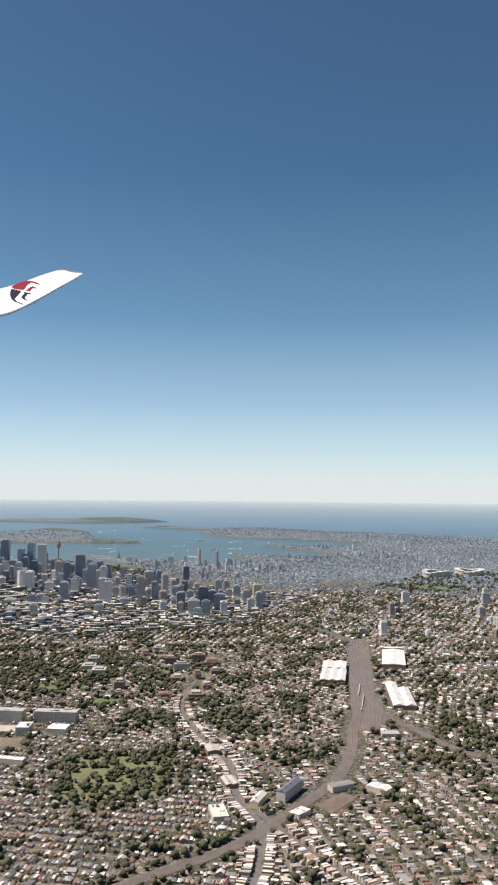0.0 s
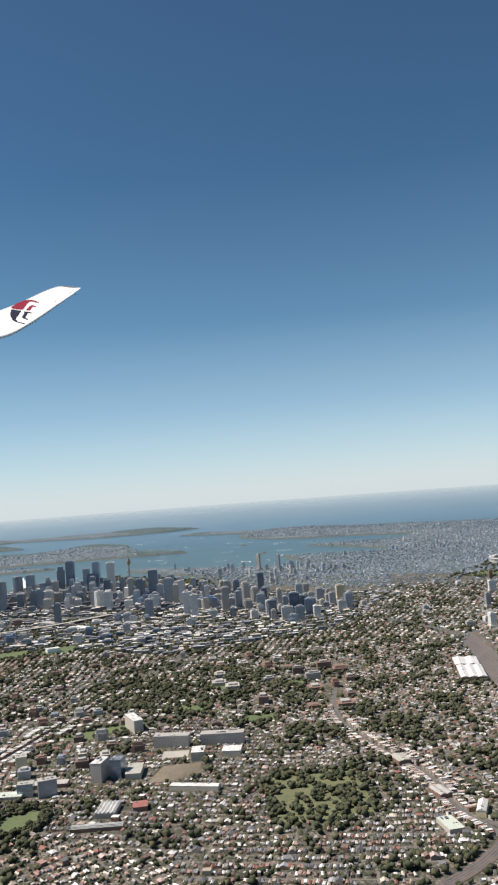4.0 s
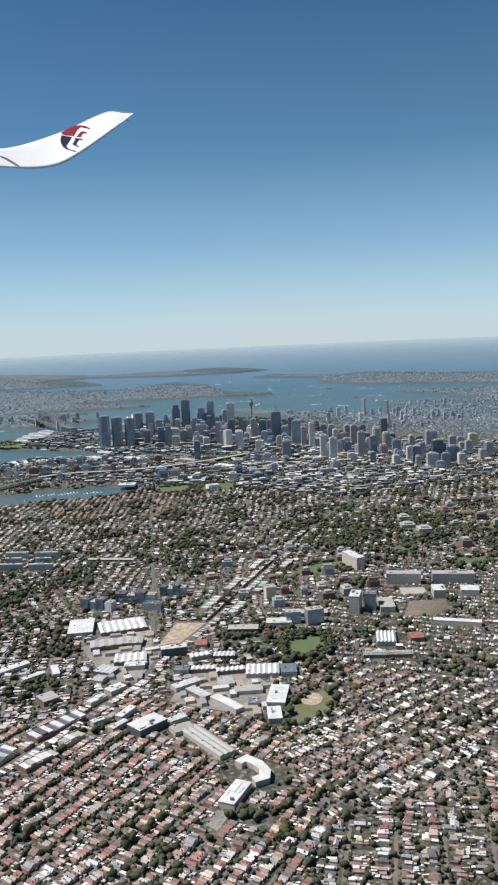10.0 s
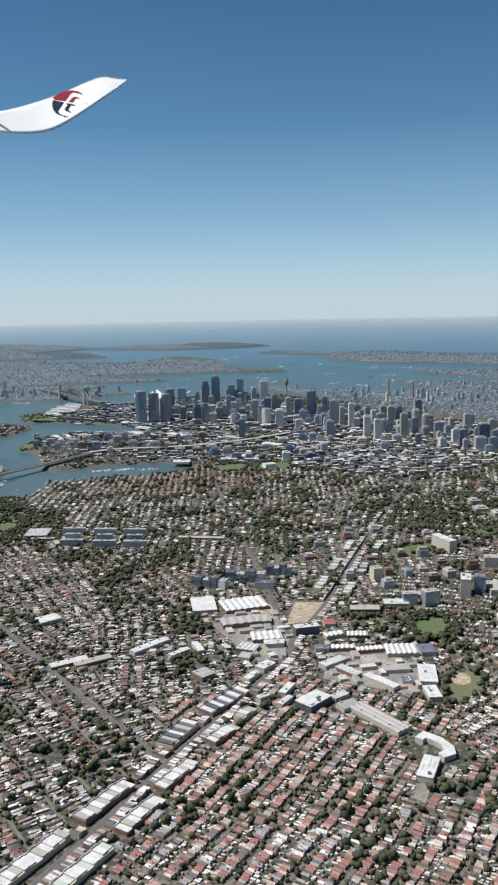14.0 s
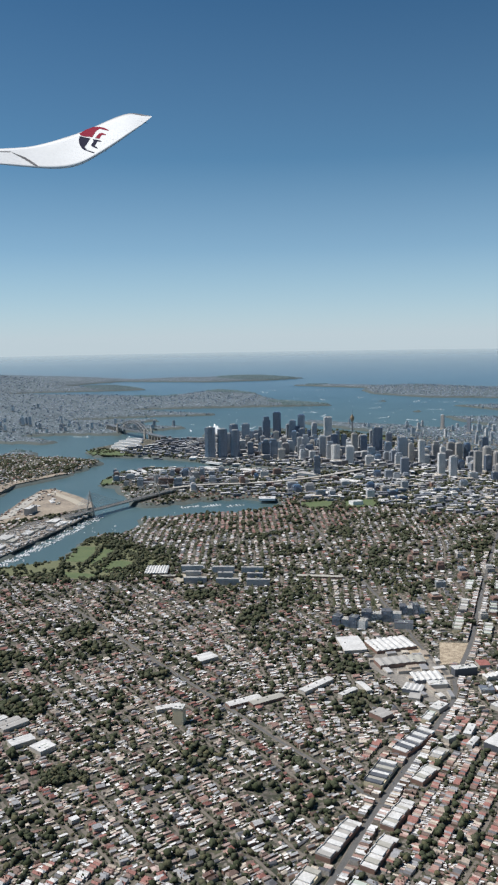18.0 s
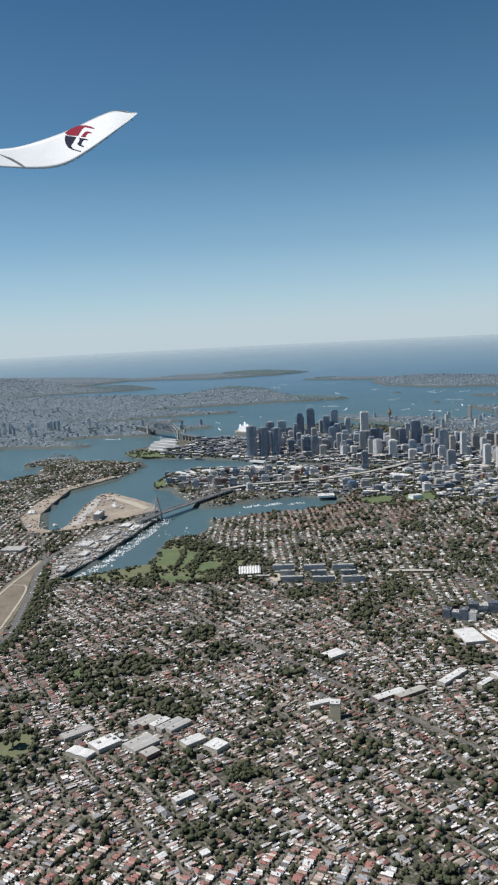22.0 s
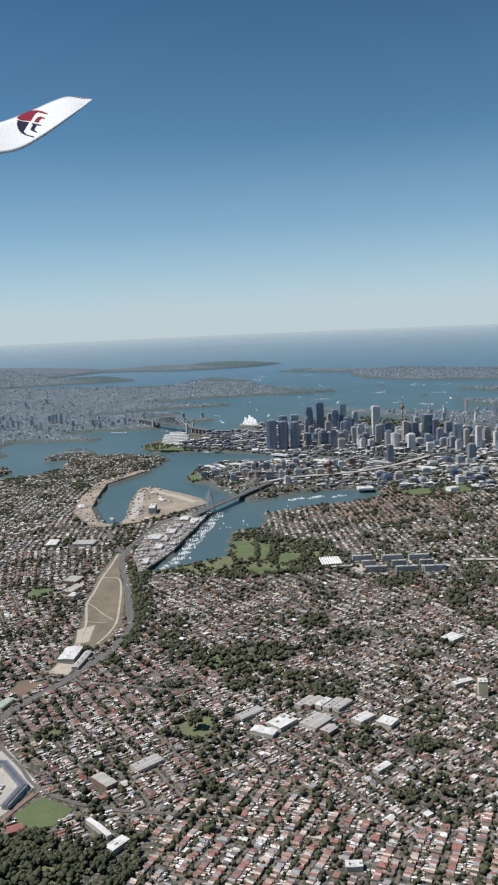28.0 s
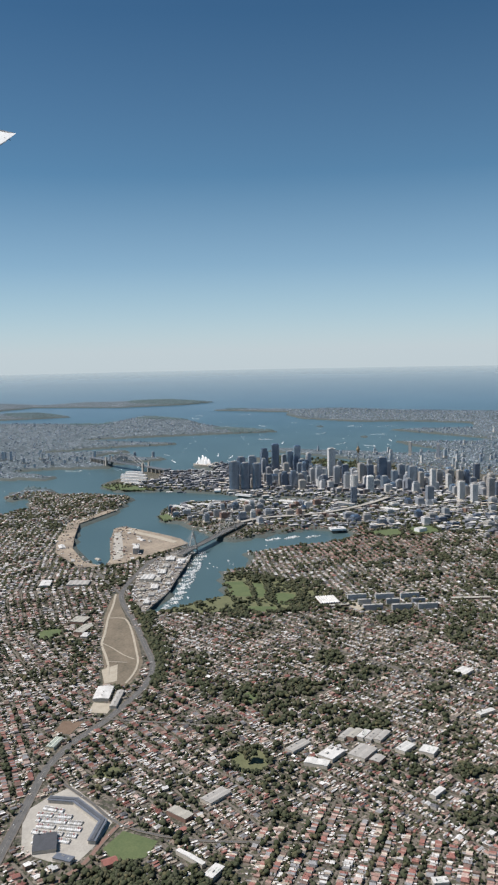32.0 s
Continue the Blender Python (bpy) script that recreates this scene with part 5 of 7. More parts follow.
BLUE, GREYT = "dark blue-grey glass office tower", "grey concrete high-rise with rows of windows"
SLAB = "tall dark glass tower with rounded ends by the water"
KNOWN = [
    (-61, 73, 7.4, 4.6, 20.6, "t_dark", -57, 2, SLAB), (-56.5, 66.3, 7.0, 4.6, 19.4, "t_dark", -57, 2, SLAB), (-52, 59.6, 6.6, 4.6, 18.6, "t_dark", -57, 2, SLAB),
    (-7.4, 89.4, 7.0, 5.0, 16.6, "t_dark", -57, 2, "broad dark glass tower with rounded corners"), (-3, 82, 5.8, 4.6, 17.0, "t_glass", -57, 0, BLUE), (30.7, 84.8, 5.6, 4.4, 19.0, "t_dark", -50, 1, "dark office tower with a mast"),
    (29.7, 75, 6.0, 4.6, 22.2, "t_dark", -57, 3, "tallest dark glass office tower"), (34.8, 64.7, 4.8, 4.4, 16.5, "t_glass", -57, 0, BLUE), (40.5, 60.4, 5.4, 4.4, 20.0, "t_glass", -57, 3, "pale blue glass tower with a crown"),
    (10.5, 23.5, 5.2, 4.4, 22.8, "t_pale", -57, 0, "white concrete office tower above its neighbours"), (1.7, -16.8, 6.0, 4.6, 18.2, "t_dark", -57, 0, "black glass apartment tower near the park"), (-2.4, -9, 4.2, 4.0, 13.2, "t_dark", -57, 0, BLUE),
    (-39.4, -6.5, 5.8, 4.6, 11.0, "t_pale", -57, 2, "white round-fronted tower above the valley"), (-46.7, -19.5, 4.8, 4.4, 11.6, "t_pale", -57, 3, "white tower with a stepped crown"), (-89.2, -19, 3.4, 3.2, 11.4, "t_dark", -57, 0, "slim dark tower standing apart"),
    (-18.6, -42.4, 5.4, 4.2, 15.2, "t_glass", -57, 0, BLUE), (-27.9, -57.9, 3.2, 3.6, 15.4, "t_pale", -57, 0, "slim white apartment tower"), (-57, -80.1, 3.6, 3.6, 12.6, "t_pale", -57, 0, "white apartment tower, one of a pair"),
    (-63, -88.7, 3.6, 3.6, 12.0, "t_pale", -57, 0, "white apartment tower, one of a pair"), (-66, -62, 4.4, 3.8, 10, "t_grey", -57, 0, GREYT), (-45, -97, 4.0, 3.4, 13.2, "t_tan", -57, 0, "brown apartment tower near the station"),
    (-59, -144.5, 5.0, 4.0, 12.0, "t_dark", -57, 0, "dark glass office tower beside the rail yards"), (-66, -136, 4.0, 3.6, 9.5, "t_dark", -57, 0, "dark glass office block near the rail yards"),
    (-70, -146, 5.6, 4.0, 7.0, "t_grey", -57, 0, GREYT), (-52, -150, 5.4, 4.0, 8.2, "t_glass", -57, 0, BLUE), (-46, -142, 4.2, 4.0, 8.8, "t_dark", -57, 0, BLUE), (-2.6, -145.3, 4.6, 3.4, 8.2, "cream", -57, 0, "cream block standing beside the railway"),
    (138, -36, 2.6, 2.6, 13.0, "t_grey", 0, 0, "slim grey apartment tower on the ridge"), (158, -8, 2.6, 2.6, 12.0, "t_tan", 0, 0, "slim apartment tower above the bay"),
]
for x, y, sx, sy, h, mat, turn, style, label in KNOWN:
    tower(x, y, sx, sy, h, mat, turn, style, label)

rng = random.Random(7)
MATS = ["t_glass", "t_grey", "t_tan", "t_dark", "t_grey", "t_pale", "t_glass", "t_tan"]
WORDS = {"brickred": "low red-brick block of flats among terraces", "t_glass": "blue-grey glass office tower among other towers", "t_grey": "grey concrete high-rise with rows of windows", "t_tan": "sandstone-coloured high-rise with rows of windows",
         "t_dark": "dark glass tower in the city centre", "t_pale": "white high-rise with rows of windows", "t_red": "brick-coloured block of flats", "t_haze": "haze-tinted pale high-rise far across the water"}


def cluster(outline, count, lo, hi, size, gap, mats=MATS, name="office_tower", group="city centre towers", angle=8):
    xs, ys = [p[0] for p in outline], [p[1] for p in outline]
    done = tries = 0
    while done < count and tries < count * 60:
        tries += 1
        x, y = rng.uniform(min(xs), max(xs)), rng.uniform(min(ys), max(ys))
        if not inside(np.array([x]), np.array([y]), outline)[0] or sample(SD, x, y) < 3:
            continue
        if any(math.hypot(x - a, y - b) < gap + max(sx, sy) * 0.4 for a, b, sx, sy, _ in TAKEN):
            continue
        k = rng.random()
        h = lo + (hi - lo) * k * k
        mat = rng.choice(mats)
        w, d = rng.uniform(*size), rng.uniform(*size)
        tower(x, y, w, d, h, mat, rng.choice((33, 33, 33 + angle, -57)), rng.choice((0, 0, 0, 1, 3)), WORDS.get(mat, "block of flats"), name, float(sample(GZ, x, y)), group)
        done += 1


TAKEN.append((-201, 26, 90, 8, 0))
cluster([(-52, 92), (-44, 108), (-30, 118), (10, 140), (14, 118)], 20, 1.5, 4, (2.2, 4.0), 2.6, ["t_tan", "t_grey", "t_pale"], "apartment_block", "old blocks near the bridge")
cluster([(-40, 84), (0, 96), (30, 98), (44, 92), (50, 60), (30, -10), (-40, -10), (-52, 50)], 70, 6, 15, (3.0, 5.2), 3.0)
cluster([(-44, -10), (28, -10), (28, -90), (-40, -110)], 64, 5, 13.5, (2.8, 4.8), 3.0)
cluster([(-60, -100), (-20, -100), (20, -120), (-20, -170), (-80, -160)], 30, 3.5, 9, (2.4, 4.6), 3.0)
# far towers get mostly pale facades in place of haze
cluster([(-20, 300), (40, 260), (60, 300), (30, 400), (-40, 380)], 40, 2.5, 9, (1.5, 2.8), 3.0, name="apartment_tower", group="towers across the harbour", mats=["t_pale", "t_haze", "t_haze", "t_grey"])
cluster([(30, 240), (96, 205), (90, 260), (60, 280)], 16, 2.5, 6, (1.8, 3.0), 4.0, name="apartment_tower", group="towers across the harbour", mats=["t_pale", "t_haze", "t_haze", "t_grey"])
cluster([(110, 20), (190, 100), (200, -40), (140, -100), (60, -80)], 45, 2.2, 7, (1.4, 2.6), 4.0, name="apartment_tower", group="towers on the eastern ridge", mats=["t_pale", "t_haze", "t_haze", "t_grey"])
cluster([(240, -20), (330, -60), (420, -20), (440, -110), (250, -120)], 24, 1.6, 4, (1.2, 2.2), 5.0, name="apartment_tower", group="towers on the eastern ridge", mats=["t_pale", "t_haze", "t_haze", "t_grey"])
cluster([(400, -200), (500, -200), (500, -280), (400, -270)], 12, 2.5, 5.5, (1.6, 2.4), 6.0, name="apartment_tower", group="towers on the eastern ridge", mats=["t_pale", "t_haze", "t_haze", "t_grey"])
cluster([(-150, 80), (-100, 70), (-90, 0), (-150, 0), (-180, 40)], 38, 2.6, 6.0, (2.2, 4.6), 3.0, ["t_red", "t_tan", "t_grey", "t_pale", "t_dark", "t_grey"], "apartment_tower", "blocks on the old wharf point")
cluster([(-140, 0), (-80, -10), (-60, -100), (-130, -110), (-150, -40)], 38, 1.6, 5, (2.6, 5.5), 3.6, ["t_red", "t_tan", "t_grey", "t_pale", "t_dark"], "apartment_block", "blocks on the city edge")
cluster([(-10, -180), (60, -170), (60, -290), (-80, -290), (-90, -240)], 30, 2.0, 8, (2.2, 4.0), 6, ["t_red", "t_tan", "t_grey", "t_pale"], "apartment_block", "blocks south of the station")
cluster([(-240, -120), (-140, -80), (-150, -140), (-240, -170)], 16, 1.0, 2.2, (1.6, 3.6), 5, ["t_red", "t_tan", "brickred"], "apartment_block", "blocks in the inner suburbs")
cluster([(-290, -150), (-225, -135), (-230, -205), (-290, -190)], 24, 1.0, 2.4, (1.6, 3.6), 3.6, ["t_red", "t_tan", "t_grey", "brickred"], "apartment_block", "blocks near the hospital")
cluster([(-225, -205), (-150, -150), (-130, -200), (-200, -235)], 24, 1.0, 2.4, (2.0, 5), 4.5, ["t_red", "t_tan", "brickred"], "college_block", "university buildings")
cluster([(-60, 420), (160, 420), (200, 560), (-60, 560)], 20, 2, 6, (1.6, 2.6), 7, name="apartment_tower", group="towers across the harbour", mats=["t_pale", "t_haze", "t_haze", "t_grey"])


# ---- landmarks ----
def observation_tower(x, y):
    t = thing("observation_tower", x, y, FLAT, 0, "slim observation tower with a golden turret and a mast", "tower")
    TAKEN.append((x, y, 6, 6, 0))
    part("base_building", new_box(6, 6, 0, 8, bevel=0.1), M["t_grey"], t)
    bm = bmesh.new()
    part("shaft", tube(bm, (0, 0, 8), (0, 0, 22), 0.36, 12), M["steel"], t)
    bm = bmesh.new()
    for a, b, r, s in ((21.6, 23.0, 0.6, 1.25), (23.0, 24.4, 1.25, 1.3), (24.4, 25.2, 1.3, 0.9), (25.2, 26.2, 0.8, 0.5)):
        tube(bm, (0, 0, a), (0, 0, b), r, 16, s)
    part("turret", bm, M["gold"], t)
    bm = bmesh.new()
    part("mast", tube(bm, (0, 0, 26.2), (0, 0, 30.0), 0.16, 8, 0.04), M["steel"], t)
    for i in range(12):
        a = i * math.tau / 12
        bm = bmesh.new()
        part("cable", tube(bm, (2.4 * math.cos(a), 2.4 * math.sin(a), 8), (0.5 * math.cos(a + 1.2), 0.5 * math.sin(a + 1.2), 21), 0.03, 4), M["cable"], t)


observation_tower(0.3, 0.5)


def arch_bridge(a, b):
    """A steel through-arch bridge with stone pylons."""
    a, b = Vector((*a, 0)), Vector((*b, 0))
    mid_, d = (a + b) / 2, b - a
    t = thing("arch_bridge", mid_.x, mid_.y, 0, math.degrees(math.atan2(d.y, d.x)), "grey steel arch bridge with granite pylons over the harbour", "bridge")
    span, wide = d.length, 4.9
    for s in (-1, 1):
        n = 28
        lo = [Vector((span * (i / n - 0.5), s * wide / 2 * 0.62, 1.5 + 10.3 * (1 - (2 * i / n - 1) ** 2))) for i in range(n + 1)]
        hi = [p + Vector((0, 0, 1.8 + 3.6 * abs(2 * i / n - 1) ** 2 * 0.6)) for i, p in enumerate(lo)]
        bm = bmesh.new()
        for i in range(n):
            tube(bm, lo[i], lo[i + 1], 0.22, 4), tube(bm, hi[i], hi[i + 1], 0.22, 4)
            tube(bm, lo[i], hi[i + 1], 0.12, 4), tube(bm, lo[i], hi[i], 0.12, 4)
        part("arch_truss", bm, M["steel"], t)
        for i in range(3, n - 2):
            if lo[i].z > 6.2:
                bm = bmesh.new()
                part("hanger", tube(bm, lo[i], (lo[i].x, lo[i].y, 5.6), 0.09, 4), M["steel"], t)
    part("deck", new_box(span + 62, wide, 5.2, 5.8), M["steel"], t)
    for sx in (-1, 1):
        for sy in (-1, 1):
            part("pylon", new_box(1.9, 1.3, 0, 8.9, sx * (span / 2 + 1.4), sy * 3.0, taper=0.8), M["granite"], t)
        for k in range(5):
            part("pier", new_box(0.7, wide * 0.9, 0, 5.2, sx * (span / 2 + 7 + k * 5.5), 0), M["granite"], t)


arch_bridge((10.5, 182), (35.5, 230))


def opera_house(x, y, turn):
    t = thing("concert_hall", x, y, 0, turn, "white shell-roofed concert hall on a point in the harbour", "building")
    part("podium", new_box(18, 11.5, 0, 2.0, bevel=0.1), M["granite"], t)
    for row, k, n in ((-2.7, 1.0, 4), (2.7, 0.82, 4), (-7.0, 0.0, 0)):
        for i in range(n):
            h, wide = k * (6.6, 5.4, 4.0, 3.4)[i], k * (2.5, 2.3, 2.0, 1.8)[i]
            x0, reach = (1.2, -1.6, -4.2, 8.4)[i], (5.2, 4.2, 3.4, -3.6)[i] * k
            bm = bmesh.new()
            prev = None
            for j in range(8):
                u = j / 7
                ridge = 0.2 + h * math.sin(u * math.pi / 2) ** 0.85
                line = [bm.verts.new((x0 + reach * u - 0.25 * reach * abs(v) * u, row + wide * (0.2 + 0.8 * u**0.7) * v, 2.0 + ridge * (1 - abs(v) ** 1.5))) for v in np.linspace(-1, 1, 11)]
                if prev:
                    for q in range(10):
                        bm.faces.new((prev[q], prev[q + 1], line[q + 1], line[q]))
                prev = line
            bmesh.ops.recalc_face_normals(bm, faces=bm.faces[:])
            bmesh.ops.solidify(bm, geom=bm.faces[:], thickness=0.15)
            part("shell", bm, M["shell"], t)


opera_house(60, 150, 70)


def cable_bridge(a, b):
    """A cable-stayed bridge with two leaning-legged pylons."""
    a, b = Vector((*a, 0)), Vector((*b, 0))
    mid_, d = (a + b) / 2, b - a
    t = thing("cable_stayed_bridge", mid_.x, mid_.y, 0, math.degrees(math.atan2(d.y, d.x)), "pale concrete cable-stayed bridge curving over the bay", "bridge")
    half = d.length / 2
    for s in (-1, 1):
        x = s * half
        bm = bmesh.new()
        for k in (-1, 1):
            tube(bm, (x, 2.3 * k, 0), (x, 2.0 * k, 3.2), 0.42, 6, 0.38)
            tube(bm, (x, 2.0 * k, 3.2), (x, 0.25 * k, 10.0), 0.38, 6, 0.26)
        tube(bm, (x, 0, 9.4), (x, 0, 12.2), 0.34, 6, 0.2)
        box(bm, 0.6, 4.2, 2.2, 2.7, x, 0)
        leg = part("pylon", bm, M["concrete"], t)
        for k in (-1, 1):
            for i in range(10):
                for way in (-1, 1):
                    bm = bmesh.new()
                    reach = (i + 1) * (half - 0.6) / 10 if way == -s else (i + 1) * 13.5 / 10
                    part("stay_cable", tube(bm, (x, 0.1 * k, 8.2 + i * 0.36), (x + way * reach, 1.7 * k, 2.9), 0.035, 4), M["cable"], leg)
    part("deck", new_box(2 * half + 30, 3.6, 2.5, 2.85), M["concrete"], t)
    part("carriageway", new_box(2 * half + 30, 3.0, 2.85, 2.9), M["asphalt"], t)
    for k in (-1, 1):
        part("railing", new_box(2 * half + 30, 0.08, 2.85, 3.05, 0, 1.75 * k), M["concrete"], t)
        for j in range(4):
            part("pier", new_box(0.7, 2.6, 0, 2.5, k * (half + 3 + j * 3.8), 0), M["concrete"], t)


cable_bridge((-225, 27), (-178, 26))
v, f = ribbon(smooth_line([(-164, 26), (-150, 18), (-138, 2), (-124, -12), (-108, -22), (-88, -30), (-66, -36)], 3), 0, 3.0, 3.6)
viaduct = thing("viaduct", -140, 0, FLAT, 0, "pale elevated motorway viaduct on piers past low roofs", "bridge")
deck = mesh_object("deck", [(x + 140, y, z - FLAT + dz) for dz in (0, -0.4) for x, y, z in v], f + [tuple(i + len(v) for i in q) for q in f], [M["concrete"]])
deck.parent = viaduct
for p in smooth_line([(-164, 26), (-150, 18), (-138, 2), (-124, -12), (-108, -22), (-88, -30), (-66, -36)], 5)[::2]:
    part("pier", new_box(0.6, 1.6, 0, 1.8, p[0] + 140, p[1]), M["concrete"], viaduct)


def stadium(x, y, turn, a, b, label):
    t = thing("stadium", x, y, float(sample(GZ, x, y)), turn, label, "stadium")
    TAKEN.append((x, y, a * 2, b * 2, turn))
    for i in range(16):
        a0, a1 = i * math.tau / 16, (i + 1) * math.tau / 16
        bm = bmesh.new()
        up = 2.4 + 1.6 * abs(math.sin((a0 + a1) / 2))
        q = [(a * k * math.cos(w), b * k * math.sin(w)) for k, w in ((0.62, a0), (1, a0), (1, a1), (0.62, a1))]
        prism(bm, q, up - 0.35, up)
        part("roof_segment", bm, M["sheet"], t)
        bm = bmesh.new()
        prism(bm, [(a * k * math.cos(w), b * k * math.sin(w)) for k, w in ((0.66, a0), (0.96, a0), (0.96, a1), (0.66, a1))], 0, up - 0.35)
        part("stand", bm, M["render"], t)
    bm = bmesh.new()
    prism(bm, ellipse(0, 0, a * 0.62, b * 0.62, 0), -0.2, 0.1)
    part("pitch", bm, M["grass"], t)


stadium(176, -196, -20, 12, 9, "white saddle-roofed football stadium")
stadium(200, -214, 10, 13, 11, "white-roofed cricket ground in parkland")


# ---- groves that houses keep clear of: centre, half sizes ----
GROVES = [(-368, -73, 6, 9), (-384, -99, 3, 4.5), (-400, -126, 3.5, 5), (-348, -89, 4, 6), (-342, -160, 3, 4), (-363, -221, 2, 4.5), (-329, -150, 3.5, 5), (-413, -167, 2.5, 4.5), (-300, -86, 4.5, 6), (-306, -110, 7, 4), (-303, -181, 2.6, 5),
          (-342, -76, 6, 5), (-457, -87, 8, 5), (-228, -230, 5, 7), (-216, -250, 6, 7), (-420, -128, 2.5, 3.5), (-433, -92, 3, 3), (-385, -160, 2.2, 3), (-355, -112, 3, 4), (-395, -60, 3, 4), (-240, -120, 5, 5), (-215, -165, 6, 5), (-255, -190, 3, 4), (-200, -85, 4, 5)]
BUILT = list(TAKEN)
TAKEN += [(x, y, 1.7 * a, 1.7 * b, 0) for x, y, a, b in GROVES]

# ---- houses ----
SHOP_ROADS = (0, 3, 4)


def clear_of(x, y, road_gap=0.75):
    """Which places are free for houses; shops stand along the main roads, houses behind them."""
    ok = sample(SD, x, y) > 1.8
    for k, (line, width, sort) in enumerate(ROAD_LINES):
        near = (x > line[:, 0].min() - 9) & (x < line[:, 0].max() + 9) & (y > line[:, 1].min() - 9) & (y < line[:, 1].max() + 9) & ok
        if near.any():
            ok[near] &= edge_distance(x[near], y[near], line, False) > width / 2 + (2.9 if k in SHOP_ROADS and road_gap == 0.75 else road_gap + 1.3 * (sort == "railway"))
    for _, outline, _, _, _ in PATCHES:
        p = np.array(outline)
        near = (x > p[:, 0].min() - 1) & (x < p[:, 0].max() + 1) & (y > p[:, 1].min() - 1) & (y < p[:, 1].max() + 1) & ok
        if near.any():
            ok[near] &= ~(inside(x[near], y[near], outline) | (edge_distance(x[near], y[near], outline) < 0.9))
    for a, b, sx, sy, turn in TAKEN:
        c, s = math.cos(radians(turn)), math.sin(radians(turn))
        near = (np.hypot(x - a, y - b) < (sx + sy) * 0.75 + 1.5) & ok
        if near.any():
            u, v = (x[near] - a) * c + (y[near] - b) * s, -(x[near] - a) * s + (y[near] - b) * c
            ok[near] &= (np.abs(u) > sx / 2 + 0.8) | (np.abs(v) > sy / 2 + 0.8)
    for a, b, r in BUSH:
        ok &= np.hypot(x - a, y - b) > r
    return ok


# districts: centre, street angle, roofs, how far apart the streets lie, share of lots built on
DISTRICTS = [
    (-365, -205, 0, "roof_red", 6.6, 0.97), (-400, -215, -3, "roof_red", 6.8, 0.95), (-330, -235, -20, "roof", 7, 0.92), (-280, -232, -75, "roof", 6.2, 0.95), (-300, -262, -70, "roof", 6.4, 0.95),
    (-350, -260, 20, "roof", 7, 0.92), (-250, -315, 40, "roof_pale", 6.6, 0.93), (-215, -262, 62, "roof", 6.4, 0.92), (-190, -310, 15, "roof", 6.6, 0.9), (-130, -300, 5, "roof", 7, 0.88),
    (-170, -225, 60, "roof", 7, 0.85), (-365, -120, 67, "roof", 7.2, 0.9), (-345, -75, 62, "roof", 7.2, 0.9), (-390, -145, 64, "roof_pale", 7.0, 0.9), (-415, -120, 65, "roof", 7, 0.92),
    (-440, -112, 2, "roof_red", 6.8, 0.95), (-440, -150, 3, "roof_red", 6.8, 0.95), (-425, -70, 60, "roof", 7, 0.92), (-405, -40, 58, "roof_red", 7, 0.92), (-355, -45, 64, "roof", 7, 0.9),
    (-380, 15, 50, "roof", 6.6, 0.93), (-330, 40, 40, "roof", 6.4, 0.93), (-290, 75, 30, "roof", 6.4, 0.93), (-430, 0, 45, "roof_red", 6.8, 0.93), (-250, 130, 25, "roof", 6.8, 0.85), (-170, 150, 20, "roof", 6.8, 0.8),
    (-250, -40, 30, "roof", 6.6, 0.92), (-230, -80, 32, "roof", 6.8, 0.92), (-200, -60, 34, "roof_red", 6.6, 0.92), (-270, -125, 30, "roof_pale", 6.8, 0.9), (-220, -130, 20, "roof", 7, 0.85), (-190, -110, 28, "roof", 6.8, 0.9),
    (-120, -150, 15, "roof_pale", 7.5, 0.8), (-100, -100, 10, "roof_pale", 8, 0.75), (-110, -60, 75, "roof_pale", 8, 0.7), (-60, -200, 5, "roof", 7.5, 0.85), (-330, -150, 40, "roof_pale", 7, 0.85), (-320, -115, 55, "roof", 7, 0.92),
    (0, -230, 5, "roof", 8, 0.8), (-470, -60, 60, "roof", 7, 0.9), (-480, -120, 0, "roof_red", 7, 0.9), (-470, -200, 0, "roof", 7, 0.9), (-300, -330, 35, "roof_pale", 6.8, 0.9), (-140, 60, 70, "roof_pale", 7, 0.6),
]
SEEDS = np.array([d[:2] for d in DISTRICTS], float)
HOUSE_V = [(-.5, -.5, 0), (.5, -.5, 0), (.5, .5, 0), (-.5, .5, 0), (-.5, -.5, .62), (.5, -.5, .62), (.5, .5, .62), (-.5, .5, .62), (0, -.5, 1), (0, .5, 1)]
HOUSE_F = [(4, 8, 9, 7), (8, 5, 6, 9), (0, 1, 5, 8, 4), (2, 3, 7, 9, 6), (1, 2, 6, 5), (3, 0, 4, 7)]
HIP_V = HOUSE_V[:8] + [(0, -.2, 1), (0, .2, 1)]
HIP_F = [(4, 8, 9, 7), (8, 5, 6, 9), (5, 8, 4), (7, 9, 6), (0, 1, 5, 4), (1, 2, 6, 5), (2, 3, 7, 6), (3, 0, 4, 7)]
FLAT_V = HOUSE_V[:4] + [(x * .96, y * .96, 1.0) for x, y, _ in HOUSE_V[:4]]
FLAT_F = [(0, 1, 5, 4), (1, 2, 6, 5), (2, 3, 7, 6), (3, 0, 4, 7), (4, 5, 6, 7)]
NEAREST = np.array([(-300, -300), (-345, -255), (-392, -203), (-420, -150), (-450, -100)], float)
near_houses, tree_spots, shrub_spots, street_spots, verge_spots = [], [], [], [], []
gen = np.random.default_rng(5)
SHAPES = ((HOUSE_V, HOUSE_F, [0, 0, 1, 1, 1, 1], "terraced_houses", "terraced houses with pitched roofs"), (HIP_V, HIP_F, [0, 0, 0, 0, 1, 1, 1, 1], "cottages", "cottages with hipped roofs"),
          (FLAT_V, FLAT_F, [1] * 4 + [0], "flat_roofed_houses", "shops and flats with flat roofs"))
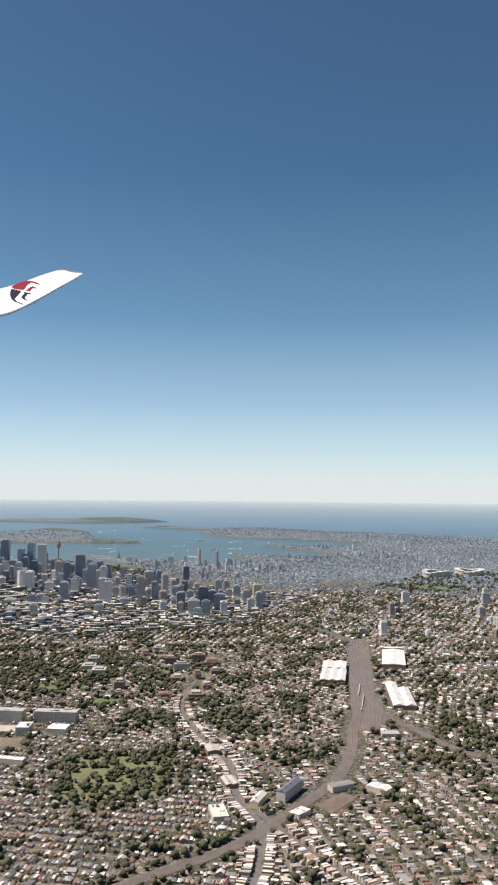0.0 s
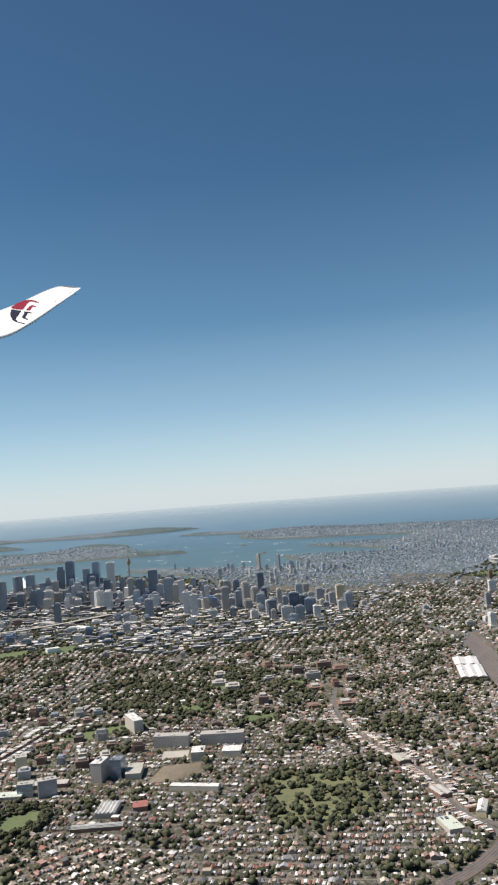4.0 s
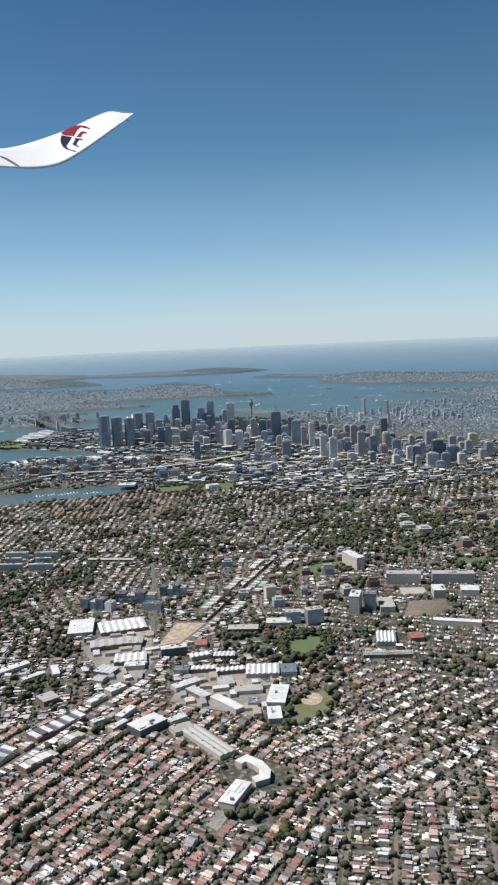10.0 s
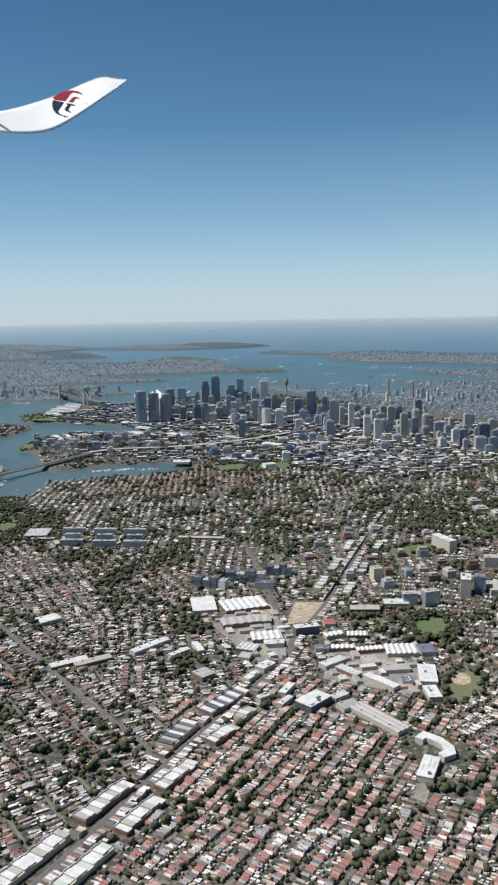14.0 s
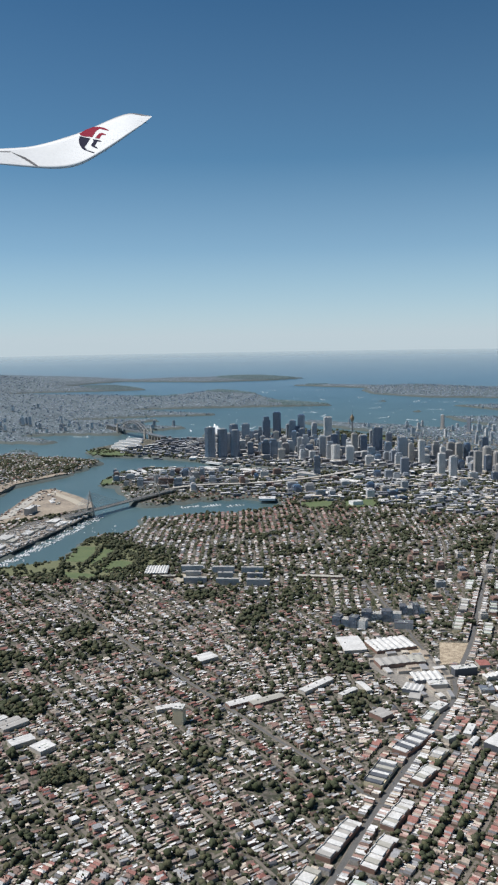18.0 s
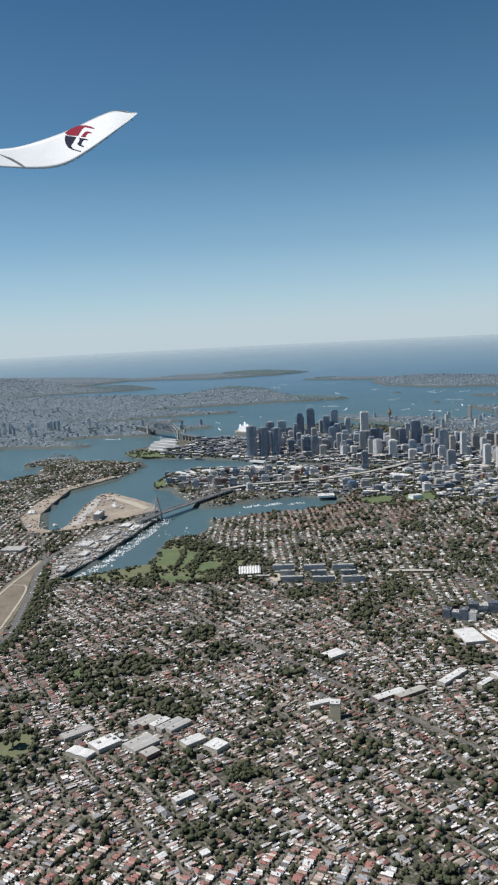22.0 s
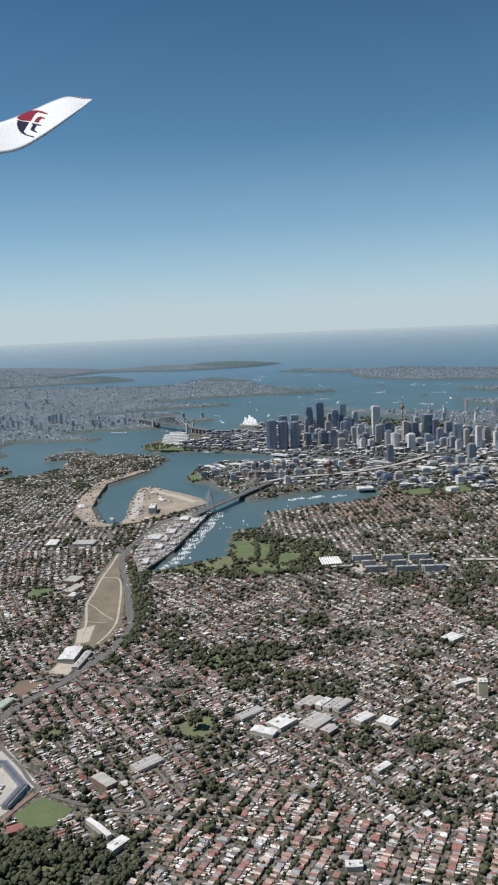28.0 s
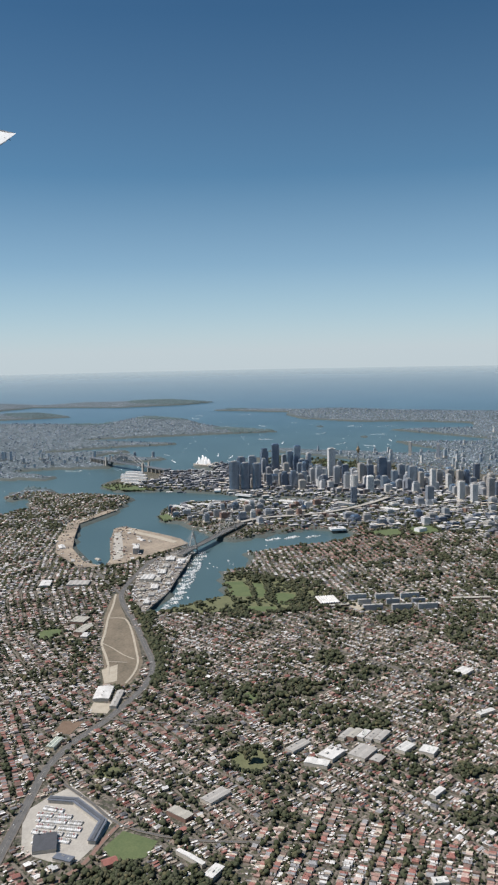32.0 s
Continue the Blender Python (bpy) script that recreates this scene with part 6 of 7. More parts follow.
LEAN_V, LEAN_F = HOUSE_V[:4] + [(-.5, -.5, 1), (.5, -.5, 1), (.5, .5, .8), (-.5, .5, .8)], [(4, 5, 6, 7), (0, 1, 5, 4), (1, 2, 6, 5), (2, 3, 7, 6), (3, 0, 4, 7)]


def build_rows(spots, roof):
    """Joined houses of three shapes, and their rear wings; spots: place, turn, size, shape, roof."""
    s = np.array(spots)
    for k, (vv, ff, fm, name, word) in enumerate(SHAPES):
        for r, mat in enumerate((roof, "roof_red" if roof != "roof_mid" else roof, "roof_pale" if roof != "roof_red" else roof)):
            p = s[(s[:, 7] == k) & (s[:, 8] == r)]
            scatter(name, vv, ff, fm, p[:, :3], p[:, 3], p[:, 4:7], [M[mat], M["wall"]], "rows of small " + word + " along streets", "houses")
    p = s[(gen.random(len(s)) < 0.85) & (s[:, 0] < -325)]
    out = 0.5 * p[:, 5] + gen.uniform(0.25, 0.6, len(p))
    back = np.where(p[:, 9] > 0, 1, -1)
    where = np.stack([p[:, 0] - np.sin(p[:, 3]) * out * back, p[:, 1] + np.cos(p[:, 3]) * out * back, p[:, 2]], -1)
    scatter("rear_wings", LEAN_V, LEAN_F, [0, 1, 1, 1, 1], where, p[:, 3], np.stack([p[:, 4] * gen.uniform(0.45, 0.9, len(p)), gen.uniform(0.5, 1.1, len(p)), gen.uniform(0.25, 0.42, len(p))], -1), [M["roof_pale"], M["wall"]], "low rear wings with pale sheet roofs behind houses", "houses")
    p = s[(gen.random(len(s)) < 0.42) & (s[:, 0] < -310)]
    out = 0.5 * p[:, 5] + gen.uniform(1.1, 1.7, len(p))
    back = np.where(p[:, 9] > 0, 1, -1)
    where = np.stack([p[:, 0] - np.sin(p[:, 3]) * out * back + gen.normal(0, 0.12, len(p)), p[:, 1] + np.cos(p[:, 3]) * out * back, p[:, 2]], -1)
    scatter("garden_sheds", LEAN_V, LEAN_F, [0, 1, 1, 1, 1], where, p[:, 3] + gen.choice((0, 1.571), len(p)), np.stack([gen.uniform(0.3, 0.6, len(p)), gen.uniform(0.25, 0.5, len(p)), gen.uniform(0.2, 0.3, len(p))], -1), [M["roof_pale"], M["wall"]], "small garages and sheds along the back lanes", "sheds")


# shops shoulder to shoulder along the main roads
for k in SHOP_ROADS:
    line = smooth_line(ROADS[k][1], 0.62)
    line = line[(line[:, 0] < -205) & (line[:, 0] > -470)]
    d = np.gradient(line, axis=0)
    d /= np.linalg.norm(d, axis=1)[:, None]
    for side in (-1, 1):
        for row, (lo, hi) in enumerate(((0.6, 0.85), (2.05, 2.5))):
            n = len(line)
            deep = gen.uniform(1.1, 1.9, n) * (0.7 if row else 1.0)
            off = ROADS[k][2] / 2 + gen.uniform(0.28, 0.4, n) + deep / 2 + (1.75 if row else 0.0)
            p = line + np.stack([-d[:, 1], d[:, 0]], -1) * (side * off)[:, None]
            ok = gen.random(n) < (0.55 if row else 0.93)
            ok[ok] &= clear_of(p[ok, 0], p[ok, 1], 0.25)
            scatter("shops", FLAT_V, FLAT_F, [1] * 4 + [0], np.stack([p[ok, 0], p[ok, 1], sample(GZ, p[ok, 0], p[ok, 1])], -1), np.arctan2(d[ok, 1], d[ok, 0]), np.stack([gen.uniform(0.5, 0.72, n), deep, gen.uniform(lo, hi, n) if not row else gen.uniform(0.35, 0.7, n)], -1)[ok], [M["roof_pale"], M["wall"]], "rows of old shops with pale flat roofs along a main road", "shops")


for n, (cx, cy, angle, roof, pitch, share) in enumerate(DISTRICTS):
    near, terrace = cx < -240, roof == "roof_red"
    reach, pitch = 62.0, pitch * (0.9 if near else 0.8)
    rows_, lots = np.arange(-reach, reach, pitch), np.arange(-reach, reach, 0.6 if near else 0.74)
    U, V = [a.ravel() for a in np.meshgrid(lots, rows_)]
    row_no = np.round((V + reach) / pitch)
    span = 14.0 + 5.0 * np.abs(np.sin(row_no // 2 * 2.3 + n))
    block = np.floor((U + 3.0 * (row_no % 3)) / span)
    inblock = (U + 3.0 * (row_no % 3)) / span - block
    c, s = math.cos(radians(angle)), math.sin(radians(angle))
    bend = 0.45 * np.sin(U * 0.055 + n) + 0.18 * np.sin(U * 0.13 + row_no)

    def place(u, v):
        return cx + u * c - v * s, cy + u * s + v * c

    def ours(x, y):
        d = (x[:, None] - SEEDS[None, :, 0]) ** 2 + (y[:, None] - SEEDS[None, :, 1]) ** 2
        return d.argmin(1) == n

    # each street has a row of houses on both sides; gaps every block let a cross street through
    cross_gap = inblock < 0.07
    spots = []
    for side in (-1, 1):
        x, y = place(U + gen.normal(0, 0.03 if terrace else 0.12, U.size), V + bend + side * ((1.42 if terrace else 1.5 if near else 1.35) + 0.15 * np.sin(V * 1.7 + side)) + gen.normal(0, 0.06 if terrace else 0.22, U.size))
        bare = np.sin(block * 12.9 + row_no * 78.2 + side * 3.1 + n) * 43758.5
        bare = bare - np.floor(bare)
        shade = np.sin(x * 0.21 + 1.7 * np.sin(y * 0.13)) + np.sin(y * 0.26 + 1.3 * np.sin(x * 0.11))
        ok = ours(x, y) & ~cross_gap & (gen.random(U.size) < share * (1.0 if near else 0.88) * np.where(bare < 0.1, 0.66, 0.94) * np.where(terrace, 1.0, np.where(shade > 1.0, 0.5, np.where(shade > 0.3, 0.84, 1.0))))
        ok[ok] &= clear_of(x[ok], y[ok])
        x, y, tone = x[ok], y[ok], bare[ok]
        k = len(x)
        if not k:
            continue
        wide, deep, high = gen.uniform(0.5, 0.62, k) * (1.0 if near else 1.2), gen.uniform(0.85, 1.5, k) * (1.0 if near else 0.95), gen.uniform(0.36, 0.68, k)
        if terrace:
            wide, deep, high = gen.uniform(0.57, 0.61, k), 1.02 + 0.3 * tone + gen.normal(0, 0.05, k), gen.uniform(0.52, 0.64, k)
        big = gen.random(k) < (0.02 if terrace else 0.05)
        wide[big], deep[big], high[big] = wide[big] * 2.3, deep[big] * 1.2, high[big] * 1.5
        turn = np.full(k, radians(angle)) + gen.normal(0, 0.02 if terrace else 0.07, k) + np.where(gen.random(k) < (0.01 if terrace else np.where(tone > 0.6, 0.03, 0.16)), math.pi / 2, 0)
        deep = np.where(np.abs(turn - radians(angle)) > 1, wide * 1.2, deep)
        z = sample(GZ, x, y)
        kind = np.searchsorted([0.9, 0.95] if terrace else [0.55, 0.8], gen.random(k))
        hue = np.where(tone > 0.78, 1, np.where(tone < 0.3, 2, 0))
        rows9 = np.stack([x, y, z - 0.02, turn, wide, deep, high, kind, hue, np.full(k, side)], -1)
        close = edge_distance(x, y, NEAREST, False) < 3.1
        near_houses += list(rows9[close])
        spots += list(rows9[~close])
    if spots:
        build_rows(spots, roof if cx < -310 or terrace else "roof_mid")
    # trees in the streets and the back gardens
    x, y = place(U + gen.uniform(-0.4, 0.4, U.size), V + bend + np.where(gen.random(U.size) < (0.6 if roof == "roof_red" else 0.4), gen.normal(0, 0.32 if terrace else 0.45, U.size), pitch / 2 + gen.normal(0, 0.4 if terrace else 0.75, U.size)))
    lush = np.sin(x * 0.21 + 1.7 * np.sin(y * 0.13)) + np.sin(y * 0.26 + 1.3 * np.sin(x * 0.11))
    ok = ours(x, y) & (gen.random(U.size) < np.where(lush > 0.6, 1.0, np.where(lush > -0.5, 0.8, 0.56)) * (0.8 if terrace else 0.95 if cx < -305 else 1.0))
    ok[ok] &= clear_of(x[ok], y[ok], 0.3)
    x2, y2 = place(U + gen.uniform(-0.4, 0.4, U.size), V + bend + pitch / 2 + gen.normal(0, 1.1, U.size))
    ok2 = ours(x2, y2) & (gen.random(U.size) < 0.45)
    ok2[ok2] &= clear_of(x2[ok2], y2[ok2], 0.2)
    shrub_spots.append(np.stack([x2[ok2], y2[ok2], gen.uniform(0.2, 0.5, ok2.sum())], -1))
    tree_spots.append(np.stack([x[ok], y[ok], np.minimum(1.0, gen.uniform(0.32, 0.7, ok.sum()) * (1.0 if near else 1.25) * np.where(lush[ok] > 0.8, 1.5, np.where(lush[ok] > 0.1, 1.2, 1.0)))], -1))
    if cx < -305:
        for side in (-1, 1):
            x, y = place(U + gen.uniform(-0.2, 0.2, U.size), V + bend + side * 0.5)
            ok = ours(x, y) & (gen.random(U.size) < 0.2)
            ok[ok] &= clear_of(x[ok], y[ok], 0.3)
            verge_spots.append(np.stack([x[ok], y[ok], gen.uniform(0.2, 0.46, ok.sum())], -1))
    x, y = place(U, V + bend)
    ok = ours(x, y)
    ok[ok] &= clear_of(x[ok], y[ok], 0.2)
    street_spots.append(np.stack([x[ok], y[ok], np.full(ok.sum(), radians(angle))], -1))
    u2 = (block + 0.035) * span - 3.0 * (row_no % 3)
    x, y = place(u2, V + bend + gen.uniform(-pitch / 2, pitch / 2, U.size))
    ok = ours(x, y) & (gen.random(U.size) < 0.3)
    ok[ok] &= clear_of(x[ok], y[ok], 0.2)
    street_spots.append(np.stack([x[ok], y[ok], np.full(ok.sum(), radians(angle + 90))], -1))

st = np.concatenate(street_spots)
scatter("side_streets", [(-.5, -.5, 0), (.5, -.5, 0), (.5, .5, 0), (-.5, .5, 0)], [(0, 1, 2, 3)], [0], np.stack([st[:, 0], st[:, 1], sample(GZ, st[:, 0], st[:, 1]) + gen.uniform(0.015, 0.045, len(st))], -1), st[:, 2], np.tile((0.84, 0.56, 1), (len(st), 1)), [M["lane"]], "narrow grey residential side streets", "street")


# the nearest houses one by one
def house_kind(wide, deep, high, hip, label):
    t = thing("house", 0, 0, 0, 0, label, "house", "terraced houses")
    part("wall", new_box(wide, deep, 0, high * 0.62), M["brick"], t)
    bm = bmesh.new()
    gable(bm, deep, wide, high * 0.62, high * 0.38, hip=hip, over=0.03)
    bmesh.ops.rotate(bm, cent=(0, 0, 0), matrix=Matrix.Rotation(radians(90), 3, "Z"), verts=bm.verts[:])
    bmesh.ops.recalc_face_normals(bm, faces=bm.faces[:])
    top = part("roof", bm, M["house_roof"], t)
    part("chimney", new_box(0.09, 0.14, high * 0.6, high * 1.12, wide * 0.3, deep * 0.2), M["brickred"], top)
    part("verandah", new_box(wide * 0.9, 0.14, high * 0.3, high * 0.36, 0, -deep / 2 - 0.07), M["sheet_grey"], t)
    part("rear_wing", new_box(wide * 0.5, deep * 0.35, 0, high * 0.42, -wide * 0.2, deep * 0.66), M["sheet_grey"], t)
    return t


KINDS = [house_kind(0.6, 1.3, 0.72, 0.0, "narrow terraced house with a gabled roof"), house_kind(0.78, 1.5, 0.8, 0.3, "small cottage with a hipped roof"), house_kind(0.66, 1.6, 0.9, 0.0, "two-storey terraced house with a gabled roof"),
         house_kind(0.85, 1.2, 0.66, 0.35, "square cottage with a hipped roof"), house_kind(1.1, 1.7, 0.85, 0.4, "detached house with a hipped roof")]
gen.shuffle(near_houses)
build_rows(near_houses[300:], "roof")
for i, (x, y, z, turn, wide, deep, high, *_) in enumerate(near_houses[:300]):
    k = KINDS[4] if wide > 1 else KINDS[(i * 7 + int(abs(x))) % 4]
    m = pose(x, y, z, 0, 0, math.degrees(turn) + (180 if i % 2 else 0))
    copy_thing(k, m)
for k in KINDS:
    for o in (*k.children_recursive, k):
        bpy.data.objects.remove(o)

# ---- trees ----
ICO = bmesh.new()
bmesh.ops.create_icosphere(ICO, subdivisions=1, radius=1)
ICO_V, ICO_F = [tuple(v.co) for v in ICO.verts], [tuple(v.index for v in f.verts) for f in ICO.faces]
ICO.free()


def crown_template(lumps, seed):
    r = random.Random(seed)
    vv, ff = [], []
    for k in range(lumps):
        a, d = r.uniform(0, math.tau), 0.0 if k == 0 else r.uniform(0.5, 0.85)
        q = (r.uniform(0.34, 0.56) if lumps > 3 else r.uniform(0.5, 0.7)) if k else (0.66 if lumps > 3 else 0.8)
        o = len(vv)
        lift = r.uniform(-0.3, 0.35) * (k > 0)
        for x, y, z in ICO_V:
            j = q * r.uniform(0.62, 1.38)
            vv.append((math.cos(a) * d + x * j, math.sin(a) * d + y * j, max(0.0, 0.72 + lift + z * j * 0.8)))
        ff += [tuple(o + i for i in f) for f in ICO_F]
    return vv, ff


def grove(name, spots, lumps, mat, label, seed):
    spots = np.asarray(spots)
    vv, ff = crown_template(lumps, seed)
    z = sample(GZ, spots[:, 0], spots[:, 1])
    r = spots[:, 2]
    scatter(name, vv, ff, [0] * len(ff), np.stack([spots[:, 0], spots[:, 1], z], -1), gen.uniform(0, 6.3, len(spots)), np.stack([r * gen.uniform(0.85, 1.2, len(r)), r * gen.uniform(0.85, 1.2, len(r)), r * gen.uniform(0.8, 1.25, len(r))], -1), [mat], label, "trees", True)


ts = np.concatenate(tree_spots)
gen.shuffle(ts)
ts = ts[(ts[:, 0] < -330) | (gen.random(len(ts)) < 0.66)]
ts[:, 2] *= np.where(ts[:, 0] > -300, 1.16, 1.0)
ts = ts[np.argsort(-ts[:, 2])]
a, b = int(len(ts) * 0.12), int(len(ts) * 0.42)
mid_, rest = ts[a:b], ts[b:]
lots = [(ts[k:a:3], 5) for k in range(3)] + [(mid_[mid_[:, 0] < -330][k::4], 2) for k in range(4)] + [(mid_[mid_[:, 0] >= -330][k::4], 1) for k in range(4)] + [(rest[rest[:, 0] < -290][k::3], 1) for k in range(3)]
for k, (lot, lumps) in enumerate(lots):
    grove("garden_trees", lot, lumps, M["leaf"], "dark green street and garden trees between houses", k + 3)
grove("street_trees", np.concatenate(verge_spots), 1, M["leaf"], "small green street trees along the kerbs", 31)


BUD_V = [(math.cos(i * 1.2566), math.sin(i * 1.2566), 0.62 + 0.16 * (i % 2)) for i in range(5)] + [(0.1, 0.05, 1.55), (0, 0, -0.1)]
BUD_F = [(i, (i + 1) % 5, 5) for i in range(5)] + [((i + 1) % 5, i, 6) for i in range(5)]


TUFT_V = [(1.0, 0.1, 0.1), (0.25, 0.95, 0.25), (-0.85, 0.5, 0.05), (-0.7, -0.75, 0.2), (0.4, -0.9, 0.1), (0.1, 0.05, 1.5)]
TUFT_F = [(0, 1, 5), (1, 2, 5), (2, 3, 5), (3, 4, 5), (4, 0, 5)]


def shrubs(name, spots, mat, label, far=False):
    spots = np.asarray(spots)
    r, n = spots[:, 2], len(spots)
    z = sample(GZ, spots[:, 0], spots[:, 1])
    scatter(name, TUFT_V if far else BUD_V, TUFT_F if far else BUD_F, [0] * (5 if far else 10), np.stack([spots[:, 0], spots[:, 1], z], -1), gen.uniform(0, 6.3, n), np.stack([r * gen.uniform(0.8, 1.25, n), r * gen.uniform(0.8, 1.25, n), r * gen.uniform(0.8, 1.4, n)], -1), [mat], label, "trees", True)


low = np.concatenate(shrub_spots + [rest[rest[:, 0] >= -290]])
shrubs("garden_shrubs", low[low[:, 0] < -320], M["leaf"], "small dark shrubs in back gardens")
shrubs("garden_shrubs", low[low[:, 0] >= -320], M["leaf"], "small dark shrubs in back gardens", True)


def wood(outline, spacing, lo, hi, skip=()):
    p = np.array(outline, float)
    n = int((p[:, 0].max() - p[:, 0].min()) * (p[:, 1].max() - p[:, 1].min()) / spacing**2)
    x, y = gen.uniform(p[:, 0].min(), p[:, 0].max(), n), gen.uniform(p[:, 1].min(), p[:, 1].max(), n)
    ok = inside(x, y, outline) & (sample(SD, x, y) > 1.5)
    for q in skip:
        ok &= ~inside(x, y, q)
    return np.stack([x[ok], y[ok], gen.uniform(lo, hi, ok.sum())], -1)


def rim(outline, spacing, lo, hi, offset=0.6):
    line = np.array([*outline, outline[0]], float)
    seg = np.linalg.norm(np.diff(line, axis=0), axis=1)
    at = np.arange(0, seg.sum(), spacing)
    cum = np.r_[0, np.cumsum(seg)]
    x, y = np.interp(at, cum, line[:, 0]) + gen.normal(0, offset, len(at)), np.interp(at, cum, line[:, 1]) + gen.normal(0, offset, len(at))
    return np.stack([x, y, gen.uniform(lo, hi, len(at))], -1)


OPEN = [row[1] for row in PATCHES if row[0] in ("sports_oval", "sports_court", "sand_field", "sports_field", "bowling_green")] + [PATCHES[12][1], PATCHES[2][1], PATCHES[8][1]] + [row[1] for row in PATCHES if "lawn" in row[4] and -310 < row[1][0][0] < -262 and -45 < row[1][0][1] < -5]
PARK = [row[1] for row in PATCHES if row[0] in ("park_lawn", "sports_oval") and -306 < row[1][0][0] < -262 and -45 < row[1][0][1] < -5]
OPEN += [[(x - 1.1 * k, y - 0.6 * k) for x, y in q] for q in PARK for k in (0, 1, 2)]
woods = [wood(PATCHES[11][1], 1.75, 0.5, 1.0, OPEN), wood(PATCHES[0][1], 2.2, 0.5, 1.0, OPEN), wood([(-314, -24), (-300, -30), (-296, -54), (-276, -56), (-262, -34), (-258, -40), (-274, -62), (-300, -58), (-316, -34)], 1.5, 0.6, 1.1, OPEN), wood([(-262, -4), (-257, -12), (-262, -30), (-268, -28), (-263, -14)], 1.5, 0.6, 1.1, OPEN), wood([(-278, -18), (-275, -20), (-290, -31), (-293, -28)], 1.2, 0.5, 0.9, OPEN), wood([(-250, 36), (-262, 46), (-246, 44), (-228, 36), (-226, 32)], 1.5, 0.5, 1.0), wood([(-303, 32), (-286, 28), (-270, 36), (-268, 48), (-284, 42)], 1.8, 0.5, 1.0), wood([(-324, 2), (-345, -12), (-362, -24), (-375, -32), (-395, -36), (-396, -39), (-376, -35.5), (-358, -28), (-338, -14.5), (-318, 0)], 1.5, 0.5, 0.95), wood([(-340, 12), (-353, 5), (-368, -5), (-384, -13), (-390, -9), (-372, 1), (-352, 10)], 1.6, 0.5, 0.9), wood([(-76, 156), (-66, 174), (-54, 168), (-62, 150)], 2.6, 0.5, 0.9), wood([(-296, -112), (-262, -98), (-258, -104), (-292, -124)], 1.8, 0.5, 1.0), wood([(-362, -33), (-372, -36), (-392, -72), (-388, -104), (-376, -102), (-374, -70)], 2.1, 0.6, 1.1),
         wood([(-463, -61), (-457, -68), (-454, -84), (-478, -96), (-492, -70), (-472, -60)], 1.6, 0.7, 1.2), wood([(-300, -46), (-276, -56), (-262, -90), (-300, -120), (-318, -112), (-300, -78)], 2.9, 0.5, 1.0),
         wood([(-250, -100), (-235, -100), (-255, -150), (-268, -140)], 2.4, 0.5, 1.0), wood([(-230, -150), (-190, -140), (-150, -165), (-190, -210), (-225, -185)], 2.6, 0.6, 1.1, OPEN),
         wood([(-330, -120), (-310, -118), (-312, -142), (-330, -150)], 2.6, 0.6, 1.0), wood([(-312, -180), (-296, -182), (-292, -206), (-314, -206)], 2.3, 0.6, 1.1, OPEN), wood([(-225, -300), (-200, -300), (-200, -330), (-240, -330)], 2.6, 0.5, 1.0),
         wood([(30, -50), (50, 40), (60, 100), (120, 110), (110, 50), (90, 0)], 4.0, 0.9, 1.6), wood([(80, -180), (210, -190), (210, -240), (80, -250)], 7, 0.8, 1.5), wood([(-60, -170), (10, -165), (-60, -230), (-120, -215)], 5, 0.5, 1.0)]
woods += [rim([(-269, -18.9), (-279, -25), (-289.5, -30.2)], 0.9, 0.5, 0.9, 0.35), rim([(-270, -27.5), (-280, -33), (-290, -38)], 1.1, 0.5, 0.8, 0.4), rim([(-279, -46), (-286, -49), (-294, -49)], 1.0, 0.6, 1.0, 0.8)]
for row in PATCHES:
    if row[1] != PATCHES[12][1] and row[1] not in PARK and row[0] in ("sports_oval", "park_lawn", "bowling_green"):
        woods.append(rim(row[1], 1.5, 0.5, 1.0))
for pts, gap in ((ROADS[5][1][8:], 2.0), (ROADS[0][1][6:9], 1.6)):
    line = smooth_line(pts, gap)
    for side in (-1, 1):
        d = np.gradient(line, axis=0)
        d /= np.linalg.norm(d, axis=1)[:, None]
        q = line + np.stack([-d[:, 1], d[:, 0]], -1) * side * 2.6 + gen.normal(0, 0.4, line.shape)
        woods.append(np.stack([q[:, 0], q[:, 1], gen.uniform(0.5, 0.95, len(q))], -1))
# a belt of trees down the bank beside the motorway
line = smooth_line(ROADS[7][1][4:9], 0.5)
d = np.gradient(line, axis=0)
d /= np.linalg.norm(d, axis=1)[:, None]
for lo, hi in ((1.7, 2.6), (2.6, 4.2)):
    q = line + np.stack([-d[:, 1], d[:, 0]], -1) * gen.uniform(lo, hi, len(line))[:, None]
    woods.append(np.stack([q[:, 0], q[:, 1], gen.uniform(0.5, 1.0, len(q))], -1))
wd = np.concatenate(woods)
wd = np.concatenate([wd] + [wood(ellipse(x, y, a, b, 20), 1.35, 0.5, 1.0) for x, y, a, b in GROVES])
wd = wd[sample(SD, wd[:, 0], wd[:, 1]) > 0.5]
free = np.ones(len(wd), bool)
for a, b, sx, sy, turn in BUILT:
    c, s = math.cos(radians(turn)), math.sin(radians(turn))
    u, v = (wd[:, 0] - a) * c + (wd[:, 1] - b) * s, -(wd[:, 0] - a) * s + (wd[:, 1] - b) * c
    free &= (np.abs(u) > sx / 2 + 0.5) | (np.abs(v) > sy / 2 + 0.5)
for line, width, _ in ROAD_LINES:
    free &= edge_distance(wd[:, 0], wd[:, 1], line, False) > width / 2 + 0.35
wd = wd[free]
close_by = wd[:, 0] < -395
for k in range(4):
    grove("park_trees", wd[close_by][k::4], 7, M["leaf"], "dense dark green park trees", 41 + k)
for k in range(5):
    grove("park_trees", wd[~close_by][k::5], (3, 2, 2, 3, 2)[k], M["leaf"], "dense dark green park trees", 21 + k)


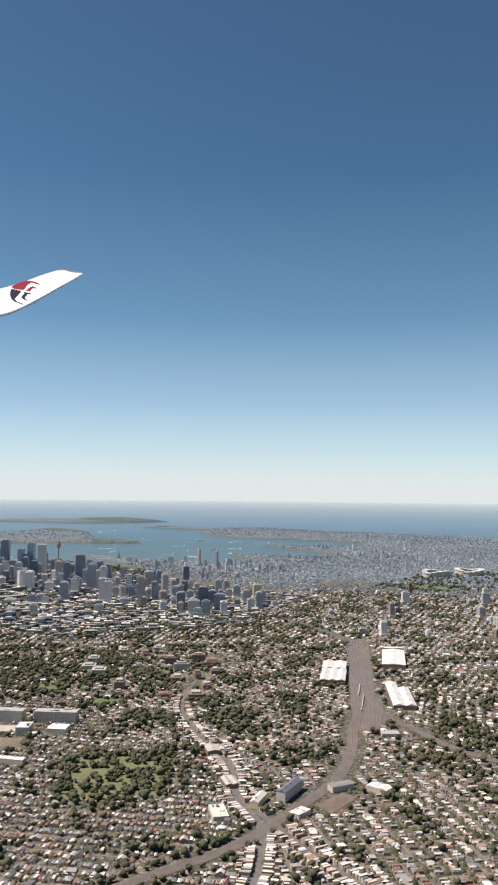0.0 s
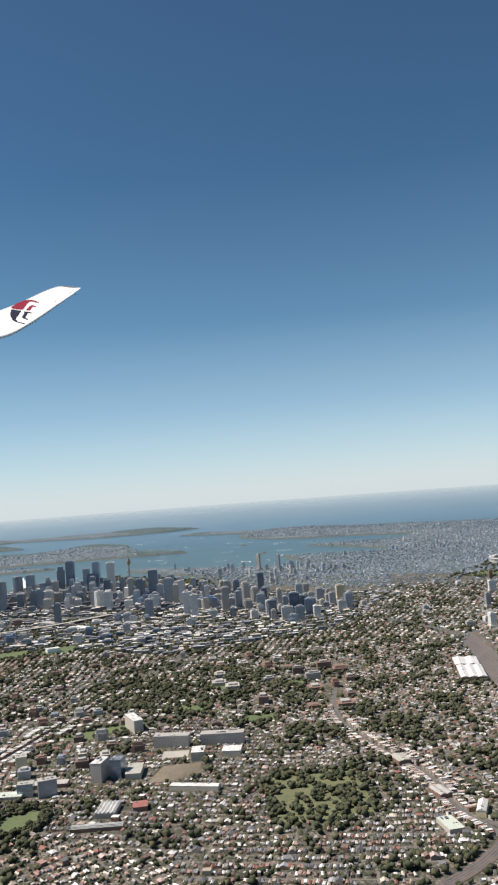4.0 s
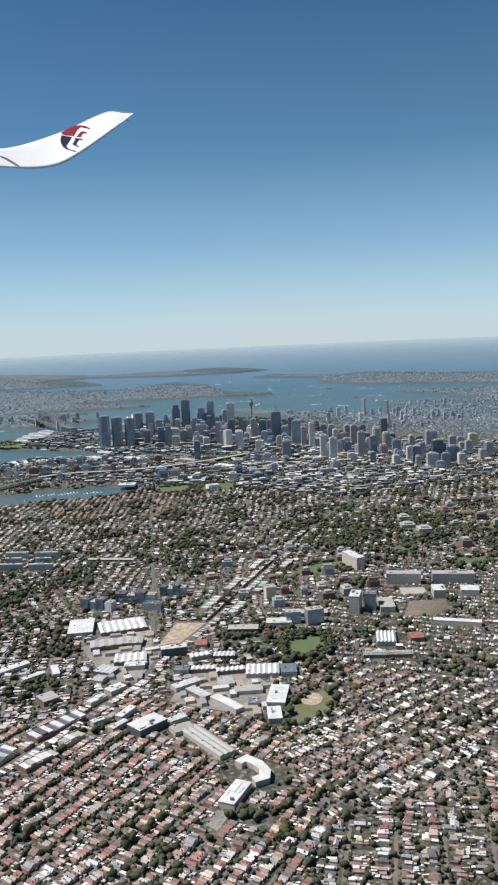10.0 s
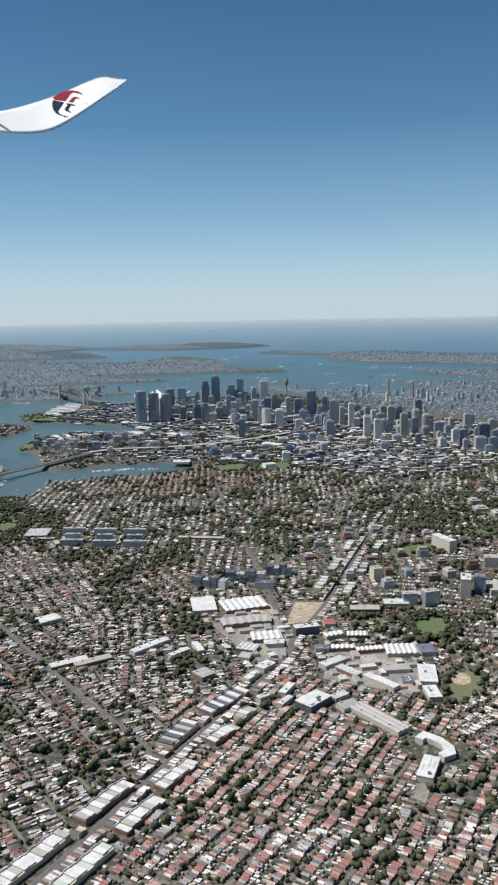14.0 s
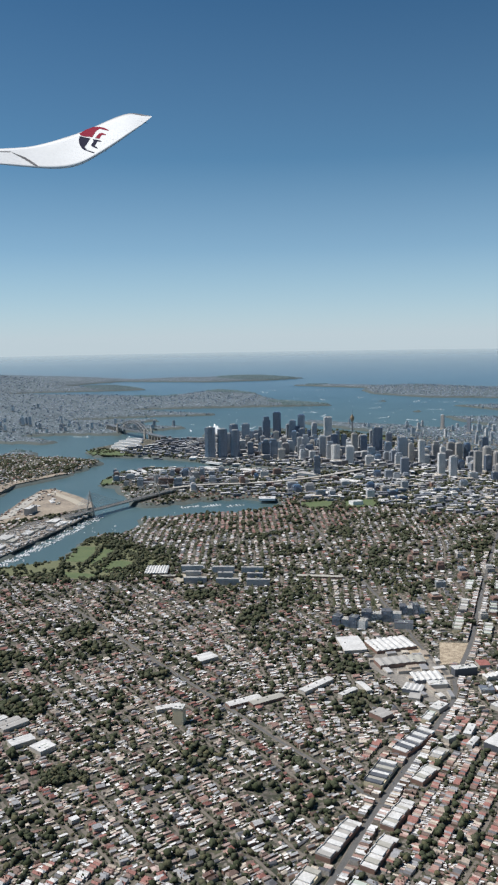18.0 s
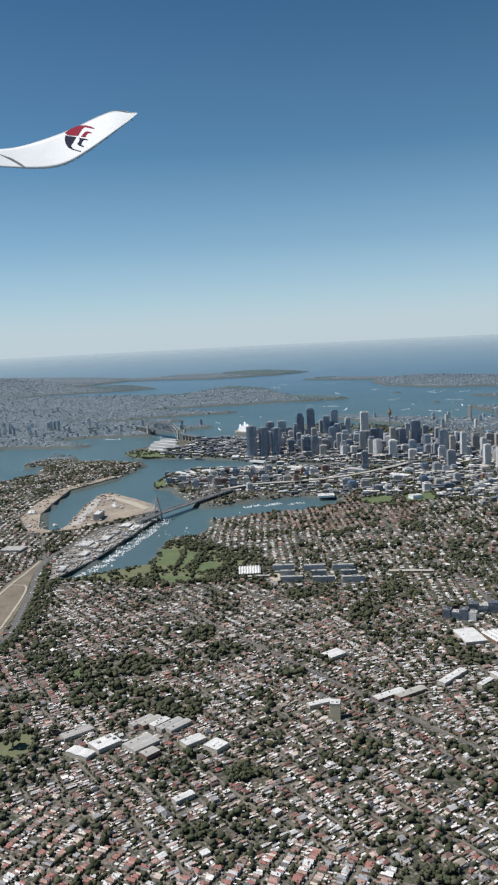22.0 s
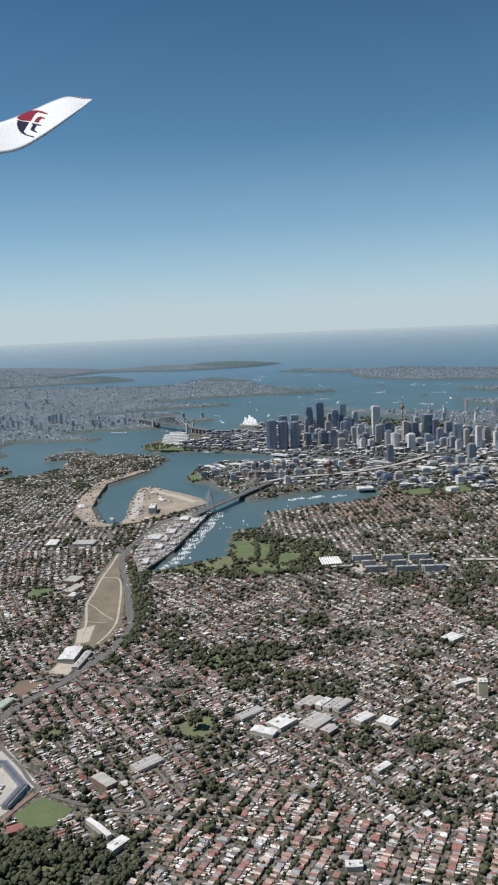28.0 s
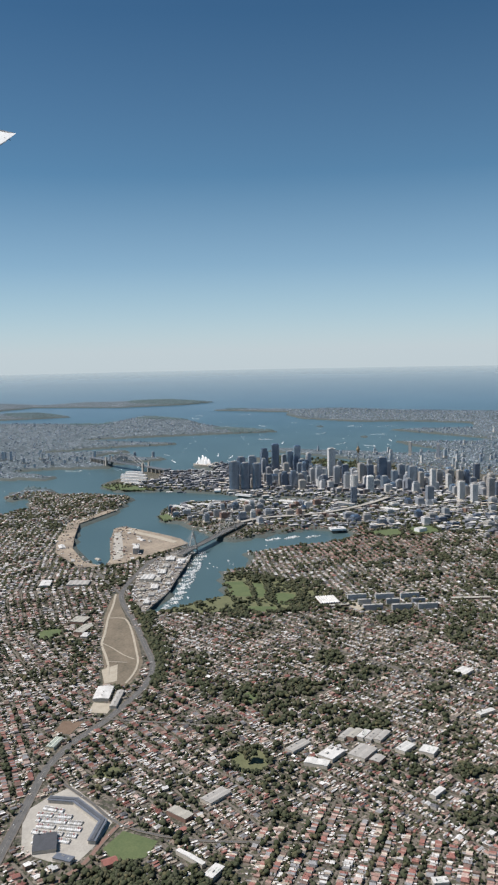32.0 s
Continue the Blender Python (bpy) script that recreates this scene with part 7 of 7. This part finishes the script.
def tree(seed):
    """One park tree: a tapered trunk with limbs and a crown of many leaf clumps."""
    r = random.Random(seed)
    t = thing("tree", 0, 0, 0, 0, "broad dark green fig tree on a park lawn", "tree", "park trees")
    bm = bmesh.new()
    tube(bm, (0, 0, -0.05), (0.02, 0.01, 0.6), 0.11, 7, 0.07)
    for k in range(5):
        a = k * 1.3 + r.uniform(-0.3, 0.3)
        tube(bm, (0.02, 0.01, 0.45), (0.6 * math.cos(a), 0.6 * math.sin(a), 1.0 + r.uniform(-0.1, 0.2)), 0.06, 5, 0.02)
    part("trunk", bm, M["bark"], t)
    bm = bmesh.new()
    for k in range(34):
        a, e, d = r.uniform(0, math.tau), r.uniform(-0.25, 1.3), r.uniform(0.35, 0.95)
        q = r.uniform(0.16, 0.36)
        c = Vector((d * math.cos(a) * math.cos(e), d * math.sin(a) * math.cos(e), 0.95 + 0.7 * d * math.sin(e)))
        res = bmesh.ops.create_icosphere(bm, subdivisions=1, radius=q)
        for v in res["verts"]:
            v.co = v.co * r.uniform(0.75, 1.25) + c
    part("crown", bm, M["leaf"], t)
    return t


SPECIMENS = [tree(k) for k in range(4)]
spots = [(-412, -76, 1.9), (-404, -80, 1.2), (-418, -72, 1.3)]
for cx, cy, a, b, turn in ((-285.6, -40.9, 8.6, 7.2, 10), (-302, -198.5, 7.6, 5.8, 15)):
    for x, y in ellipse(cx, cy, a, b, turn, 26):
        spots.append((x + gen.normal(0, 0.4), y + gen.normal(0, 0.4), gen.uniform(0.7, 1.15)))
for k, (x, y, q) in enumerate(spots):
    o = copy_thing(SPECIMENS[k % 4], pose(x, y, FLAT, 0, 0, k * 77))
    o.scale = (q, q, q)
for t in SPECIMENS:
    for o in (*t.children_recursive, t):
        bpy.data.objects.remove(o)

# ---- low city blocks ----
CITY = [(-150, 80), (-100, 86), (-84, 30), (-70, 90), (-64, 165), (0, 185), (18, 120), (60, 150), (60, 20), (30, -60), (20, -170), (-90, -175), (-150, -130), (-150, -50), (-160, 20)]
x, y = gen.uniform(-165, 65, 16000), gen.uniform(-180, 190, 16000)
ok = inside(x, y, CITY) & (sample(SD, x, y) > 2.5)
ok[ok] &= clear_of(x[ok], y[ok], 0.6)
cells = {}
for u, v in zip(x[ok], y[ok]):
    cells.setdefault((int(u // 4.7), int(v // 3.9)), (u, v))
spots = np.array([((i + 0.5) * 4.7 + gen.normal(0, 0.6), (j + 0.5) * 3.9 + gen.normal(0, 0.5)) for i, j in cells])
k = len(spots)
size = np.stack([gen.uniform(1.7, 5.4, k), gen.uniform(1.3, 3.3, k), gen.uniform(0.6, 1.8, k) * np.where((spots[:, 0] > -50) & (spots[:, 1] > -60), 2.0, 1.0)], -1)
scatter("city_blocks", FLAT_V, FLAT_F, [1] * 4 + [0], np.stack([spots[:, 0], spots[:, 1], sample(GZ, spots[:, 0], spots[:, 1])], -1), gen.choice((-1.0, -1.0, -0.9, 0.58), k), size, [M["roof_city"], M["wall_city"]], "low city blocks with pale flat roofs", "buildings")
ct = np.stack([x[ok], y[ok], gen.uniform(0.5, 1.2, ok.sum())], -1)[::2]
shrubs("city_trees", ct, M["leaf"], "dark street trees between city blocks")

# ---- distant suburbs ----
FAR_AREAS = [
    ([(-420, 425), (-190, 300), (-119, 260), (100, 210), (350, 190), (545, 470), (560, 800), (840, 1300), (-300, 1400)], 11000, "across the harbour"),
    ([(130, 60), (280, 20), (400, 50), (500, 0), (540, 215), (680, 290), (710, -250), (470, -560), (60, -320), (40, -120)], 11000, "on the eastern ridges"),
    ([(52, -160), (58, -20), (112, 20), (124, 110), (132, 100), (140, -120)], 900, "beyond the city park"),
    ([(-60, -170), (60, -140), (80, -320), (-120, -420), (-160, -330)], 3400, "south of the city"),
    ([(-260, 220), (-100, 215), (-96, 135), (-220, 108), (-330, 60), (-420, 120), (-420, 290)], 5200, "on the harbour peninsula"),
]
for outline, count, word in FAR_AREAS:
    p = np.array(outline, float)
    x, y = gen.uniform(p[:, 0].min(), p[:, 0].max(), count * 3), gen.uniform(p[:, 1].min(), p[:, 1].max(), count * 3)
    ok = inside(x, y, outline)
    ok[ok] &= clear_of(x[ok], y[ok])
    x, y = x[ok][:count], y[ok][:count]
    k = len(x)
    angle = 0.6 * np.sin(x * 0.02) + 0.5 * np.sin(y * 0.017)
    size = np.stack([gen.uniform(0.7, 1.7, k), gen.uniform(0.8, 1.8, k), gen.uniform(0.4, 0.9, k)], -1)
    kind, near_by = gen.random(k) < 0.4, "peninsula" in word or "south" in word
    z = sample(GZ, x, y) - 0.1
    scatter("distant_houses", HOUSE_V, HOUSE_F, [0, 0, 1, 1, 1, 1], np.stack([x, y, z], -1)[kind], angle[kind], size[kind], [M["roof_mid" if near_by else "roof_haze"], M["wall" if near_by else "wall_haze"]], "distant houses with pale and tiled roofs " + word, "houses")
    scatter("distant_flats", FLAT_V, FLAT_F, [1] * 4 + [0], np.stack([x, y, z], -1)[~kind], angle[~kind], size[~kind] * (1, 1, 1.5), [M["roof_mid" if near_by else "roof_haze"], M["wall" if near_by else "wall_haze"]], "distant flat-roofed blocks " + word, "houses")
    x, y = gen.uniform(p[:, 0].min(), p[:, 0].max(), count * 3), gen.uniform(p[:, 1].min(), p[:, 1].max(), count * 3)
    ok = inside(x, y, outline) & (sample(SD, x, y) > 2)
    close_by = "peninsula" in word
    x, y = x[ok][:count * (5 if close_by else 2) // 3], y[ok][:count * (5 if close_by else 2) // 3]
    shrubs("distant_trees", np.stack([x, y, gen.uniform(0.4, 0.8, len(x))], -1), M["leaf" if close_by else "leaf_haze"], "distant grey-green trees " + word, True)
bush_spots = []
for a, b, r in BUSH:
    n = int(r * r * 0.9)
    d, w = r * np.sqrt(gen.random(n)), gen.uniform(0, 6.3, n)
    bush_spots.append(np.stack([a + d * np.cos(w), b + d * np.sin(w), gen.uniform(0.5, 0.85, n)], -1))
bs = np.concatenate(bush_spots)
bs = bs[sample(SD, bs[:, 0], bs[:, 1]) > 1]
shrubs("bushland", bs, M["leaf_haze"], "dense haze-tinted bush on the headlands", True)


# ---- boats ----
def boat_kind(length, sail):
    t = thing("sailing_boat" if sail else "motor_boat", 0, 0, 0, 0, "white sailing yacht on the harbour" if sail else "white motor boat trailing a foamy wake", "boat", "boats on the harbour")
    bm = bmesh.new()
    w = length * 0.28
    prism(bm, [(-length / 2, -w / 2), (length * 0.15, -w / 2), (length / 2, 0), (length * 0.15, w / 2), (-length / 2, w / 2)], -0.05, length * 0.12)
    part("hull", bm, M["white"], t)
    part("cabin", new_box(length * 0.4, w * 0.6, length * 0.12, length * 0.22, -length * 0.08, 0, taper=0.85), M["white"], t)
    if sail:
        bm = bmesh.new()
        part("mast", tube(bm, (0, 0, 0), (0, 0, length * 1.2), 0.02, 4), M["cable"], t)
        bm = bmesh.new()
        vs = [bm.verts.new(q) for q in ((0, 0, length * 0.25), (-length * 0.42, 0.05, length * 0.25), (0, 0, length * 1.15))]
        bm.faces.new(vs)
        bmesh.ops.solidify(bm, geom=bm.faces[:], thickness=0.02)
        part("sail", bm, M["white"], t)
    else:
        bm = bmesh.new()
        prism(bm, [(-length * 0.45, -w * 0.3), (-length * 0.45, w * 0.3), (-length * 4.5, w * 0.8), (-length * 4.5, -w * 0.8)], -0.05, 0.03)
        part("wake", bm, M["foam"], t, "white foam wake")
    return t


BOATS = [boat_kind(1.1, True), boat_kind(1.6, False), boat_kind(3.2, False), boat_kind(0.9, False)]
bx, by = gen.uniform(-330, 640, 2600), gen.uniform(-20, 420, 2600)
ok = sample(SD, bx, by) < -5
placed = 0
for x, y in zip(bx[ok], by[ok]):
    if placed > 110 or x - y > 420 or (x < -140 and y < 60):
        continue
    copy_thing(BOATS[int(gen.integers(0, 4))], pose(x, y, 0.02, 0, 0, float(gen.uniform(0, 360))))
    placed += 1
# moored rows in the marinas, with pontoons


def moored_kind(length, mast):
    bm = bmesh.new()
    w = length * 0.32
    prism(bm, [(-length / 2, -w * 0.42), (-length * 0.1, -w / 2), (length * 0.25, -w * 0.4), (length / 2, 0), (length * 0.25, w * 0.4), (-length * 0.1, w / 2), (-length / 2, w * 0.42)], -0.05, length * 0.12)
    me = bpy.data.meshes.new("hull")
    bm.to_mesh(me)
    bm.free()
    me.materials.append(M["white"])
    hull = tagged(new("moored_yacht" if mast else "moored_cruiser", me), "white moored yacht with furled sails in a marina" if mast else "white moored motor cruiser in a marina", "boat", "boats in the marina")
    bm = new_box(length * 0.42, w * 0.6, length * 0.12, length * (0.17 if mast else 0.26), -length * 0.06, 0, taper=0.85)
    part("mast_and_cabin" if mast else "cabin", tube(bm, (length * 0.05, 0, length * 0.1), (length * 0.05, 0, length * 1.1), 0.02, 4, 0.012) if mast else bm, M["sheet" if mast else "white"], hull)
    return hull


BOAT_YARD = [row[1] for row in PATCHES if row[0] == "boat_yard"][0]


def clear_yard(x, y):
    return all(math.hypot(x - a, y - b) > 0.5 * max(sx, sy) + 0.8 for a, b, sx, sy, _ in TAKEN if abs(a - x) < 9)


MOORED = [moored_kind(1.25, True), moored_kind(1.5, False), moored_kind(1.0, True), moored_kind(1.9, False)]
ROWS = [((-226 - 6.4 * k, 26.6 - 2.15 * k - 0.05 * (k % 3)), (3.4 - 0.05 * k, -6.2 + 0.22 * k + (0.9, -0.5, 0.3)[k % 3]), 7 - k // 4) for k in range(13)]
for (ax, ay), (dx, dy), n in ROWS + [((-190, 2), (8, -5), 7), ((-184, -6), (9, -5), 7), ((-178, -16), (8, -5), 6), ((-78, 60), (-7, 0), 5), ((-78, 40), (-7, 0), 5)]:
    d = Vector((dx, dy))
    side = Vector((-dy, dx)).normalized()
    way = math.degrees(math.atan2(dy, dx))
    t = thing("pontoon", ax + dx / 2, ay + dy / 2, 0, way, "narrow floating marina pontoon between moored boats", "pontoon", "marina pontoons")
    part("walkway", new_box(d.length, 0.22, -0.05, 0.12), M["concrete"], t)
    for i in range(n):
        for s in (-1, 1):
            if gen.random() < 0.08:
                continue
            p = Vector((ax, ay)) + d * ((i + 0.6) / n) + side * s * 0.8
            copy_thing(MOORED[int(gen.integers(0, 4))], pose(p.x, p.y, 0.02, 0, 0, way + 90 * s + float(gen.normal(0, 3))))
for x, y in zip(gen.uniform(-318, -226, 500), gen.uniform(2, 34, 500)):
    if inside(np.array([x]), np.array([y]), BOAT_YARD)[0] and gen.random() < 0.6 and clear_yard(x, y):
        copy_thing(MOORED[int(gen.integers(0, 4))], pose(x, y, FLAT + 0.16, 0, 0, float(gen.choice((22, 112, 202)) + gen.normal(0, 6))))
for x, y in zip(gen.uniform(-300, -200, 400), gen.uniform(-14, 14, 400)):
    if sample(SD, x, y) < -5 and gen.random() < 0.11:
        copy_thing(MOORED[int(gen.integers(0, 4))], pose(x, y, 0.02, 0, 0, float(gen.normal(60, 12))))
for t in MOORED:
    for o in (*t.children_recursive, t):
        bpy.data.objects.remove(o)
for t in BOATS:
    for o in (*t.children_recursive, t):
        bpy.data.objects.remove(o)


# stacked goods, hulls on stands and huts on the yards and wharves
def litter(outline, count, size, high, mats, angle, label, category, name):
    p = np.array(outline, float)
    x, y = gen.uniform(p[:, 0].min(), p[:, 0].max(), count * 4), gen.uniform(p[:, 1].min(), p[:, 1].max(), count * 4)
    ok = inside(x, y, outline)
    for a, b, sx, sy, _ in BUILT:
        ok &= np.hypot(x - a, y - b) > 0.5 * max(sx, sy)
    free = []
    for a, b in zip(x[ok], y[ok]):
        if len(free) < count and all((a - c) ** 2 + (b - d) ** 2 > (0.62 * size[1]) ** 2 for c, d in free):
            free.append((a, b))
    x, y = np.array(free).T
    k = len(x)
    scatter(name, FLAT_V, FLAT_F, [1] * 4 + [0], np.stack([x, y, np.full(k, FLAT + 0.1)], -1), radians(angle) + gen.choice((0, 0, 1.571), k) + gen.normal(0, 0.08, k), np.stack([gen.uniform(*size, k), gen.uniform(*size, k) * 0.5, gen.uniform(*high, k)], -1), mats, label, category)


YARDS = {row[4]: row[1] for row in PATCHES}
for row in PATCHES:
    if row[4] == "worn paved yard between factory sheds":
        litter(row[1], 34, (1.6, 3.6), (0.4, 0.7), [M["roof_works"], M["render"]], 42, "low workshops with pale roofs crowding a yard", "workshops", "workshops")
litter(YARDS["dusty boat yards and sheds along the bay"], 420, (0.7, 1.9), (0.25, 0.6), [M["roof_works"], M["wall"]], 22, "boats on stands and small pale-roofed workshops", "boat yard", "boat_yard_clutter")
litter(YARDS["broad pale concrete wharf beside the bay"], 90, (0.6, 1.6), (0.5, 0.9), [M["roof"], M["wall"]], 35, "stacked containers and huts on the wharf", "containers", "wharf_goods")
litter(YARDS["long pale wharf round the inner bay"], 110, (0.6, 1.6), (0.5, 0.9), [M["roof"], M["wall"]], 45, "stacked containers and huts on the wharf", "containers", "wharf_goods")
u = gen.random(150)
bx, by = np.interp(u, [0, 0.3, 0.55, 0.8, 1], [-314, -294, -268, -244, -226]), np.interp(u, [0, 0.3, 0.55, 0.8, 1], [1.2, 3.6, 10.5, 18.2, 24.5])
away = gen.uniform(0.5, 4.2, 150)
bx, by = bx + away * 0.34, by - away * 0.9
HULL_V = [(-.5, -.14, 0), (.15, -.15, 0), (.5, 0, 0), (.15, .15, 0), (-.5, .14, 0), (-.5, -.15, .13), (.15, -.17, .14), (.52, 0, .17), (.15, .17, .14), (-.5, .15, .13), (-.3, -.09, .22), (.05, -.09, .24), (.05, .09, .24), (-.3, .09, .22)]
HULL_F = [(0, 1, 6, 5), (1, 2, 7, 6), (2, 3, 8, 7), (3, 4, 9, 8), (4, 0, 5, 9), (5, 6, 11, 10), (8, 9, 13, 12), (6, 7, 8, 12, 11), (9, 5, 10, 13), (10, 11, 12, 13)]
scatter("moored_boats", HULL_V, HULL_F, [0] * 10, np.stack([bx, by, np.full(150, 0.02)], -1)[sample(SD, bx, by) < -0.3], (radians(-68) + gen.normal(0, 0.1, 150))[sample(SD, bx, by) < -0.3], np.tile(gen.uniform(0.7, 1.4, 150)[:, None], (1, 3))[sample(SD, bx, by) < -0.3], [M["white"]], "white yachts and motor boats packed along the marina pontoons", "boats")


# ---- cars ----
def car_kind(mat, label):
    me = bpy.data.meshes.new("car")
    bm = new_box(0.44, 0.18, 0.03, 0.1, bevel=0.02)
    bm.to_mesh(me)
    bm.free()
    me.materials.append(mat)
    t = tagged(new("car", me), label, "car", "cars on the main roads")
    part("cabin", new_box(0.24, 0.16, 0.1, 0.155, -0.02, 0, taper=0.8), M["t_dark"], t)
    return t


CARS = [car_kind(M["white"], "white car on a grey road"), car_kind(M["sheet_grey"], "silver-grey car on a grey road"), car_kind(M["sheet_dark"], "dark car on a grey road")]
for r, (line, width, name) in enumerate(ROAD_LINES):
    if name in ("railway", "dirt_track"):
        continue
    z = FLAT + 0.07 + 0.008 * r
    for i in range(2, len(line) - 2):
        if gen.random() < 0.24:
            d = line[i + 1] - line[i]
            way = math.degrees(math.atan2(d[1], d[0]))
            side = 1 if gen.random() < 0.5 else -1
            n = np.array([-d[1], d[0]]) / np.linalg.norm(d) * side * width * 0.25
            copy_thing(CARS[int(gen.integers(0, 3))], pose(line[i][0] + n[0], line[i][1] + n[1], z, 0, 0, way + (180 if side > 0 else 0)))
for t in CARS:
    for o in (*t.children_recursive, t):
        bpy.data.objects.remove(o)


# ---- the wing beyond the window ----
M["wing"] = noisy("white_wing_paint", (0.60, 0.60, 0.59), (0.68, 0.68, 0.67), 0.01, 0.55)
M["wing_red"] = plain("red_paint", (0.2, 0.012, 0.03), 0.8)
M["wing_navy"] = plain("navy_paint", (0.012, 0.012, 0.03), 0.8)
for k in ("wing", "wing_red", "wing_navy"):
    M[k].node_tree.nodes["Principled BSDF"].inputs["Specular IOR Level"].default_value = 0.08
M["seam"] = plain("dark_seam", (0.05, 0.05, 0.055))
WING_DIST, WING_AT = 4650.0, Vector((-484.0, -250.0, 77.0))
WING_AZ, WING_EL, WING_ROLL = radians(38.2), radians(14.2), radians(0.0)
fwd = Vector((math.cos(WING_AZ) * math.cos(WING_EL), math.sin(WING_AZ) * math.cos(WING_EL), math.sin(WING_EL)))
right = fwd.cross(Vector((0, 0, 1))).normalized()
upw = right.cross(fwd)
wing = new("aircraft_wing")
wing.matrix_basis = Matrix.Translation(WING_AT + fwd * WING_DIST) @ Matrix((right, upw, -fwd)).transposed().to_4x4() @ Matrix.Rotation(WING_ROLL, 4, "Z")
tagged(wing, "white airliner wing with swept-up tip and red-navy mark", "aircraft wing")
UNIT = WING_DIST / 1650.0
# stations along the span: across, upper edge, lower edge
SPAN = [(-440, -66, -88), (-298, -60.4, -82.7), (-232, -56.5, -87.5), (-203, -50.5, -89.2), (-178, -43.5, -89.7), (-152, -35.5, -88), (-137, -30.4, -84.5), (-122, -25, -79.5), (-93, -13, -63.4), (-79, -6.6, -55), (-60, 0, -43), (-42, 6, -31), (-20, 3.5, -16.5), (0, 0, -1)]
SPAN_X = np.linspace(-440, 0, 111)
SPAN_EDGE = []
for col in (1, 2):
    e = np.interp(SPAN_X, [r[0] for r in SPAN], [r[col] for r in SPAN])
    soft = np.convolve(np.pad(e, 3, mode="edge"), np.ones(7) / 7, "valid")
    e[3:-6] = soft[3:-6]
    SPAN_EDGE.append(e)


def wing_point(u, c, out=0.0):
    """On the near face of the wing: u along the span, c from the leading (0) to the trailing edge (1)."""
    a, b = np.interp(u, SPAN_X, SPAN_EDGE[0]), np.interp(u, SPAN_X, SPAN_EDGE[1])
    thick = 0.16 * (a - b) * math.sin(math.pi * min(1, max(0, c)) ** 0.7)
    return Vector((u * UNIT, (a + (b - a) * c) * UNIT, (-(0.5 - c) * (a - b) * 2.6 + thick + out) * UNIT))


bm = bmesh.new()
rings = []
for s in SPAN_X:
    top = [bm.verts.new(wing_point(s, c)) for c in np.linspace(0, 1, 9)]
    low = []
    for c in np.linspace(1, 0, 9)[1:-1]:
        p = wing_point(s, c)
        h = np.interp(s, SPAN_X, SPAN_EDGE[0]) - np.interp(s, SPAN_X, SPAN_EDGE[1])
        low.append(bm.verts.new(p - Vector((0, 0, 0.08 * h * math.sin(math.pi * c) * UNIT))))
    rings.append(top + low)
for a, b in zip(rings, rings[1:]):
    for i in range(len(a)):
        bm.faces.new((a[i], a[(i + 1) % len(a)], b[(i + 1) % len(a)], b[i]))
bmesh.ops.recalc_face_normals(bm, faces=bm.faces[:])
skin = part("skin", bm, M["wing"], wing)
for p in skin.data.polygons:
    p.use_smooth = True


def wing_uv(u, v):
    a, b = np.interp(u, SPAN_X, SPAN_EDGE[0]), np.interp(u, SPAN_X, SPAN_EDGE[1])
    return u, (a - v) / (a - b)


def decal(name, outline, mat, label="", out=0.9):
    """A painted mark, bent to the skin."""
    bm = bmesh.new()
    f = bm.faces.new([bm.verts.new((u, v, 0)) for u, v in outline])
    bmesh.ops.triangulate(bm, faces=[f])
    for _ in range(2):
        bmesh.ops.subdivide_edges(bm, edges=bm.edges[:], cuts=1, use_grid_fill=True)
    for q in bm.verts:
        q.co = wing_point(*wing_uv(q.co.x, q.co.y), out)
    bmesh.ops.recalc_face_normals(bm, faces=bm.faces[:])
    bmesh.ops.solidify(bm, geom=bm.faces[:], thickness=0.3)
    part(name, bm, mat, skin, label)


decal("tip_mark", [(-138.4, -32.6), (-126.3, -25.6), (-111.7, -20.5), (-98.9, -19.7), (-89.7, -21.2), (-79.8, -24.9), (-80.6, -26), (-98.9, -23), (-104.4, -26.7), (-111.7, -37.7), (-126.3, -37), (-133.7, -35.9)], M["wing_red"], "red kite-shaped mark")
decal("tip_mark", [(-136.6, -36.6), (-126.3, -38.1), (-114.6, -39.5), (-119, -46.1), (-124.5, -54.2), (-119, -58.6), (-105.1, -61.5), (-105.8, -63), (-122.7, -59.3), (-130, -56), (-135.1, -49.8), (-137.3, -43.2)], M["wing_navy"], "navy mark below the red one")
decal("tip_mark", [(-106.2, -38.8), (-98.9, -31.1), (-93.4, -29.6), (-85.3, -31.8), (-86, -33.3), (-92.3, -32.9), (-95.2, -35.9), (-97, -39.5)], M["wing_red"], "red mark")
decal("tip_mark", [(-109.9, -40.6), (-97.8, -41.7), (-92.6, -43.2), (-93.4, -44.3), (-100.7, -43.9), (-105.1, -51.2), (-99.6, -54.2), (-100, -55.6), (-109.9, -52.7), (-112.8, -50.5), (-108, -43.9)], M["wing_navy"], "navy mark below the red one")
decal("panel_seam", [(-262, -64), (-232, -73), (-212, -82.5), (-203.5, -88), (-215, -84.5), (-234, -75.5)], M["seam"])
decal("panel_seam", [(-298, -63.5), (-262, -63.6), (-262, -64.6), (-298, -64.6)], M["seam"])
decal("panel_seam", [(-40, 5.0), (-20, 2.5), (-2, -0.3), (-20, 1.0)], M["seam"])
for u, v in ((-20, -9.5), (-48, -25), (-72, -41), (-95, -57)):
    bm = bmesh.new()
    a = Vector((u, v + 1, 0)) * UNIT + Vector((0, 0, wing_point(*wing_uv(u, v + 1)).z + 3))
    part("static_wick", tube(bm, a, a + Vector((11, -4, 0)) * UNIT, 0.5 * UNIT, 5), M["seam"], wing)
